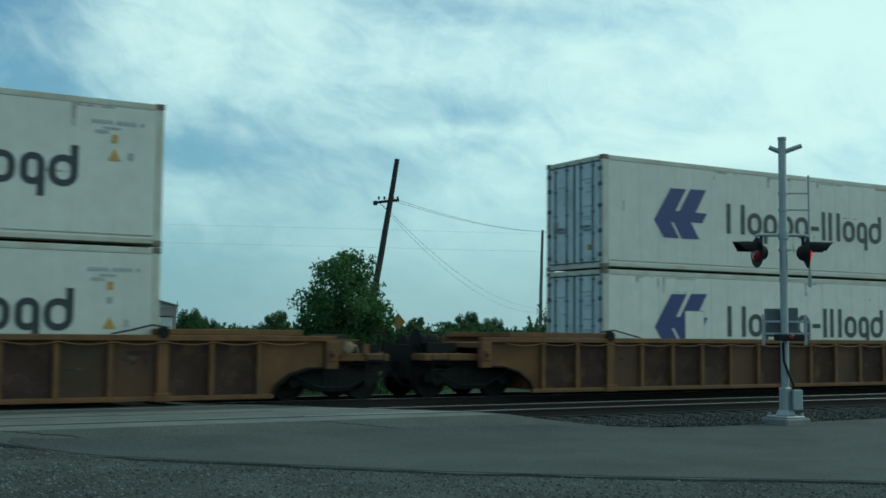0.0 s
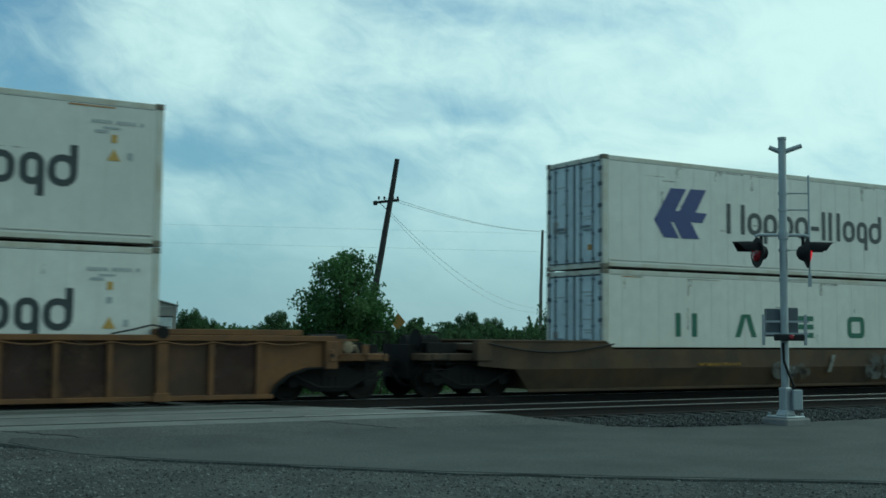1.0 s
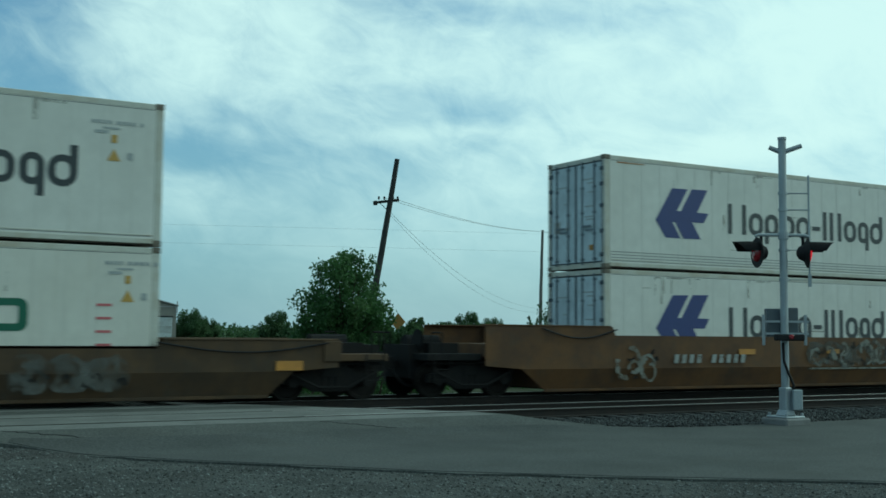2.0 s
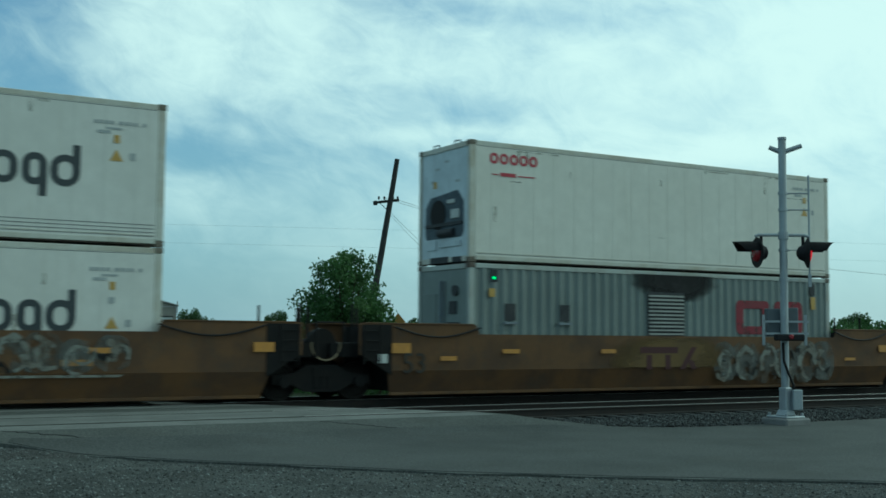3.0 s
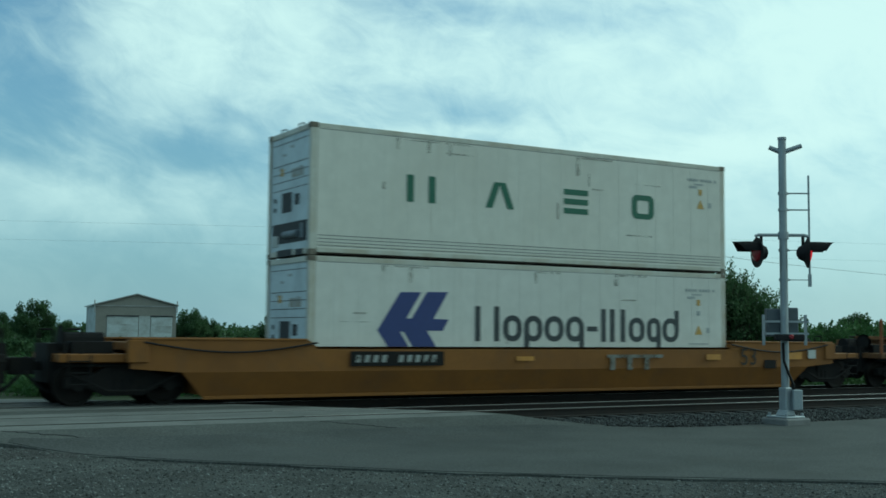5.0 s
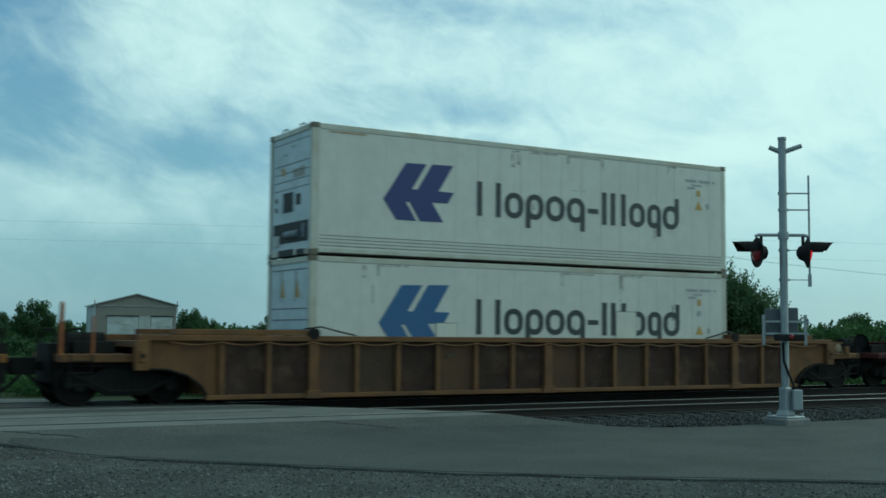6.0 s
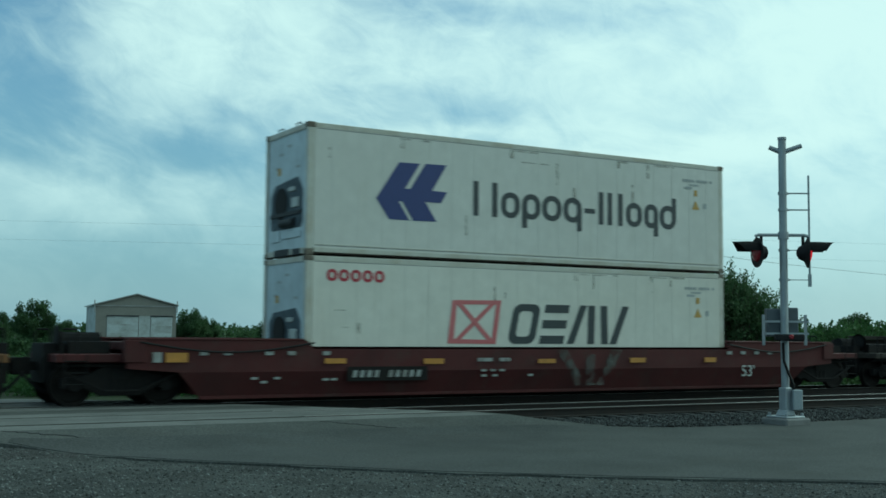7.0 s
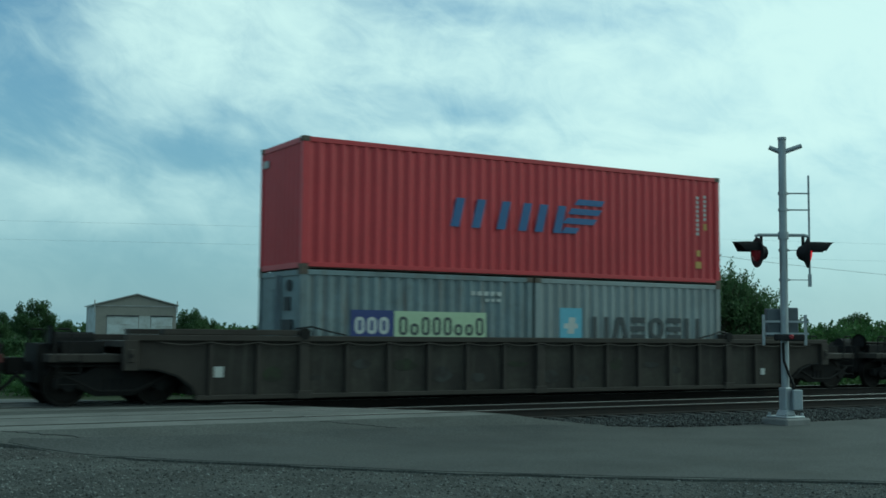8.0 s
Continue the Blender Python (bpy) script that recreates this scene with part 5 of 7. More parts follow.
def smooth_car(paint, label):
    """A smooth-sided stand-alone well car with low sides and sloping end plates."""
    car = root("well_car", label, "railway car", "well cars of the train")
    half = [(8.92, 0.66), (9.95, 0.74), (9.95, 1.30), (6.15, 1.31), (6.0, 1.18)]
    outline = half + [(-a, b) for a, b in half[::-1]]
    for s in (-1, 1):
        smooth_side(car, paint, outline, (-8.42, 8.42, -8.92, 8.92), s, 0.10)
        bm = bmesh.new()
        box(bm, -6.0, 6.0, *sorted((s * 1.47, s * 1.30)), 1.13, 1.18)
        part("top_chord", bm, paint, car)
        for e in (-1, 1):
            bm = bmesh.new()
            box(bm, *sorted((e * 6.2, e * 9.95)), *sorted((s * 1.25, s * 1.49)), 1.30, 1.345)
            box(bm, *sorted((e * 9.6, e * 10.0)), *sorted((s * 1.3, s * 1.52)), 0.86, 1.30)
            part("walkway", bm, paint, car, bevel=0.01)
            wavy_cable(car, e * 6.0, e * 9.7, s * 1.52, 1.26, 0.20)
    for e in (-1, 1):
        bm = bmesh.new()
        box(bm, *sorted((e * 8.3, e * 8.5)), -1.30, 1.30, 0.2, 1.25)
        box(bm, *sorted((e * 8.4, e * 9.9)), -1.44, 1.44, 1.10, 1.25)
        part("bulkhead", bm, paint, car)
        end_platform(car, e, paint, True)
        coupler(car, e * 10.55, e)
        bogie(car, e * 9.95)
    well_floor(car, -8.2, 8.2, paint, M["under"])
    return car


def joint_car(paint, label, left, right):
    """A unit of the articulated set; left and right: 'truck' (a free end) or 'joint' (it shares a truck)."""
    car = root("well_car", label, "railway car", "well cars of the train")
    free = [(8.8, 0.66), (9.8, 0.74), (9.8, 1.69), (6.05, 1.68), (5.95, 1.47)]
    shared = [(8.35, 0.66), (8.7, 0.98), (9.05, 1.0), (9.05, 1.69), (6.05, 1.68), (5.95, 1.47)]
    r = free if right == "truck" else shared
    l = free if left == "truck" else shared
    outline = r + [(-a, b) for a, b in l[::-1]]
    for s in (-1, 1):
        smooth_side(car, paint, outline, (-8.0 if left == "truck" else -8.2, 8.0 if right == "truck" else 8.2, -l[0][0], r[0][0]), s, 0.10)
        for e, kind in ((-1, left), (1, right)):
            bm = bmesh.new()
            xe = 9.8 if kind == "truck" else 8.9
            box(bm, *sorted((e * 6.1, e * xe)), *sorted((s * 1.25, s * 1.49)), 1.68, 1.71)
            part("walkway", bm, paint, car, bevel=0.006)
            wavy_cable(car, e * 5.95, e * 8.2, s * 1.52, 1.62, 0.22)
            if kind == "joint":
                bm = bmesh.new()
                slab_xz(bm, [(e * 8.25, 0.55), (e * 9.0, 1.0), (e * 9.0, 1.66), (e * 8.25, 1.66)], *sorted((s * 1.472, s * 1.485)))
                part("end_plate", bm, M["under"], car, "grimy black end plate beside the joint")
                bm = bmesh.new()
                stirrup(bm, e * 8.75 - 0.2, s * 1.52, 0.8, 1.65, 0.4, 4)
                tube(bm, [(e * 9.1, s * 1.2, 1.0), (e * 9.1, s * 1.2, 2.1)], 0.03, 6)
                pieces("grab_iron", bm, M["under"], car)
    for e, kind in ((-1, left), (1, right)):
        bm = bmesh.new()
        box(bm, *sorted((e * 7.9, e * 8.1)), -1.30, 1.30, 0.2, 1.62)
        box(bm, *sorted((e * 8.0, e * 9.6)), -1.2, 1.2, 0.95, 1.25)
        part("bulkhead", bm, paint if kind == "truck" else M["under"], car)
        if kind == "truck":
            end_platform(car, e, M["under"], False)
            coupler(car, e * 10.55, e)
            bogie(car, e * 9.95)
    if right == "joint":
        bogie(car, 9.70)
        bm = bmesh.new()
        box(bm, 9.2, 10.2, -0.5, 0.5, 0.7, 1.15)
        lathe(bm, (9.7, -0.95, 1.25), "y", [(-0.1, 0.32), (0.1, 0.32)], 18)
        tube(bm, [(9.2, -0.6, 1.2), (10.2, -0.6, 1.2)], 0.14, 12)
        part("articulation", bm, M["under"], car, "dark articulated joint over the shared truck")
        bm = bmesh.new()
        ring = [(9.70 + 0.34 * math.cos(a), -1.25, 1.22 + 0.34 * math.sin(a)) for a in [math.pi * (0.95 + 1.1 * k / 12) for k in range(13)]]
        tube(bm, ring, 0.022, 6)
        part("air_hose", bm, M["valve"], car, "pale dusty hose looped under the joint")
        for x_ in (9.0, 9.45, 10.1, 10.4):
            bm = bmesh.new()
            tube(bm, [(x_, -1.3, 0.95), (x_, -1.3, 2.0 if x_ < 9.2 or x_ > 10.3 else 1.72)], 0.028, 6)
            part("end_rail_post", bm, M["under"], car)
        bm = bmesh.new()
        tube(bm, [(9.45, -1.3, 1.70), (10.1, -1.3, 1.70)], 0.022, 6)
        part("end_rail", bm, M["under"], car)
    well_floor(car, -7.8, 7.8, paint, M["under"])
    return car


def car_mark(car, name, draw, material, label="", y=-1.514):
    bm = bmesh.new()
    draw(bm)
    bm.verts.index_update()
    at = pose(-6.096, y, 0)
    if name in ("small_print", "graffiti"):
        return tagged(part(name, bm, material, car, label, at=at), kind="stuff")
    return pieces(name, bm, material, car, label, at)[0]


def amber_patches(car, spots):
    for x0, x1, z0, z1 in spots:
        car_mark(car, "reflector", lambda bm: bar(bm, x0, x1, z0, z1), M["amber"], "amber reflective patch")


def number_bars(car, u, z, gap, wide, high, backing=None):
    """Unreadable numbers: plain bars on a dark backing."""
    if backing:
        car_mark(car, "number_panel", lambda bm: bar(bm, u - 0.12, u + wide + 0.12, z - 0.08, z + high + 0.08), M["under"], "black number panel")

    def draw(bm):
        n = 10
        for k in range(n):
            if k == 4:
                continue
            x = u + wide * k / n
            blk(bm, x, x + wide / n * 0.56, z, z + high, high * 0.2)
    car_mark(car, "number_bar", draw, M["number_paint"], "row of plain white bars", y=-1.519)


def ribbon(bm, pts, width, y, rr):
    """A sprayed stroke through pts, uneven in width."""
    fine = []
    for i in range(len(pts) - 1):
        p0, p1, p2, p3 = (Vector(pts[max(min(j, len(pts) - 1), 0)]) for j in (i - 1, i, i + 1, i + 2))
        for k in range(7):
            f = k / 7
            fine.append(0.5 * (2 * p1 + (p2 - p0) * f + (2 * p0 - 5 * p1 + 4 * p2 - p3) * f * f + (3 * p1 - p0 - 3 * p2 + p3) * f ** 3))
    fine.append(Vector(pts[-1]))
    rows = []
    for i, p in enumerate(fine):
        way = fine[min(i + 1, len(fine) - 1)] - fine[max(i - 1, 0)]
        side_ = Vector((-way.y, way.x)).normalized() * width * (0.5 + 0.18 * math.sin(i * 0.5 + pts[0][0] * 9)) * (0.5 if i in (0, len(fine) - 1) else 1)
        rows.append([bm.verts.new((q.x, y, q.y)) for q in (p - side_, p + side_)])
    for a, b in zip(rows, rows[1:]):
        bm.faces.new((a[0], a[1], b[1], b[0]))


def scrawl(car, u0, u1, z0, z1, seed, material, n=6, style="swirl"):
    """Faded spray paint with no lettering: swirling strokes, or swollen bubbles."""
    rr = random.Random(seed)
    pitch, mid, tall = (u1 - u0) / n, (z0 + z1) / 2, (z1 - z0)

    def fills(bm):
        for k in range(n):
            cx, w, h = u0 + pitch * (k + 0.5), pitch * rr.uniform(0.52, 0.66), tall * rr.uniform(0.40, 0.50)
            cz = mid + rr.uniform(-0.06, 0.06) * tall
            slab_xz(bm, [(cx + w * math.copysign(abs(math.cos(a)) ** 0.75, math.cos(a)) * rr.uniform(0.93, 1.03), cz + h * math.copysign(abs(math.sin(a)) ** 0.75, math.sin(a)) * rr.uniform(0.93, 1.03)) for a in [j * math.tau / 20 for j in range(20)]], -0.0008 * (k % 2), 0.004)

    def strokes(bm):
        for k in range(n):
            cx = u0 + pitch * (k + 0.5)
            for j in range(3 if style == "swirl" else 2):
                r0, turn, way = tall * rr.uniform(0.26, 0.48), rr.uniform(0, 6.28), rr.choice((-1, 1))
                ox, oz = rr.uniform(-0.3, 0.3) * pitch, rr.uniform(-0.12, 0.12) * tall
                span_ = rr.uniform(2.2, 4.6)
                pts = []
                for i in range(7):
                    a = turn + way * span_ * i / 6
                    rad = r0 * (1 - 0.45 * i / 6)
                    pts.append((cx + ox + 0.8 * pitch / tall * rad * 1.5 * math.cos(a), min(max(mid + oz + rad * math.sin(a), z0), z1)))
                ribbon(bm, pts, rr.uniform(0.06, 0.13), -0.002 - 0.0003 * j, rr)

    def gaps(bm):
        for k in range(n * 2):
            x, z = u0 + (u1 - u0) * (k + rr.random()) / (2 * n), mid + tall * rr.uniform(-0.32, 0.32)
            ribbon(bm, [(x, z), (x + rr.uniform(0.05, 0.16), z + rr.uniform(-0.1, 0.1)), (x + rr.uniform(0.1, 0.3), z + rr.uniform(-0.16, 0.16))], rr.uniform(0.03, 0.08), -0.001, rr)
    if style == "bubble":
        car_mark(car, "graffiti", fills, M["graffiti_grey"], "swollen shapes of faded sprayed paint", y=-1.5175)
    car_mark(car, "graffiti", gaps, M["under"], "dark sprayed shading between the strokes", y=-1.5195)
    car_mark(car, "graffiti", strokes, material, "faded swirls of sprayed paint", y=-1.5205)


# ---------------------------------------------------------------- the train, from its -x end
def slot(u0):
    return u0 + L40 / 2


def put_car(car, u0):
    moving.append((car, slot(u0), TRACK_Y, 0.0))
    return car


START = dict(a=-5.5, b=17.94, c=41.39, d=64.89, f=84.33, g=103.71, h=127.17, j=150.65, k=174.0, l=197.33, m=220.8)

# two ribbed orange cars with stacked white boxes
ribbed = ribbed_car(M["orange_rib"], M["orange_rib"], M["orange_sheet"], "weathered orange ribbed steel well car carrying two stacked white containers")
put_car(ribbed, START["a"])
ribbed_cars = [ribbed]
for key in ("b", "j"):
    ribbed_cars.append(put_car(copy_thing(ribbed, pose(0, 0, 0)), START[key]))
dark_car = put_car(ribbed_car(M["brown_rib"], M["brown_rib"], M["brown"], "dirty dark brown ribbed steel well car with stained panels"), START["l"])
rr_ = random.Random(61)
for k in range(12):
    u = -0.9 + k * 1.016 + rr_.uniform(-0.05, 0.05)
    mat_ = M["stain_pale"] if k % 3 else M["stain_green"]
    w, h = rr_.uniform(0.3, 0.7), rr_.uniform(0.12, 0.4)
    z = rr_.uniform(0.3, 0.75)
    car_mark(dark_car, "paint_patch", lambda bm: slab_xz(bm, [(u + w * (0.5 + 0.5 * math.cos(a)) * rr_.uniform(0.85, 1), z + h * (0.5 + 0.5 * math.sin(a)) * rr_.uniform(0.8, 1)) for a in [j * math.tau / 14 for j in range(14)]], -0.002, 0.004), mat_, "faded painted-over patch", y=-1.418)
car_mark(dark_car, "white_patch", lambda bm: bar(bm, -1.95, -1.75, 0.55, 0.77), M["white_mark"], "small white card", y=-1.418)
car_mark(dark_car, "white_patch", lambda bm: bar(bm, 13.45, 13.6, 0.45, 0.62), M["white_mark"], "small white card", y=-1.418)
amber_patches(dark_car, [(12.2, 12.7, 1.30, 1.38)])
def ragged(u, z, w, h, r_):
    """An uneven rounded outline in the box from (u, z), w wide and h high."""
    return [(u + w * (0.5 + 0.5 * math.cos(a)) * r_.uniform(0.88, 1), z + h * (0.5 + 0.5 * math.sin(a)) * r_.uniform(0.85, 1)) for a in [j * math.tau / 14 for j in range(14)]]


# oversprayed and scraped panels between the posts of the orange cars
for n_, car_ in enumerate(ribbed_cars):
    r_ = random.Random(80 + n_)
    for k in range(-2, 14):
        u = k * 1.016
        if r_.random() < 0.6:
            car_mark(car_, "paint_patch", lambda bm: bar(bm, u + 0.055, u + 0.96, 0.20, 1.28), M["sheet_stain"], "dull overspray on a side panel", y=-1.417)
        if r_.random() < 0.35:
            shape = ragged(u + r_.uniform(0.15, 0.4), r_.uniform(0.6, 0.95), r_.uniform(0.2, 0.5), r_.uniform(0.06, 0.16), r_)
            car_mark(car_, "paint_patch", lambda bm: slab_xz(bm, shape, -0.002, 0.004), M["sheet_scrape"], "pale scraped paint", y=-1.421)
car_mark(ribbed_cars[0], "word_mark", lambda bm: [blk(bm, 11.5, 12.0, 1.02, 1.09), blk(bm, 11.6, 11.68, 0.82, 1.0), blk(bm, 11.82, 11.9, 0.82, 1.0), blk(bm, 12.08, 12.16, 0.82, 1.09, 0.2)], M["plum_mark"], "faded plain shapes", y=-1.421)
# tall end posts of the third orange car
for x_, top_, r0 in ((-11.28, 2.03, 0.045), (-10.68, 1.77, 0.03)):
    bm = bmesh.new()
    tube(bm, [(x_, -1.33, 1.0), (x_ + 0.01, -1.33, top_ - 0.05), (x_, -1.33, top_)], [r0, r0, r0 * 0.5], 8)
    part("end_rail_post", bm, M["post_orange"], ribbed_cars[2], "orange upright on the end deck")
dark_tail = smooth_car(M["brown"], "dark brown smooth-sided well car at the end of the view")
put_car(dark_tail, START["m"])

for key, ends in (("a", "doors"), ("b", "doors"), ("d", "doors"), ("j", "unit")):
    up = reefer("white", ends, "white refrigerated container with a navy double arrow, stacked on another")
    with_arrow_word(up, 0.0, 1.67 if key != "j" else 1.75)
    if key in ("d", "j"):
        grooves(up)
    rust_line(up, 10.3 if key == "b" else 0.4, 0.9)
    load(up, slot(START[key]), UP_Z)
    lo = reefer("white", "panel" if key == "j" else ends, "white refrigerated container half sunk in its well car")
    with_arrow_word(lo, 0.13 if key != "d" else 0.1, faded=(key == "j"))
    for u0, u1, zt in {"b": ((2.71, 3.36, 1.87),), "j": ((3.15, 3.70, 1.46), (8.39, 9.03, 1.81))}.get(key, ()):
        mark_part(lo, L40, "repair_panel", lambda bm: box(bm, u0, u1, -0.012, 0.002, 0.3, zt), M["cream"], "riveted white repair panel", 0.006)
        mark_part(lo, L40, "panel_joint", lambda bm: [bar(bm, u0 - 0.015, u1 + 0.015, zt, zt + 0.015), bar(bm, u0 - 0.015, u0, 0.3, zt), bar(bm, u1, u1 + 0.015, 0.3, zt)], M["seam_and_shade"], "", 0.007)
    load(lo, slot(START[key]), LOW_Z)

# c: arrow box over a box with four green shapes
car_c = put_car(smooth_car(M["orange_dull"], "soot-dulled orange smooth-sided well car with faded graffiti"), START["c"])
up = reefer("white", "doors", "white refrigerated container with a navy double arrow, stacked on another")
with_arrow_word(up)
load(up, slot(START["c"]), UP_Z)
lo = reefer("cream", "doors", "cream white container with four dark green shapes, in the well")
rust_line(lo, 0.6, 0.5)
with_four_blocks(lo, 1.20)
small_marks(lo, L40, HC, 11.55, 2.55)
mark_part(lo, L40, "red_print", lambda bm: [bar(bm, 10.95, 11.25, z, z + 0.05) for z in (0.92, 1.18, 1.44, 1.70)], M["pink"])
load(lo, slot(START["c"]), LOW_Z)
scrawl(car_c, 9.3, 11.5, 0.24, 1.08, 3, M["graffiti_grey"], 3, "bubble")
scrawl(car_c, 5.6, 7.0, 0.28, 0.8, 4, M["graffiti_grey"], 2, "bubble")
car_mark(car_c, "paint_patch", lambda bm: bar(bm, 2.7, 4.4, 0.70, 0.78), M["sheet_scrape_yellow"], "worn yellow stripe")
car_mark(car_c, "paint_patch", lambda bm: blk(bm, 7.75, 7.9, 0.5, 0.98, 0.2), M["graffiti"], "white paint splash")
amber_patches(car_c, [(14.6, 15.2, 0.68, 0.88)])

# d, f, g: the articulated three-unit set
ca = put_car(joint_car(M["orange"], "rusty orange articulated well car with faded white graffiti", "truck", "joint"), START["d"])
cb = put_car(joint_car(M["orange"], "rusty orange articulated well car with a repainted yellow panel", "joint", "joint"), START["f"])
cc = put_car(joint_car(M["orange"], "rusty orange articulated well car with swirling white graffiti", "joint", "truck"), START["g"])
scrawl(ca, 6.9, 11.5, 0.62, 1.42, 7, M["graffiti"], 7, "bubble")
car_mark(ca, "paint_patch", lambda bm: blk(bm, 6.9, 11.3, 0.58, 0.63, 0.1), M["graffiti"])
scrawl(ca, 0.3, 1.6, 0.2, 1.2, 17, M["graffiti"], 2)
number_bars(ca, 2.0, 0.78, 0, 2.6, 0.22)
amber_patches(ca, [(14.05, 14.5, 1.07, 1.27), (4.3, 4.9, 1.0, 1.14), (7.7, 8.2, 1.02, 1.14), (10.2, 10.8, 0.8, 0.92), (10.7, 11.3, 1.04, 1.15)])
car_mark(cb, "paint_patch", lambda bm: bar(bm, 3.9, 7.9, 0.68, 1.42), M["ochre"], "repainted yellow panel")


def tall_shapes(bm):
    z0, z1 = 0.62, 1.19
    blk(bm, 4.90, 6.15, z1 - 0.16, z1)
    for u in (5.10, 5.72):
        blk(bm, u, u + 0.18, z0, z1 - 0.20)
    blk(bm, 6.20, 6.38, z0, z1, 0.42)
    blk(bm, 6.62, 6.80, z0, z0 + 0.24, -0.14)


car_mark(cb, "word_mark", tall_shapes, M["plum_mark"], "plain dark red shapes", y=-1.5185)
scrawl(cb, 7.4, 11.9, 0.2, 1.36, 21, M["graffiti"], 6, "bubble")
amber_patches(cb, [(-2.17, -1.7, 1.04, 1.26), (-0.92, -0.5, 0.87, 0.97), (0.76, 1.23, 1.03, 1.13), (3.67, 4.12, 1.03, 1.13), (12.44, 12.87, 0.82, 0.9), (13.9, 14.25, 1.06, 1.26)])
car_mark(cb, "white_patch", lambda bm: bar(bm, -2.5, -2.28, 0.82, 1.02), M["white_mark"])
scrawl(cc, 0.9, 5.0, 0.3, 1.40, 33, M["graffiti"], 7)
scrawl(cc, -0.5, 5.9, 0.28, 0.75, 36, M["graffiti_grey"], 6)
number_bars(cc, 7.95, 0.78, 0, 2.8, 0.22, True)
amber_patches(cc, [(7.26, 7.7, 1.01, 1.16), (11.0, 11.45, 1.04, 1.24), (12.34, 12.78, 0.84, 0.95), (13.57, 14.54, 1.1, 1.18), (-2.17, -1.7, 1.04, 1.26), (-0.92, -0.5, 0.87, 0.97), (3.7, 4.1, 1.03, 1.13)])
car_mark(cc, "white_patch", lambda bm: bar(bm, 15.3, 15.75, 1.15, 1.38), M["grey_mark"], "framed notice board")
car_mark(cc, "white_patch", lambda bm: bar(bm, 15.28, 15.48, 0.84, 1.0), M["white_mark"])

up = reefer("cream", "unit_round", "cream white refrigerated container with small crimson shapes")


def small_red(bm, u, z, k):
    for i in range(5):
        ring_block(bm, u + i * 0.29 * k, u + (i * 0.29 + 0.25) * k, z, z + 0.27 * k, 0.075 * k)


mark_part(up, L40, "word_mark", lambda bm: small_red(bm, 0.55, 2.36, 0.98), M["crimson"], "row of five small crimson shapes")
mark_part(up, L40, "small_print", lambda bm: [bar(bm, 0.62, 0.8, 2.09, 2.12), bar(bm, 0.85, 1.3, 2.07, 2.16), bar(bm, 1.36, 1.87, 2.09, 2.12)], M["crimson"])
small_marks(up, L40, HC, 11.2, 2.5)
load(up, slot(START["f"]), UP_Z)
gen = container(L40, HC, M["genset"], M["rail_grey"], "gear", "pressed", "grey-green corrugated generator container with louvres and sooty vent", "containers on the train")


def big_red(bm):
    for a, c in ((8.5, 9.75), (9.95, 11.05)):
        ring_xz(bm, octagon(a, c, 1.28, 2.20, 0.16), octagon(a + 0.27, c - 0.27, 1.50, 1.98, 0.06), -0.002, 0.004)


mark_part(gen, L40, "word_mark", big_red, M["faded_crimson"], "two tall dark red plain shapes", 0.006)
for u in (1.0, 2.6):
    mark_part(gen, L40, "window", lambda bm: bar(bm, u, u + 0.30, 1.55, 1.95), M["machine"], "small dark opening", 0.010)
    mark_part(gen, L40, "window_ledge", lambda bm: box(bm, u - 0.04, u + 0.34, -0.05, 0.0, 1.46, 1.52), M["bar_steel"], "", 0.010)
mark_part(gen, L40, "soot_stain", lambda bm: bar(bm, 4.4, 8.1, 1.9, 2.80), M["soot"], "black exhaust soot", 0.007)
lou = mark_part(gen, L40, "louvre_frame", lambda bm: bar(bm, 5.38, 6.64, 1.2, 2.34), M["machine"], "dark louvre frame", 0.008)
for k in range(11):
    bm = bmesh.new()
    box(bm, 5.42, 6.60, -0.035, 0.0, 1.24 + k * 0.098, 1.24 + k * 0.098 + 0.045)
    part("louvre_slat", bm, M["louvre"], lou)
mark_part(gen, L40, "sticker", lambda bm: [bar(bm, 0.55, 0.72, 2.1, 2.3), bar(bm, 11.4, 11.58, 2.0, 2.35)], M["sticker"], "", 0.010)
mark_part(gen, L40, "lamp_panel", lambda bm: [bar(bm, 0.60, 0.78, 2.45, 2.75), bar(bm, 11.36, 11.56, 2.4, 2.72)], M["machine"], "small dark control panel", 0.010)
mark_part(gen, L40, "indicator", lambda bm: [bar(bm, 0.65, 0.72, 2.52, 2.58)], M["green_lamp"], "lit green indicator", 0.016)
load(gen, slot(START["f"]), LOW_Z)

up = reefer("greywhite", "unit_round", "pale grey refrigerated container with a small blue-green label")
mark_part(up, L40, "label_patch", lambda bm: bar(bm, 0.8, 2.1, 2.28, 2.52), M["white"], "pale label", 0.002)
mark_part(up, L40, "label_patch", lambda bm: bar(bm, 0.8, 2.1, 2.20, 2.27), M["pale_green"], "thin green underline")
mark_part(up, L40, "word_mark", lambda bm: [ring_block(bm, 1.30 + 0.2 * i, 1.47 + 0.2 * i, 2.32, 2.50, 0.05) for i in range(4)], M["blue_mark"], "small row of blue shapes")
mark_part(up, L40, "paint_patch", lambda bm: [bar(bm, 5.2, 5.63, 0.22, 0.56), bar(bm, 6.1, 6.74, 0.24, 0.60)], M["repaint_white"], "white repair patches")
small_marks(up, L40, HC, 11.2, 2.55, drop=0.4)
mark_part(up, L40, "sticker", lambda bm: bar(bm, 11.07, 11.36, 1.05, 1.36), M["sticker"], "yellow sticker")
load(up, slot(START["g"]), UP_Z)
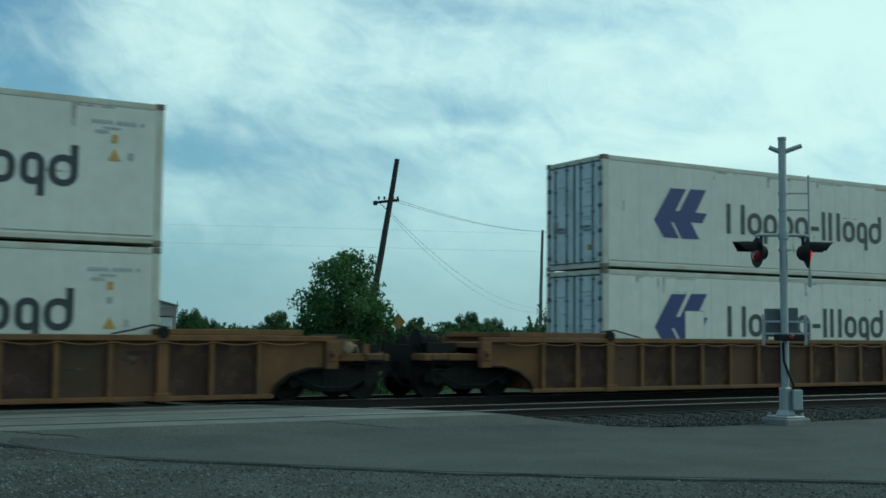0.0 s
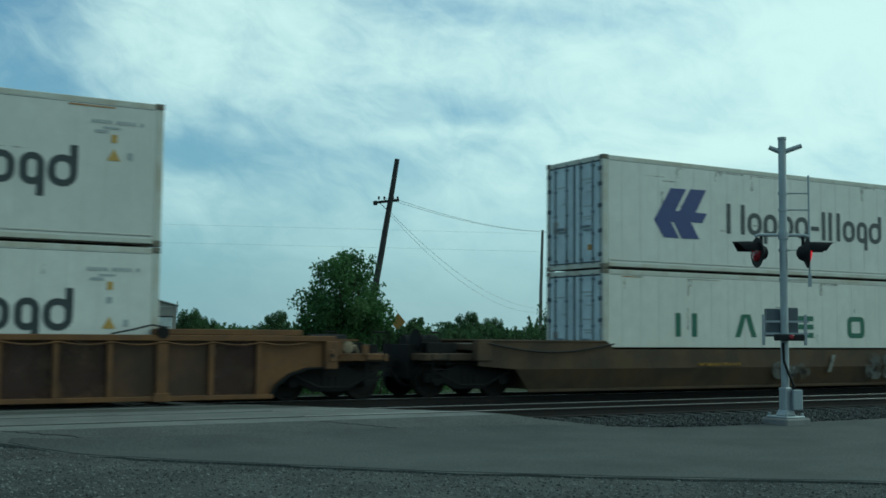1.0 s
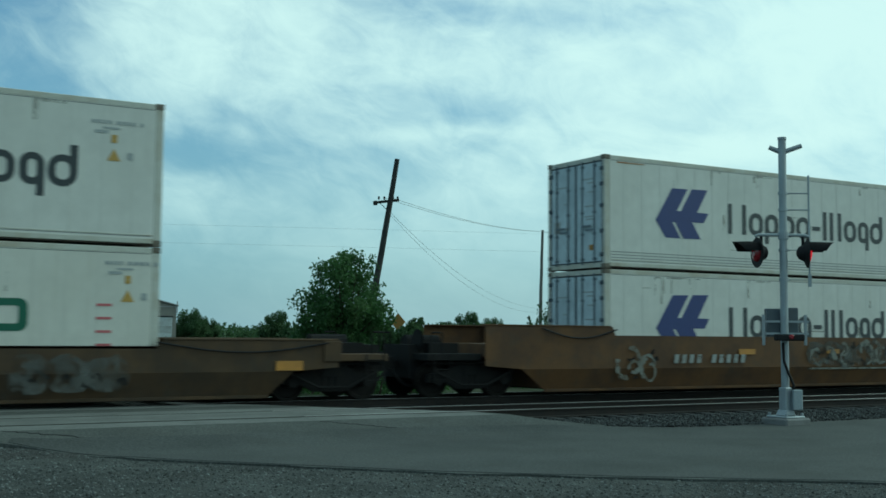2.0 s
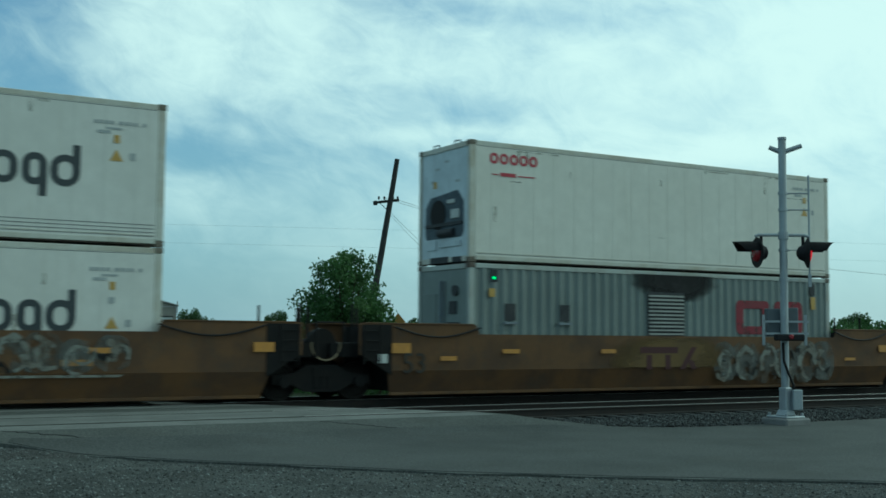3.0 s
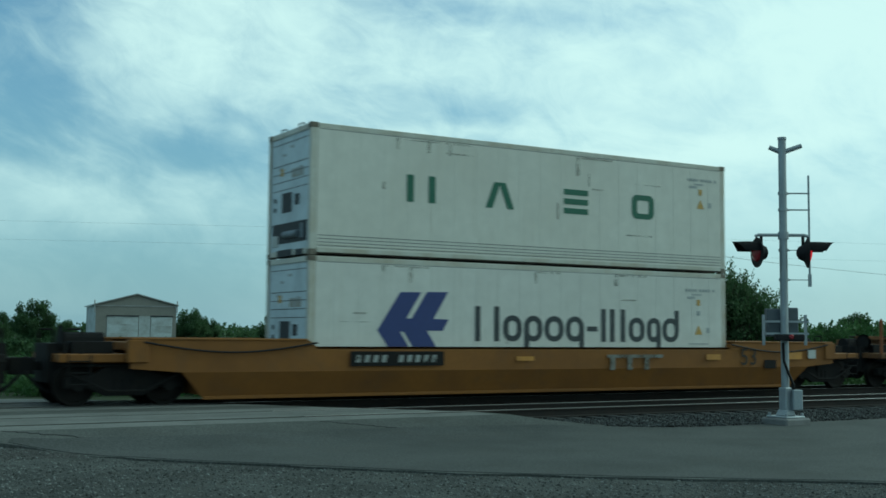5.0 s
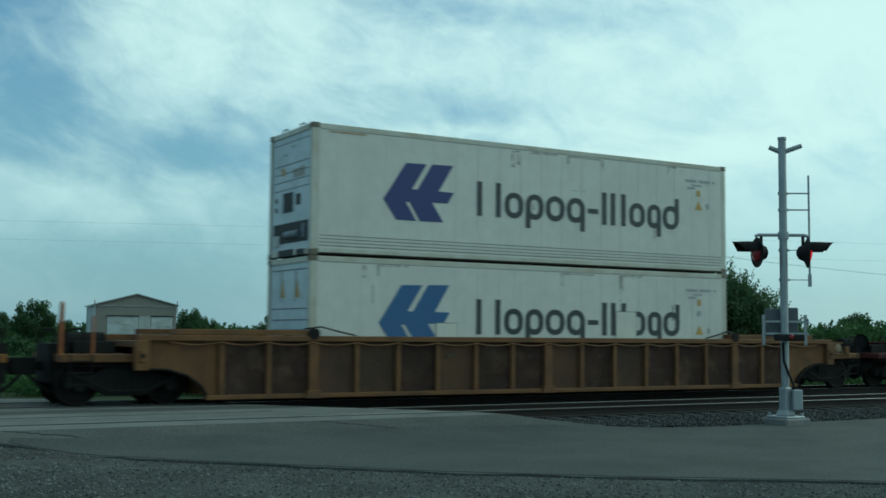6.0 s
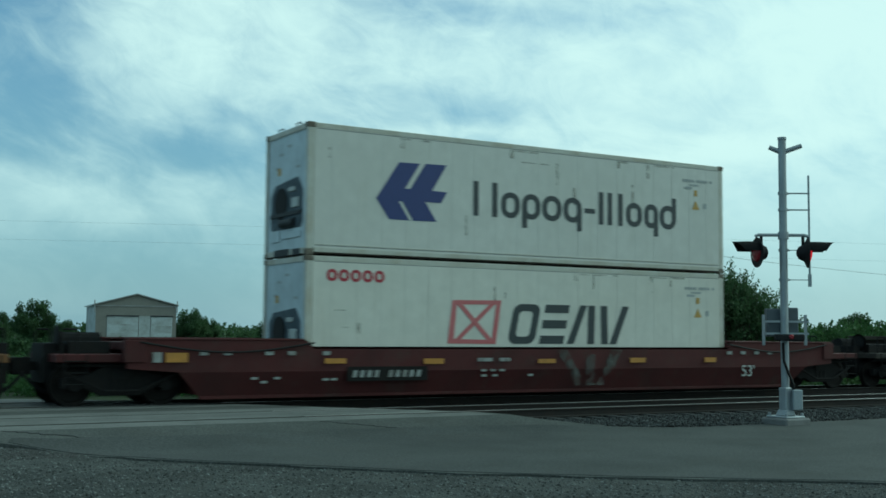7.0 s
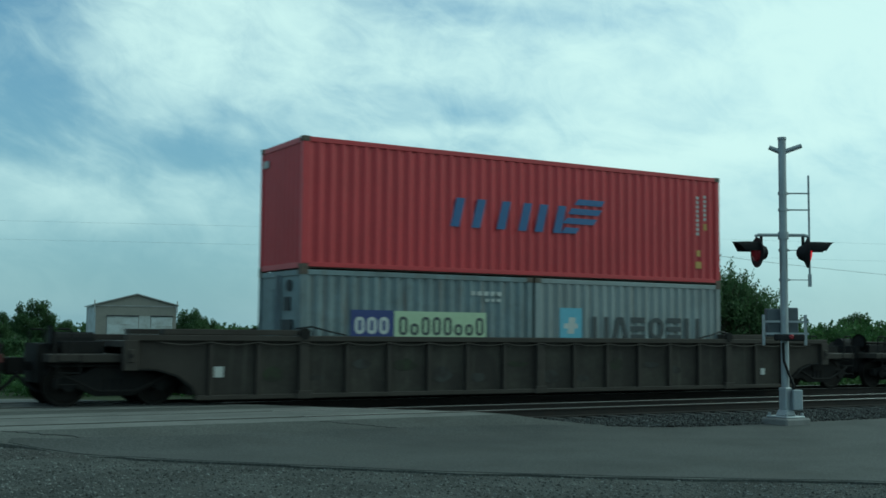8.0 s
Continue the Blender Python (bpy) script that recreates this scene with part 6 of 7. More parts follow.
lo = reefer("cream", "panel", "cream white container with a broad rust-brown run down its side")
rust_line(lo, 0.5, 1.0)
mark_part(lo, L40, "rust_run", lambda bm: bar(bm, 5.97, 6.75, 0.24, 2.74), M["rust"], "broad rust-brown run")
small_marks(lo, L40, HC, 11.0, 2.45, drop=0.5)
load(lo, slot(START["g"]), LOW_Z)

# h: yellow smooth car
ch = put_car(smooth_car(M["yellow"], "yellow-orange smooth-sided well car with a black number panel"), START["h"])
number_bars(ch, 1.0, 0.84, 0, 2.1, 0.16, True)
car_mark(ch, "graffiti", lambda bm: [blk(bm, 8.0 + 0.55 * i, 8.15 + 0.55 * i, 0.62, 0.98) for i in range(3)] + [blk(bm, 7.9, 9.7, 0.92, 1.0)], M["graffiti"], "white sprayed strokes", y=-1.52)
car_mark(ch, "white_patch", lambda bm: bar(bm, 13.3, 13.75, 0.62, 0.85), M["under"], "dark notice plate")
up = reefer("cream", "unit", "cream white container with four dark green shapes, stacked above")
grooves(up)
with_four_blocks(up, 1.30)
small_marks(up, L40, HC, 11.3, 2.45)
load(up, slot(START["h"]), UP_Z)
lo = reefer("white", "unit", "white refrigerated container with a navy double arrow, in the well")
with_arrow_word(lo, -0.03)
load(lo, slot(START["h"]), LOW_Z)

# k: maroon smooth car
ck = put_car(smooth_car(M["maroon"], "maroon smooth-sided well car with small white markings"), START["k"])
number_bars(ck, 1.0, 0.52, 0, 1.75, 0.15, True)
car_mark(ck, "small_print", lambda bm: [bar(bm, u, u + 0.17, 1.0, 1.08) for u in (-2.4, -1.9, -1.0, -0.5, 0.3, 12.0, 12.5, 13.0, 13.5)] + [bar(bm, 4.2, 4.6, 0.85, 0.93), bar(bm, 4.8, 5.1, 0.85, 0.93), bar(bm, -3.35, -3.18, 0.86, 1.06)], M["number_paint"], "small white print")
car_mark(ck, "graffiti", lambda bm: [blk(bm, 7.0, 7.3, 0.26, 1.12, -0.55), blk(bm, 7.32, 7.6, 0.26, 1.0, 0.0), blk(bm, 7.62, 7.95, 0.26, 1.12, 0.5)], M["graffiti_grey"], "grey-white sprayed strokes")
car_mark(ck, "small_print", lambda bm: [bar(bm, u, u + 0.14, z, z + 0.05) for u, z in ((4.3, 0.62), (4.55, 0.62), (4.8, 0.62), (4.3, 0.5), (4.6, 0.5), (5.6, 0.5), (-1.3, 0.5), (-1.1, 0.42), (-0.8, 0.5), (0.3, 0.46), (0.5, 0.46))], M["number_paint"], "small white print")
amber_patches(ck, [(-3.1, -2.65, 0.86, 1.05), (0.35, 0.85, 0.82, 0.93), (2.77, 3.29, 0.8, 0.92), (5.9, 6.4, 0.8, 0.9), (8.7, 9.2, 0.8, 0.92), (11.2, 11.6, 0.8, 0.92)])
font_curve = bpy.data.curves.new("size_number", 'FONT')
font_curve.body = "53'"
font_curve.size = 0.42
font_curve.extrude = 0.002
font_curve.materials.append(M["white_mark"])
dark_curve = font_curve.copy()
dark_curve.body = "53"
dark_curve.size = 0.64
dark_curve.materials.clear()
dark_curve.materials.append(M["brown"])
amber_patches(ch, [(14.2, 14.75, 0.86, 1.06), (11.2, 11.7, 0.86, 1.0), (5.2, 5.7, 0.86, 0.96)])
car_mark(ch, "white_patch", lambda bm: bar(bm, 15.0, 15.3, 0.88, 1.12), M["white_mark"])
for c_, u_, z_, curve_ in ((ck, 12.5, 0.42, font_curve), (ch, 12.4, 0.72, dark_curve), (cc, -1.92, 0.60, dark_curve), (cb, -1.92, 0.60, dark_curve)):
    o = new("size_number", curve_)
    o.parent = c_
    o.matrix_basis = pose(u_ - 6.096, -1.522, z_, 90, 0, 0)
    tagged(o, "painted length number")
up = reefer("white", "unit_round", "white refrigerated container with a navy double arrow, stacked on another")
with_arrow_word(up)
load(up, slot(START["k"]), UP_Z)
lo = reefer("cream", "unit_round", "cream white container with a red crossed flag and dark slanted shapes")
mark_part(lo, L40, "word_mark", lambda bm: small_red(bm, 0.49, 2.34, 1.0), M["crimson"], "row of five small crimson shapes")


def flag(bm):
    ring_xz(bm, [(3.55, 1.0), (4.87, 0.99), (5.03, 2.02), (3.68, 2.0)], [(3.72, 1.10), (4.76, 1.09), (4.88, 1.92), (3.80, 1.9)], -0.002, 0.004)
    blk(bm, 3.70, 3.86, 1.05, 1.95, 1.02)
    slab_xz(bm, [(3.76, 1.95), (3.92, 1.95), (4.82, 1.05), (4.66, 1.05)], -0.0025, 0.004)


mark_part(lo, L40, "flag_mark", flag, M["pink"], "faded red crossed flag shape")


def slanted(bm):
    z0, z1 = 1.0, 1.95
    for dz in (0.0, 0.375, 0.75):
        blk(bm, 6.12 + 0.22 * dz, 6.84 + 0.22 * dz, z0 + dz, z0 + dz + 0.2, 0.04)
    for i, u in enumerate((5.2,)):
        o_ = [(a + 0.22 * (b - z0), b) for a, b in octagon(u, u + 0.78, z0, z1, 0.2)]
        i_ = [(a + 0.22 * (b - z0), b) for a, b in octagon(u + 0.19, u + 0.59, z0 + 0.17, z1 - 0.17, 0.1)]
        ring_xz(bm, o_, i_, -0.002, 0.004)
    blk(bm, 6.95, 7.16, z0, z1, 0.42)
    blk(bm, 7.58, 7.79, z0, z1, 0.04)
    blk(bm, 8.02, 8.23, z0, z1, -0.02)
    blk(bm, 8.28, 8.49, z0, z1, 0.42)


mark_part(lo, L40, "word_mark", slanted, M["charcoal"], "four slanted dark shapes")
small_marks(lo, L40, HC, 11.25, 2.47)
load(lo, slot(START["k"]), LOW_Z)

# l: red box over two short grey ones
red = container(L40, HC, M["red_box"], M["red_box"], "press", "pressed", "bright red corrugated container with faded blue shapes", "containers on the train")


def blue_shapes(bm):
    z0, z1 = 1.12, 1.80
    for u in (3.72, 4.30, 5.0, 5.62, 6.1, 6.65):
        blk(bm, u, u + 0.24, z0, z1, 0.17)
    for k, (a, b) in enumerate(((7.3, 8.15), (7.1, 8.05), (6.95, 7.9), (6.9, 7.35))):
        blk(bm, a, b, 1.85 - 0.24 * k, 2.0 - 0.24 * k, 0.12)


mark_part(red, L40, "word_mark", blue_shapes, M["blue_mark"], "faded blue slanted shapes")
mark_part(red, L40, "small_print", lambda bm: [bar(bm, 11.34, 11.42, 1.3 + 0.12 * i, 1.38 + 0.12 * i) for i in range(9)] + [bar(bm, 11.6, 11.68, 1.7 + 0.12 * i, 1.78 + 0.12 * i) for i in range(6)], M["white_mark"])
mark_part(red, L40, "sticker", lambda bm: [bar(bm, 11.3, 11.5, 0.42, 0.6), bar(bm, 11.34, 11.46, 0.74, 0.9), bar(bm, 11.6, 11.7, 1.45, 1.62)], M["sticker"])
bm = bmesh.new()
box(bm, -L40 / 2 - 0.006, -L40 / 2 + 0.01, 0.75, 1.05, 2.42, 2.58)
part("plate", bm, M["white_mark"], red, "small white plate")
load(red, slot(START["l"]), LOW_Z + STD - 0.002)
L20 = 6.058
one = container(L20, STD, M["slate_box"], M["slate_box"], "gear", "pressed", "blue-grey corrugated short container with navy and pale green panels", "containers on the train")
mark_part(one, L20, "name_panel", lambda bm: bar(bm, 1.2, 2.27, 1.0, 1.73), M["navy"], "navy blue panel")
mark_part(one, L20, "name_panel", lambda bm: bar(bm, 2.28, 4.72, 1.0, 1.72), M["pale_green"], "pale green panel")
mark_part(one, L20, "word_mark", lambda bm: [ring_block(bm, 1.3 + 0.3 * i, 1.54 + 0.3 * i, 1.2, 1.58, 0.08) for i in range(3)], M["white_mark"], "", 0.010)
mark_part(one, L20, "word_mark", lambda bm: [ring_block(bm, 2.4 + 0.29 * i, 2.62 + 0.29 * i, 1.18, 1.45 + 0.15 * (i in (0, 2, 3, 4, 7)), 0.07) for i in range(8)], M["charcoal"], "", 0.010)
mark_part(one, L20, "small_print", lambda bm: [bar(bm, 4.3 + 0.18 * i, 4.42 + 0.18 * i, 2.12, 2.22) for i in range(5)] + [bar(bm, 4.7 + 0.16 * i, 4.8 + 0.16 * i, 1.98, 2.05) for i in range(3)], M["white_mark"])
load(one, START["l"] + L20 / 2, LOW_Z)
two = container(L20, STD, M["pale_box"], M["pale_box"], "press", "pressed", "pale grey corrugated short container with a light blue square", "containers on the train")
mark_part(two, L20, "square_mark", lambda bm: bar(bm, 0.72, 1.4, 1.15, 1.88), M["pale_blue"], "light blue square")
mark_part(two, L20, "star_mark", lambda bm: [blk(bm, 0.95, 1.15, 1.25, 1.65, 0.05), blk(bm, 0.85, 1.27, 1.38, 1.5)], M["white_mark"], "", 0.010)


def dark_row(bm):
    for i in range(6):
        u = 1.73 + i * 0.61
        if i in (0, 5):
            blk(bm, u, u + 0.13, 1.12, 1.68)
            blk(bm, u + 0.37, u + 0.50, 1.12, 1.68)
        elif i == 1:
            blk(bm, u, u + 0.14, 1.12, 1.68, 0.17)
            blk(bm, u + 0.40, u + 0.54, 1.12, 1.68, -0.17)
        elif i in (2, 4):
            for dz in (0.0, 0.21, 0.43):
                blk(bm, u, u + 0.47, 1.12 + dz, 1.25 + dz)
        else:
            ring_block(bm, u, u + 0.49, 1.12, 1.68, 0.12)


mark_part(two, L20, "word_mark", dark_row, M["charcoal"], "row of dark plain shapes")
load(two, START["l"] + L40 - L20 / 2, LOW_Z)


# ---------------------------------------------------------------- crossing signal
def crossing_signal(x, y):
    """Railway crossing mast with two pairs of hooded flashers; faces -x and +x."""
    s = root("crossing_signal", "galvanised crossing signal mast with black hooded red flashers", "railway signal")
    zb = -0.262
    bm = bmesh.new()
    box(bm, -0.33, 0.33, -0.33, 0.33, -0.12, 0.13)
    part("footing", bm, M["concrete"], s, "concrete footing", bevel=0.03)
    bm = bmesh.new()
    box(bm, -0.26, 0.26, -0.26, 0.26, 0.13, 0.165)
    slab_xz(bm, [(-0.16, 0.165), (0.16, 0.165), (0.09, 0.28), (-0.09, 0.28)], -0.12, 0.12)
    box(bm, -0.09, 0.09, -0.09, 0.09, 0.165, 0.70)
    part("base_casting", bm, M["galv"], s, bevel=0.02)
    for a, b in ((-0.21, -0.21), (0.21, -0.21), (0.21, 0.21), (-0.21, 0.21)):
        bm = bmesh.new()
        lathe(bm, (a, b, 0.19), "z", [(-0.02, 0.03), (0.03, 0.03)], 6)
        part("bolt", bm, M["galv"], s)
    bm = bmesh.new()
    tube(bm, [(0, 0, 0.6), (0, 0, 5.46)], 0.075, 16)
    lathe(bm, (0, 0, 5.46), "z", [(0, 0.085), (0.05, 0.085)], 16)
    part("mast", bm, M["galv"], s, smooth=False)
    # axes in the picture's sense: r to the right along the road side, f towards the viewer
    r = Vector((0.862, -0.507, 0))
    f = Vector((-0.507, -0.862, 0))
    P = lambda a, b, z: tuple(r * a + f * b + Vector((0, 0, z)))
    bm = bmesh.new()
    tube(bm, [P(0.02, 0, 5.22), P(0.36, 0.05, 5.34)], [0.05, 0.045], 10)
    tube(bm, [P(-0.02, 0, 5.22), P(-0.24, -0.05, 5.32)], [0.05, 0.045], 10)
    part("bell_arm", bm, M["galv"], s, "short flared arms under the mast top")
    bm = bmesh.new()
    tube(bm, [P(-0.54, 0, 3.58), P(-0.48, 0, 3.61), P(0.40, 0, 3.61), P(0.50, 0, 3.58)], 0.032, 8)
    lathe(bm, (0, 0, 3.6), "z", [(-0.07, 0.1), (0.07, 0.1)], 14)
    part("crossarm", bm, M["galv"], s)
    # rod carrying the narrow sign seen edge-on
    bm = bmesh.new()
    tube(bm, [P(0.50, 0.0, 2.70), P(0.50, 0.0, 4.77)], 0.020, 8)
    for z, r_ in ((4.10, 0.016), (4.42, 0.016), (3.32, 0.009), (2.75, 0.009)):
        tube(bm, [P(0.0, 0, z), P(0.52, 0, z)], r_, 6)
    part("sign_rod", bm, M["galv"], s, "thin rod with edge-on sign brackets")
    for z in (2.75, 3.32, 4.1, 4.42):
        bm = bmesh.new()
        lathe(bm, (0, 0, z), "z", [(-0.025, 0.092), (0.025, 0.092)], 14)
        box(bm, -0.02, 0.16, -0.02, 0.02, z - 0.015, z + 0.015)
        part("clamp", bm, M["galv"], s)
    # small weight at the foot of the rod
    bm = bmesh.new()
    slab_xz(bm, [(-0.02, 2.62), (0.02, 2.62), (0.02, 2.86), (-0.02, 2.86)], -0.03, 0.03)
    pl = part("number_plate", bm, M["galv"], s, "narrow grey weight on the rod")
    pl.matrix_basis = Matrix.Translation(r * 0.50) @ pose(0, 0, 0, 0, 0, 55)

    def flasher_parts(a, way, lit):
        yaw = math.degrees(math.atan2((r * way + f * 0.15).y, (r * way + f * 0.15).x))
        m = Matrix.Translation(r * a + Vector((0, 0, 3.27))) @ pose(0, 0, 0, 0, 0, yaw)
        bm = bmesh.new()
        lathe(bm, (0, 0, 0), "x", [(-0.20, 0.05), (-0.16, 0.12), (-0.06, 0.17), (0.0, 0.29), (0.012, 0.29), (0.012, 0.16)], 24)
        tube(bm, [(-0.08, 0, 0.12), (-0.08, 0, 0.34)], 0.03, 8)
        body = part("flasher", bm, M["signal_black"], s, "black round backboard of a flasher", at=m)
        bm = bmesh.new()
        rows_ = []
        for d, rad in ((0.012, 0.215), (0.20, 0.215), (0.52, 0.20)):
            row = []
            for k in range(15):
                ang = math.pi * (0.04 + 0.92 * k / 14)
                dd = d if d < 0.4 else d - 0.20 * abs(k - 7) / 7
                row.append(bm.verts.new((dd, rad * math.cos(ang), rad * math.sin(ang))))
            rows_.append(row)
        for p, q_ in zip(rows_, rows_[1:]):
            for k in range(14):
                bm.faces.new((p[k], p[k + 1], q_[k + 1], q_[k]))
        bmesh.ops.solidify(bm, geom=list(bm.faces), thickness=0.006)
        part("hood", bm, M["signal_black"], body)
        bm = bmesh.new()
        lathe(bm, (0.012, 0, 0), "x", [(0, 0.18), (0.04, 0.16), (0.07, 0.08)], 20)
        part("lens", bm, M["lens_lit"] if lit else M["lens_dim"], body, "round red lens")

    flasher_parts(-0.50, -1, False)
    flasher_parts(0.46, 1, True)
    # rear pair, seen from the back at the lower box: case, bracket and cable
    bm = bmesh.new()
    Q = Matrix.Translation((0, 0, 0)) @ pose(0, 0, 0, 0, 0, -30.5)
    box(bm, -0.30, -0.02, 0.10, 0.30, 1.66, 2.20)
    box(bm, 0.02, 0.30, 0.10, 0.30, 1.70, 2.22)
    part("control_box", bm, M["box_grey"], s, "grey metal control boxes clamped to the mast", bevel=0.012, at=Q)
    bm = bmesh.new()
    for z in (1.72, 1.95):
        box(bm, -0.42, 0.46, -0.02, 0.02, z - 0.02, z + 0.02)
    for x_ in (-0.40, 0.40):
        box(bm, x_ - 0.025, x_ + 0.025, -0.02, 0.02, 1.50, 2.08)
    part("bracket", bm, M["galv"], s, "welded frame of flat bars", at=Q)
    bm = bmesh.new()
    box(bm, -0.24, 0.30, -0.30, -0.10, 1.585, 1.71)
    part("dark_box", bm, M["signal_black"], s, "black junction box", bevel=0.02, at=Q)
    bm = bmesh.new()
    lathe(bm, (0.04, -0.305, 1.66), "y", [(-0.03, 0.03), (0.0, 0.05)], 12)
    part("lamp", bm, M["lens_dim"], s, "small red indicator", at=Q)
    bm = bmesh.new()
    tube(bm, [P(-0.06, 0.09, 1.55), P(-0.05, 0.1, 1.2), P(0.04, 0.11, 0.95), P(0.13, 0.1, 0.75), P(0.14, 0.08, 0.55)], 0.025, 8)
    part("conduit", bm, M["black"], s, "black flexible conduit winding down the mast")
    bm = bmesh.new()
    box(bm, 0.10, 0.28, -0.17, 0.0, 0.28, 0.66)
    part("junction_box", bm, M["galv"], s, bevel=0.015, at=Q)
    s.location = (x, y, zb)
    s.scale = (1.045,) * 3


crossing_signal(17.45, 16.17)


# ---------------------------------------------------------------- poles and wires
def out(bearing, dist):
    return dist * math.sin(radians(bearing)), dist * math.cos(radians(bearing))


def utility_pole(bearing, dist, height, lean, label, arm_z=None):
    x, y = out(bearing, dist)
    p = root("utility_pole", label, "utility pole")
    p.location = (x, y, -0.45)
    side = Vector((math.cos(AHEAD), -math.sin(AHEAD), 0))
    top = side * lean + Vector((0, 0, height))
    bm = bmesh.new()
    k = 9
    rr = random.Random(int(bearing * 10))
    tube(bm, [top * (i / k) + side * rr.uniform(-0.02, 0.02) for i in range(k + 1)], [(0.19 - 0.07 * i / k) * (1.0 if lean > 1 else 0.8) for i in range(k + 1)], 12)
    part("pole", bm, M["timber"] if lean > 1 else M["pole_grey"], p)
    if arm_z:
        c = top * (arm_z / height)
        bm = bmesh.new()
        a, b = c - side * 0.62 + Vector((0, 0, -0.06)), c + side * 0.45 + Vector((0, 0, 0.06))
        tube(bm, [a, b], 0.075, 6)
        part("crossarm", bm, M["timber"], p)
        for f_ in (-0.55, -0.28, 0.15, 0.38):
            bm = bmesh.new()
            q_ = c + side * f_
            lathe(bm, tuple(q_), "z", [(0.06, 0.02), (0.12, 0.05), (0.2, 0.055), (0.24, 0.03)], 10)
            part("insulator", bm, M["machine"], p)
        bm = bmesh.new()
        tube(bm, [c + side * -0.5 + Vector((0, 0, -0.1)), c + Vector((0, 0, -0.55))], 0.02, 6)
        lathe(bm, tuple(c - side * 0.72 + Vector((0, 0, -0.08))), "z", [(-0.12, 0.1), (0.06, 0.12), (0.1, 0.05)], 12)
        part("brace", bm, M["timber"], p)
    return Vector((x, y, -0.45)), top


b1, t1 = utility_pole(26.42, 56, 10.55, 1.65, "dark leaning timber utility pole with a short crossarm", 8.45)
b2, t2 = utility_pole(35.35, 85, 9.75, 0.2, "straight weathered timber utility pole in the field")


def wire(points, r, sag, label, n=24):
    bm = bmesh.new()
    pts = []
    for (a, b) in zip(points, points[1:]):
        a, b = Vector(a), Vector(b)
        for k in range(n):
            f_ = k / n
            pts.append(a.lerp(b, f_) - Vector((0, 0, sag * 4 * f_ * (1 - f_))))
    pts.append(Vector(points[-1]))
    tube(bm, pts, r, 5)
    tagged(part("wire", bm, M["wire"]), label, "cable", "overhead wires")


arm1 = b1 + t1 * (8.5 / 10.55)
top2 = b2 + t2 * 0.985
far_end = Vector((*out(54.0, 165), 9.3))
for k in (-0.25, 0.15):
    o_ = Vector((0.8 * k, -0.5 * k, 0.1))
    wire([arm1 + o_, top2 + o_ * 0.4, far_end + o_], 0.013, 0.35, "thin overhead wire strung between two poles")
wire([b1 + t1 * (8.0 / 10.55), b2 + Vector((0, 0, 3.9))], 0.009, 1.1, "slack service wire hanging between two poles")
wire([b1 + t1 * (7.9 / 10.55), b2 + Vector((0, 0, 3.6))], 0.008, 1.3, "slack service wire hanging between two poles")
# the distant line, on poles beyond the view at both sides
for b_, d_ in ((-14, 150), (72, 176), (54.0, 165)):
    utility_pole(b_, d_, 13.3 if b_ != 54.0 else 9.9, 0.01, "distant timber utility pole", 12.8 if b_ != 54.0 else 9.5)
wire([(*out(-14, 150), 12.53), (*out(72, 176), 10.65)], 0.007, -0.6, "distant power line wire", 60)
wire([(*out(-14, 150), 10.65), (*out(72, 176), 8.77)], 0.007, -0.6, "distant power line wire", 60)


# ---------------------------------------------------------------- trees and shrubs
def leaves(r, centres, radii, per, size, flat=1.0):
    """Many small leaf faces scattered in clumps; returns vertices and faces."""
    vs, fs, base = [], [], 0
    for c, rad in zip(centres, radii):
        k = max(int(per * (rad ** 2)), 6)
        d = r.normal(size=(k, 3))
        d /= np.linalg.norm(d, axis=1)[:, None]
        p = np.array(c) + d * (rad * r.random((k, 1)) ** 0.45) * (1, 1, flat)
        a = r.normal(size=(k, 3))
        a /= np.linalg.norm(a, axis=1)[:, None]
        b = np.cross(a, r.normal(size=(k, 3)))
        b /= np.linalg.norm(b, axis=1)[:, None]
        s = size * (0.6 + 0.8 * r.random((k, 1)))
        quad = np.stack([p - a * s, p + b * s * 0.45, p + a * s, p - b * s * 0.45], 1)
        vs.append(quad.reshape(-1, 3))
        fs.append(np.arange(4 * k).reshape(-1, 4) + base)
        base += 4 * k
    return np.concatenate(vs), np.concatenate(fs)


def leaf_mesh(name, v, f, material):
    me = bpy.data.meshes.new(name)
    me.from_pydata(v.tolist(), [], f.tolist())
    me.materials.append(material)
    return me


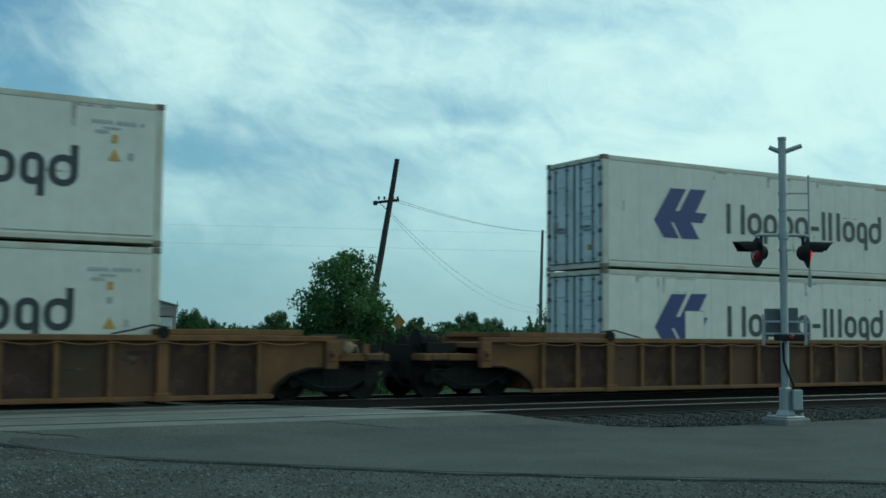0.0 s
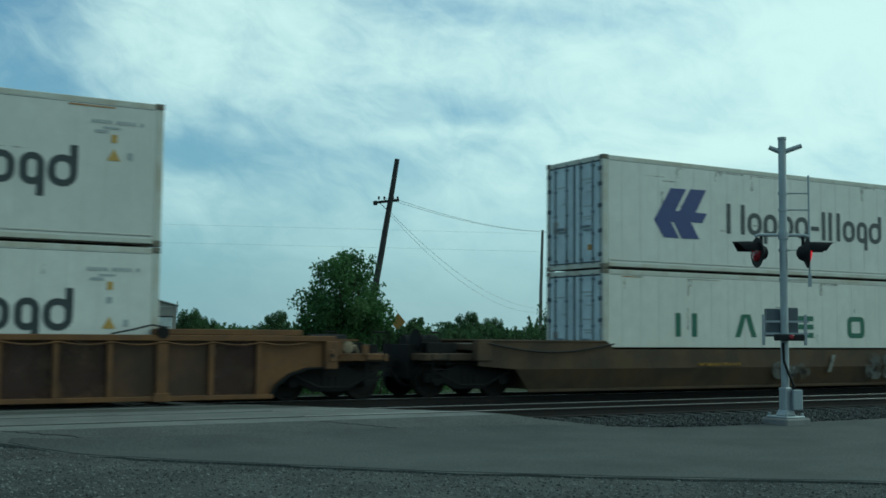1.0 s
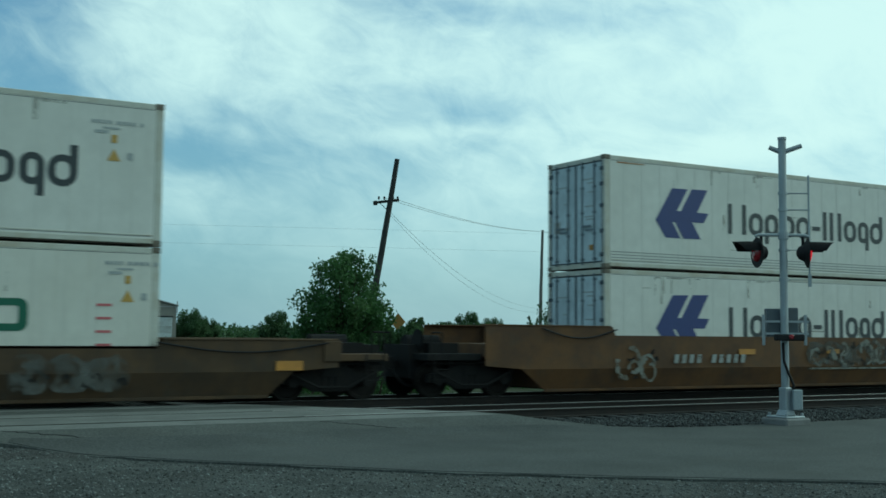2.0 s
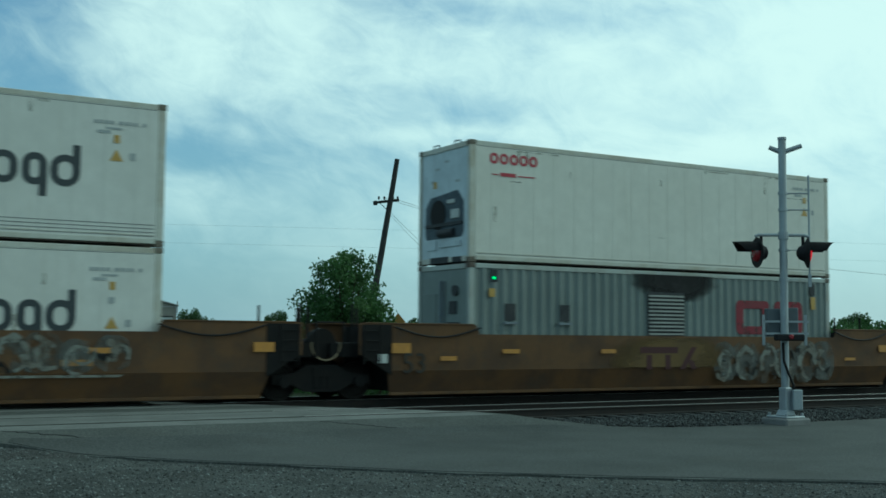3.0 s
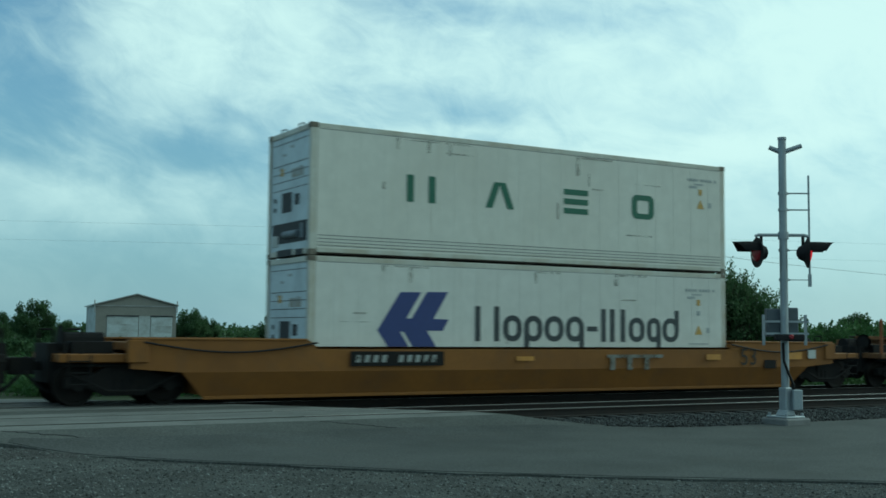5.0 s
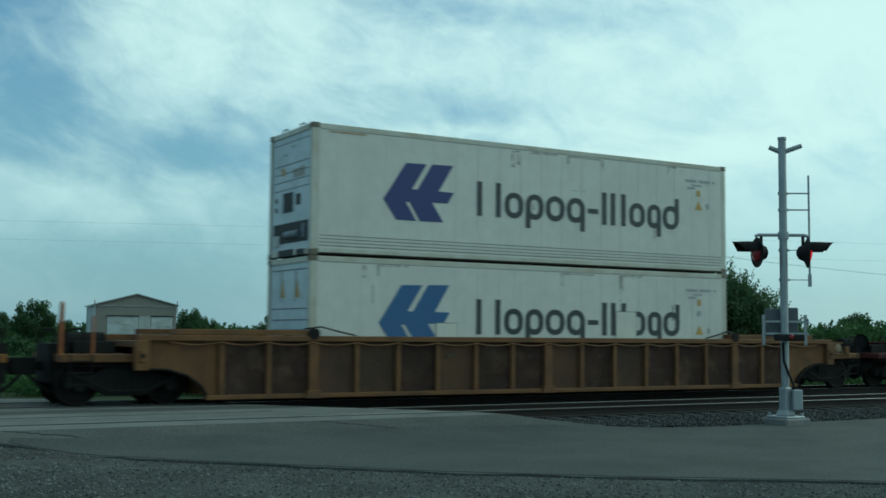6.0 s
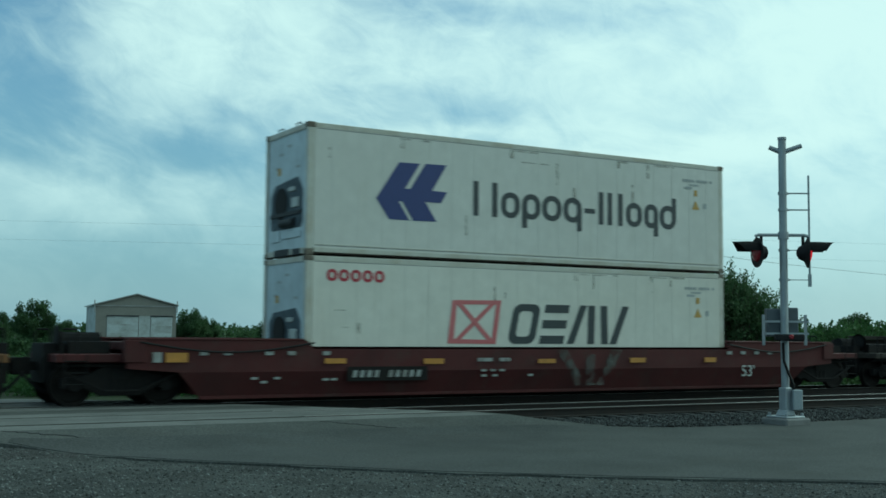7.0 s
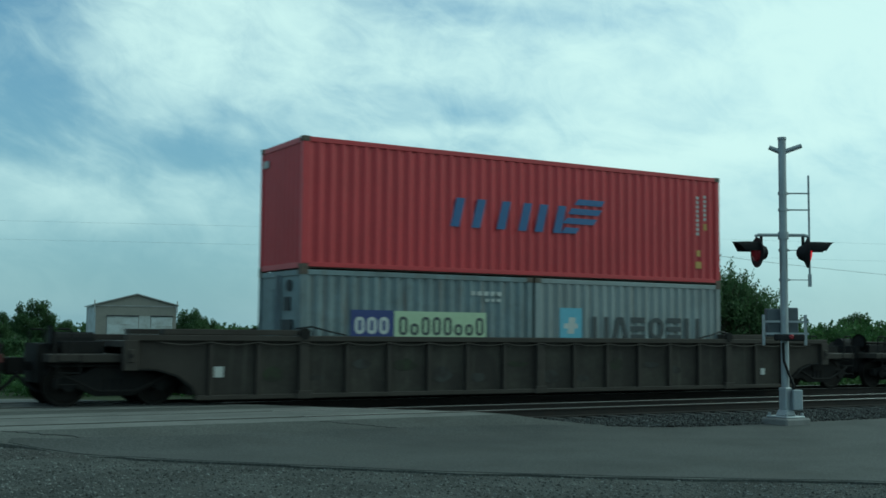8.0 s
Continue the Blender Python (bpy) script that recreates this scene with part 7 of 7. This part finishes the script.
def tree(name, label, seed, height, width, trunk_h, n_limbs, per, size, material, category="tree", ragged=0.3):
    r = np.random.default_rng(seed)
    t = root(name, label, category)
    bm = bmesh.new()
    tube(bm, [(0, 0, -0.1), (0.05, 0.02, trunk_h * 0.5), (0.0, 0.08, trunk_h), (0.1, 0.0, height * 0.6)], [0.035 * height, 0.026 * height, 0.02 * height, 0.008 * height], 9)
    part("trunk", bm, M["bark"], t)
    bm = bmesh.new()
    cs, rs = [], []
    for i in range(n_limbs):
        a = math.tau * (i * 0.382 + 0.1 * r.random())
        up_ = r.random() ** 0.8
        z_top = trunk_h * 0.7 + (height - trunk_h * 0.7) * (0.15 + 0.85 * up_)
        spread = width / 2 * math.sqrt(max(1 - (max(up_ - 0.35, 0) / 0.68) ** 2, 0.03)) * (1 - ragged * r.random()) * (0.65 + 0.35 * min(up_ * 3, 1))
        end = np.array((math.cos(a) * spread, math.sin(a) * spread, z_top))
        start = np.array((0, 0, trunk_h * (0.5 + 0.5 * r.random())))
        midp = (start + end) / 2 + np.array((0, 0, 0.1 * height * r.random()))
        tube(bm, [start, midp, end], [0.010 * height, 0.006 * height, 0.0025 * height], 5)
        for f_ in (0.55, 0.78, 0.95, 1.05):
            p = start + (end - start) * f_ + r.normal(size=3) * 0.05 * width
            cs.append(p)
            rs.append(width * (0.075 + 0.075 * r.random()))
        if ragged > 0.35:
            # sprigs that stand out beyond the crown
            for f_ in (1.04, 1.10):
                cs.append(start + (end - start) * f_ + r.normal(size=3) * 0.03 * width)
                rs.append(width * (0.025 + 0.025 * r.random()))
    part("limb", bm, M["bark"], t)
    v, f = leaves(r, cs, rs, per, size)
    c = new("crown", leaf_mesh("crown", v, f, material))
    c.parent = t
    return t


def plant(ob, bearing, dist, turn=0, scale=1.0, z=-0.42):
    x, y = out(bearing, dist)
    ob.matrix_basis = Matrix.LocRotScale((x, y, z), Euler((0, 0, radians(turn))), (scale,) * 3)
    return ob


plant(tree("tree", "bushy green roadside tree with ragged twigs", 3, 4.85, 3.6, 0.7, 60, 430, 0.085, M["leaf"], ragged=0.38), 25.5, 46)


def thicket(name, label, seed, count, b0, b1_, dist, h0, h1, material, per, size, depth=3.0, shoots=True, crest=None):
    """A belt of shrubs: stems with clumps of leaves and upright shoots, as one mass."""
    r = np.random.default_rng(seed)
    cs, rs, narrow = [], [], []
    bm = bmesh.new()
    for i in range(count):
        b = b0 + (b1_ - b0) * (i + r.random()) / count
        d = dist + depth * r.random()
        x, y = out(b, d)
        f_ = (b - b0) / (b1_ - b0)
        h = (h0 + (h1 - h0) * f_) * (0.72 + 0.38 * r.random())
        if crest:
            h = float(np.interp(f_, [c_[0] for c_ in crest], [c_[1] for c_ in crest])) * (0.76 + 0.24 * r.random()) + 0.4
        tip = (x + r.normal() * 0.35, y + r.normal() * 0.3, h - 0.4)
        tube(bm, [(x, y, -0.45), (x + 0.1 * r.normal(), y, h * 0.5), tip], [0.05, 0.03, 0.008], 4)
        for k in range(7):
            g = 0.1 + 0.85 * k / 6
            cs.append((x + r.normal() * 0.42, y + r.normal() * 0.4, -0.4 + h * g))
            rs.append(0.62 - 0.22 * g + 0.14 * r.random())
        if shoots:
            for k in range(3):
                sx, sy = x + r.normal() * 0.45, y + r.normal() * 0.4
                lean = r.normal() * 0.5
                top_ = h * (0.86 + 0.26 * r.random())
                tube(bm, [(sx, sy, h * 0.5), (sx + lean, sy, top_)], [0.015, 0.005], 4)
                for q_ in range(9):
                    f2 = 0.40 + 0.60 * q_ / 8
                    cs.append((sx + lean * f2, sy, h * 0.5 + (top_ - h * 0.5) * f2))
                    rs.append((0.24 - 0.020 * q_) * (0.8 + 0.4 * r.random()))
        if crest:
            # long arching shoots clad in narrow upward leaves
            for k in range(7):
                sx, sy = x + r.normal() * 0.4, y + r.normal() * 0.4
                z_a, z_b = h * 0.45, h * (0.88 + 0.26 * r.random())
                lean = 0.25 + r.normal() * 0.35
                tube(bm, [(sx, sy, z_a), (sx + lean * 0.4, sy, (z_a + z_b) / 2), (sx + lean, sy, z_b)], [0.014, 0.009, 0.003], 4)
                for q_ in range(26):
                    g = 0.2 + 0.8 * q_ / 25
                    p = np.array((sx + lean * g * (0.6 + 0.4 * g), sy, z_a + (z_b - z_a) * g))
                    d = np.array((r.normal() * 0.55 + 0.25 * lean, r.normal() * 0.55, 0.55 + 0.35 * r.random()))
                    d *= (0.17 + 0.12 * r.random()) * (1.1 - 0.45 * g) / np.linalg.norm(d)
                    w_ = np.cross(d, r.normal(size=3))
                    w_ *= 0.028 / np.linalg.norm(w_)
                    narrow.append(np.stack([p, p + d * 0.5 + w_, p + d, p + d * 0.5 - w_]))
    t = tagged(part(name, bm, M["bark"]), label, "shrubs", kind="stuff")
    v, f = leaves(r, cs, rs, per, size)
    if narrow:
        f = np.concatenate([f, np.arange(4 * len(narrow)).reshape(-1, 4) + len(v)])
        v = np.concatenate([v, np.concatenate(narrow)])
    c = new("foliage", leaf_mesh("foliage", v, f, material))
    c.parent = t
    return t


thicket("shrub_belt", "dense green shrubs with upright shoots behind the tracks", 21, 96, 36.4, 46.6, 46, 2.6, 3.5, M["leaf_dark"], 620, 0.07, crest=((0, 2.5), (0.28, 3.1), (0.5, 3.75), (0.78, 3.9), (0.9, 3.3), (1, 2.2)))
thicket("shrub_belt", "yellowing shrubs among the green ones", 22, 14, 37.2, 42.5, 45.2, 2.5, 2.9, M["leaf_dry"], 450, 0.065, 1.5)
thicket("shrub_belt", "low scrub beside the tracks", 23, 40, 30.2, 37.0, 62, 1.7, 2.2, M["leaf_dark"], 260, 0.09, 6)
thicket("shrub_belt", "green hedge of shrubs farther along the line", 24, 60, 47.3, 58.0, 70, 2.2, 2.9, M["leaf"], 260, 0.10, 8)
thicket("shrub_belt", "weeds along the far side of the tracks", 25, 150, 8.0, 52.0, 42, 0.55, 0.6, M["leaf"], 150, 0.09, 9, False)
for b0_, b1_, d_, seed_ in ((10, 30, 35, 71), (30, 42, 41, 72), (42, 53, 51, 73)):
    thicket("shrub_belt", "low green weeds behind the far track", seed_, 60, b0_, b1_, d_, 0.55, 0.6, M["leaf"], 200, 0.08, 5, False)
thicket("shrub_belt", "scrub at the foot of the roadside tree", 26, 26, 22.5, 29.5, 47, 1.7, 1.8, M["leaf_dark"], 250, 0.11, 3)
thicket("shrub_belt", "hedge of shrubs along the field road", 27, 60, 3.0, 22.0, 80, 1.0, 0.9, M["leaf_dark"], 110, 0.15, 15)
far_tree = tree("tree", "dark green tree at the far side of the field", 8, 6.6, 6.0, 1.4, 38, 190, 0.16, M["leaf_dark"])
plant(far_tree, 10.8, 102, 0, 0.60)
for b, d, s, a in ((9.2, 118, 0.85, 40), (12.2, 125, 0.7, 80), (18.0, 112, 0.95, 120), (18.7, 118, 0.8, 200), (22.2, 95, 0.85, 60), (29.2, 130, 0.86, 90), (31.8, 120, 0.98, 15), (33.0, 135, 0.9, 145), (30.9, 140, 0.8, 220),
                   (35.0, 125, 0.7, 300), (50.3, 110, 0.95, 33), (52.5, 120, 0.9, 70), (7.0, 120, 1.0, 10), (47.8, 130, 0.8, 160)):
    plant(copy_thing(far_tree, pose(0, 0, 0)), b, d, a, s * 0.58)


def far_woods():
    r = np.random.default_rng(77)
    cs, rs = [], []
    for i in range(1500):
        b = -20 + 90 * r.random()
        d = 280 + 160 * r.random()
        x, y = out(b, d)
        h = 2.4 + 2.6 * (0.5 + 0.5 * math.sin(b * 1.7) * math.cos(b * 0.63)) * r.random() + 0.6 * r.random()
        for k in range(4):
            cs.append((x + r.normal() * 2, y + r.normal() * 2, h * (0.1 + 0.25 * k)))
            rs.append(1.3 - 0.2 * k)
    v, f = leaves(r, cs, rs, 16, 0.5)
    tagged(new("far_woods", leaf_mesh("far_woods", v, f, M["leaf_dark"])), "distant belt of dark green trees on the horizon", "woods", kind="stuff")


far_woods()


# ---------------------------------------------------------------- road sign behind the tree
def warning_sign(bearing, dist):
    x, y = out(bearing, dist)
    s = root("road_sign", "faded yellow diamond road sign on a thin post", "road sign")
    bm = bmesh.new()
    tube(bm, [(0, 0.03, -0.1), (0, 0.03, 2.75)], 0.03, 8)
    part("post", bm, M["galv"], s)
    bm = bmesh.new()
    slab_xz(bm, [(0, 2.02), (0.40, 2.42), (0, 2.82), (-0.40, 2.42)], -0.004, 0.0)
    part("panel", bm, M["sign_yellow"], s)
    s.matrix_basis = pose(x, y, -0.42, 0, 0, -62)


warning_sign(28.25, 51)


# ---------------------------------------------------------------- shed in the field
def shed():
    s = root("shed", "weathered beige gabled shed with chalky white doors", "building")
    W_, D_, E_, R_ = 6.1, 9.5, 3.95, 4.75
    bm = bmesh.new()
    slab_xz(bm, [(-W_ / 2, 0), (W_ / 2, 0), (W_ / 2, E_), (0, R_), (-W_ / 2, E_)], 0, 0.12)
    slab_xz(bm, [(-W_ / 2, 0), (W_ / 2, 0), (W_ / 2, E_), (0, R_), (-W_ / 2, E_)], D_ - 0.12, D_)
    box(bm, W_ / 2 - 0.12, W_ / 2, 0.12, D_ - 0.12, 0, E_)
    part("wall", bm, M["shed_wall"], s)
    bm = bmesh.new()
    box(bm, -W_ / 2, -W_ / 2 + 0.12, 0.12, D_ - 0.12, 0, E_ - 0.02)
    part("side_wall", bm, M["shed_white"], s, "whitewashed side wall")
    for e in (-1, 1):
        bm = bmesh.new()
        slab_xz(bm, [(0, R_ + 0.02), (e * (W_ / 2 + 0.18), E_ - 0.03), (e * (W_ / 2 + 0.18), E_ + 0.05), (0, R_ + 0.11)], -0.2, D_ + 0.2)
        part("roof", bm, M["shed_roof"], s)
    bm = bmesh.new()
    box(bm, -W_ / 2, W_ / 2, -0.05, 0.0, E_ - 0.12, E_ - 0.02)
    part("fascia", bm, M["shed_roof"], s)
    for x0, x1 in ((-2.2, 0.15), (1.1, 2.75)):
        bm = bmesh.new()
        box(bm, x0, x1, -0.05, 0.02, 0.05, 3.05)
        d = part("door", bm, M["shed_white"], s, "chalky white sectional door")
        for k in range(5):
            bm = bmesh.new()
            box(bm, x0 + 0.05, x1 - 0.05, -0.065, -0.05, 0.15 + k * 0.58, 0.62 + k * 0.58)
            part("panel", bm, M["shed_white"], d)
        bm = bmesh.new()
        box(bm, x0 - 0.05, x1 + 0.05, -0.10, 0.0, 3.05, 3.15)
        part("track", bm, M["machine"], d)
    bm = bmesh.new()
    box(bm, 0.2, 1.05, -0.04, 0.02, 0.05, 3.1)
    part("panel", bm, M["shed_white"], s, "white wall panel between the doors")
    bm = bmesh.new()
    for x_ in (-W_ / 2 - 0.1, W_ / 2 + 0.05):
        tube(bm, [(x_, -0.1, E_ - 0.6), (x_, -0.1, E_ + 0.35)], 0.05, 6)
    part("vent_pipe", bm, M["shed_roof"], s)
    x, y = out(15.45, 92)
    s.matrix_basis = pose(x, y, -0.42, 0, 0, -9)


shed()


# ---------------------------------------------------------------- what moves
def motions():
    for thing, x0, y, z in moving:
        walk(thing, [(t, pose(x0 - SPEED * t, y, z)) for t in (0.0, 2.0, 4.0, 6.0, END)])


motions()
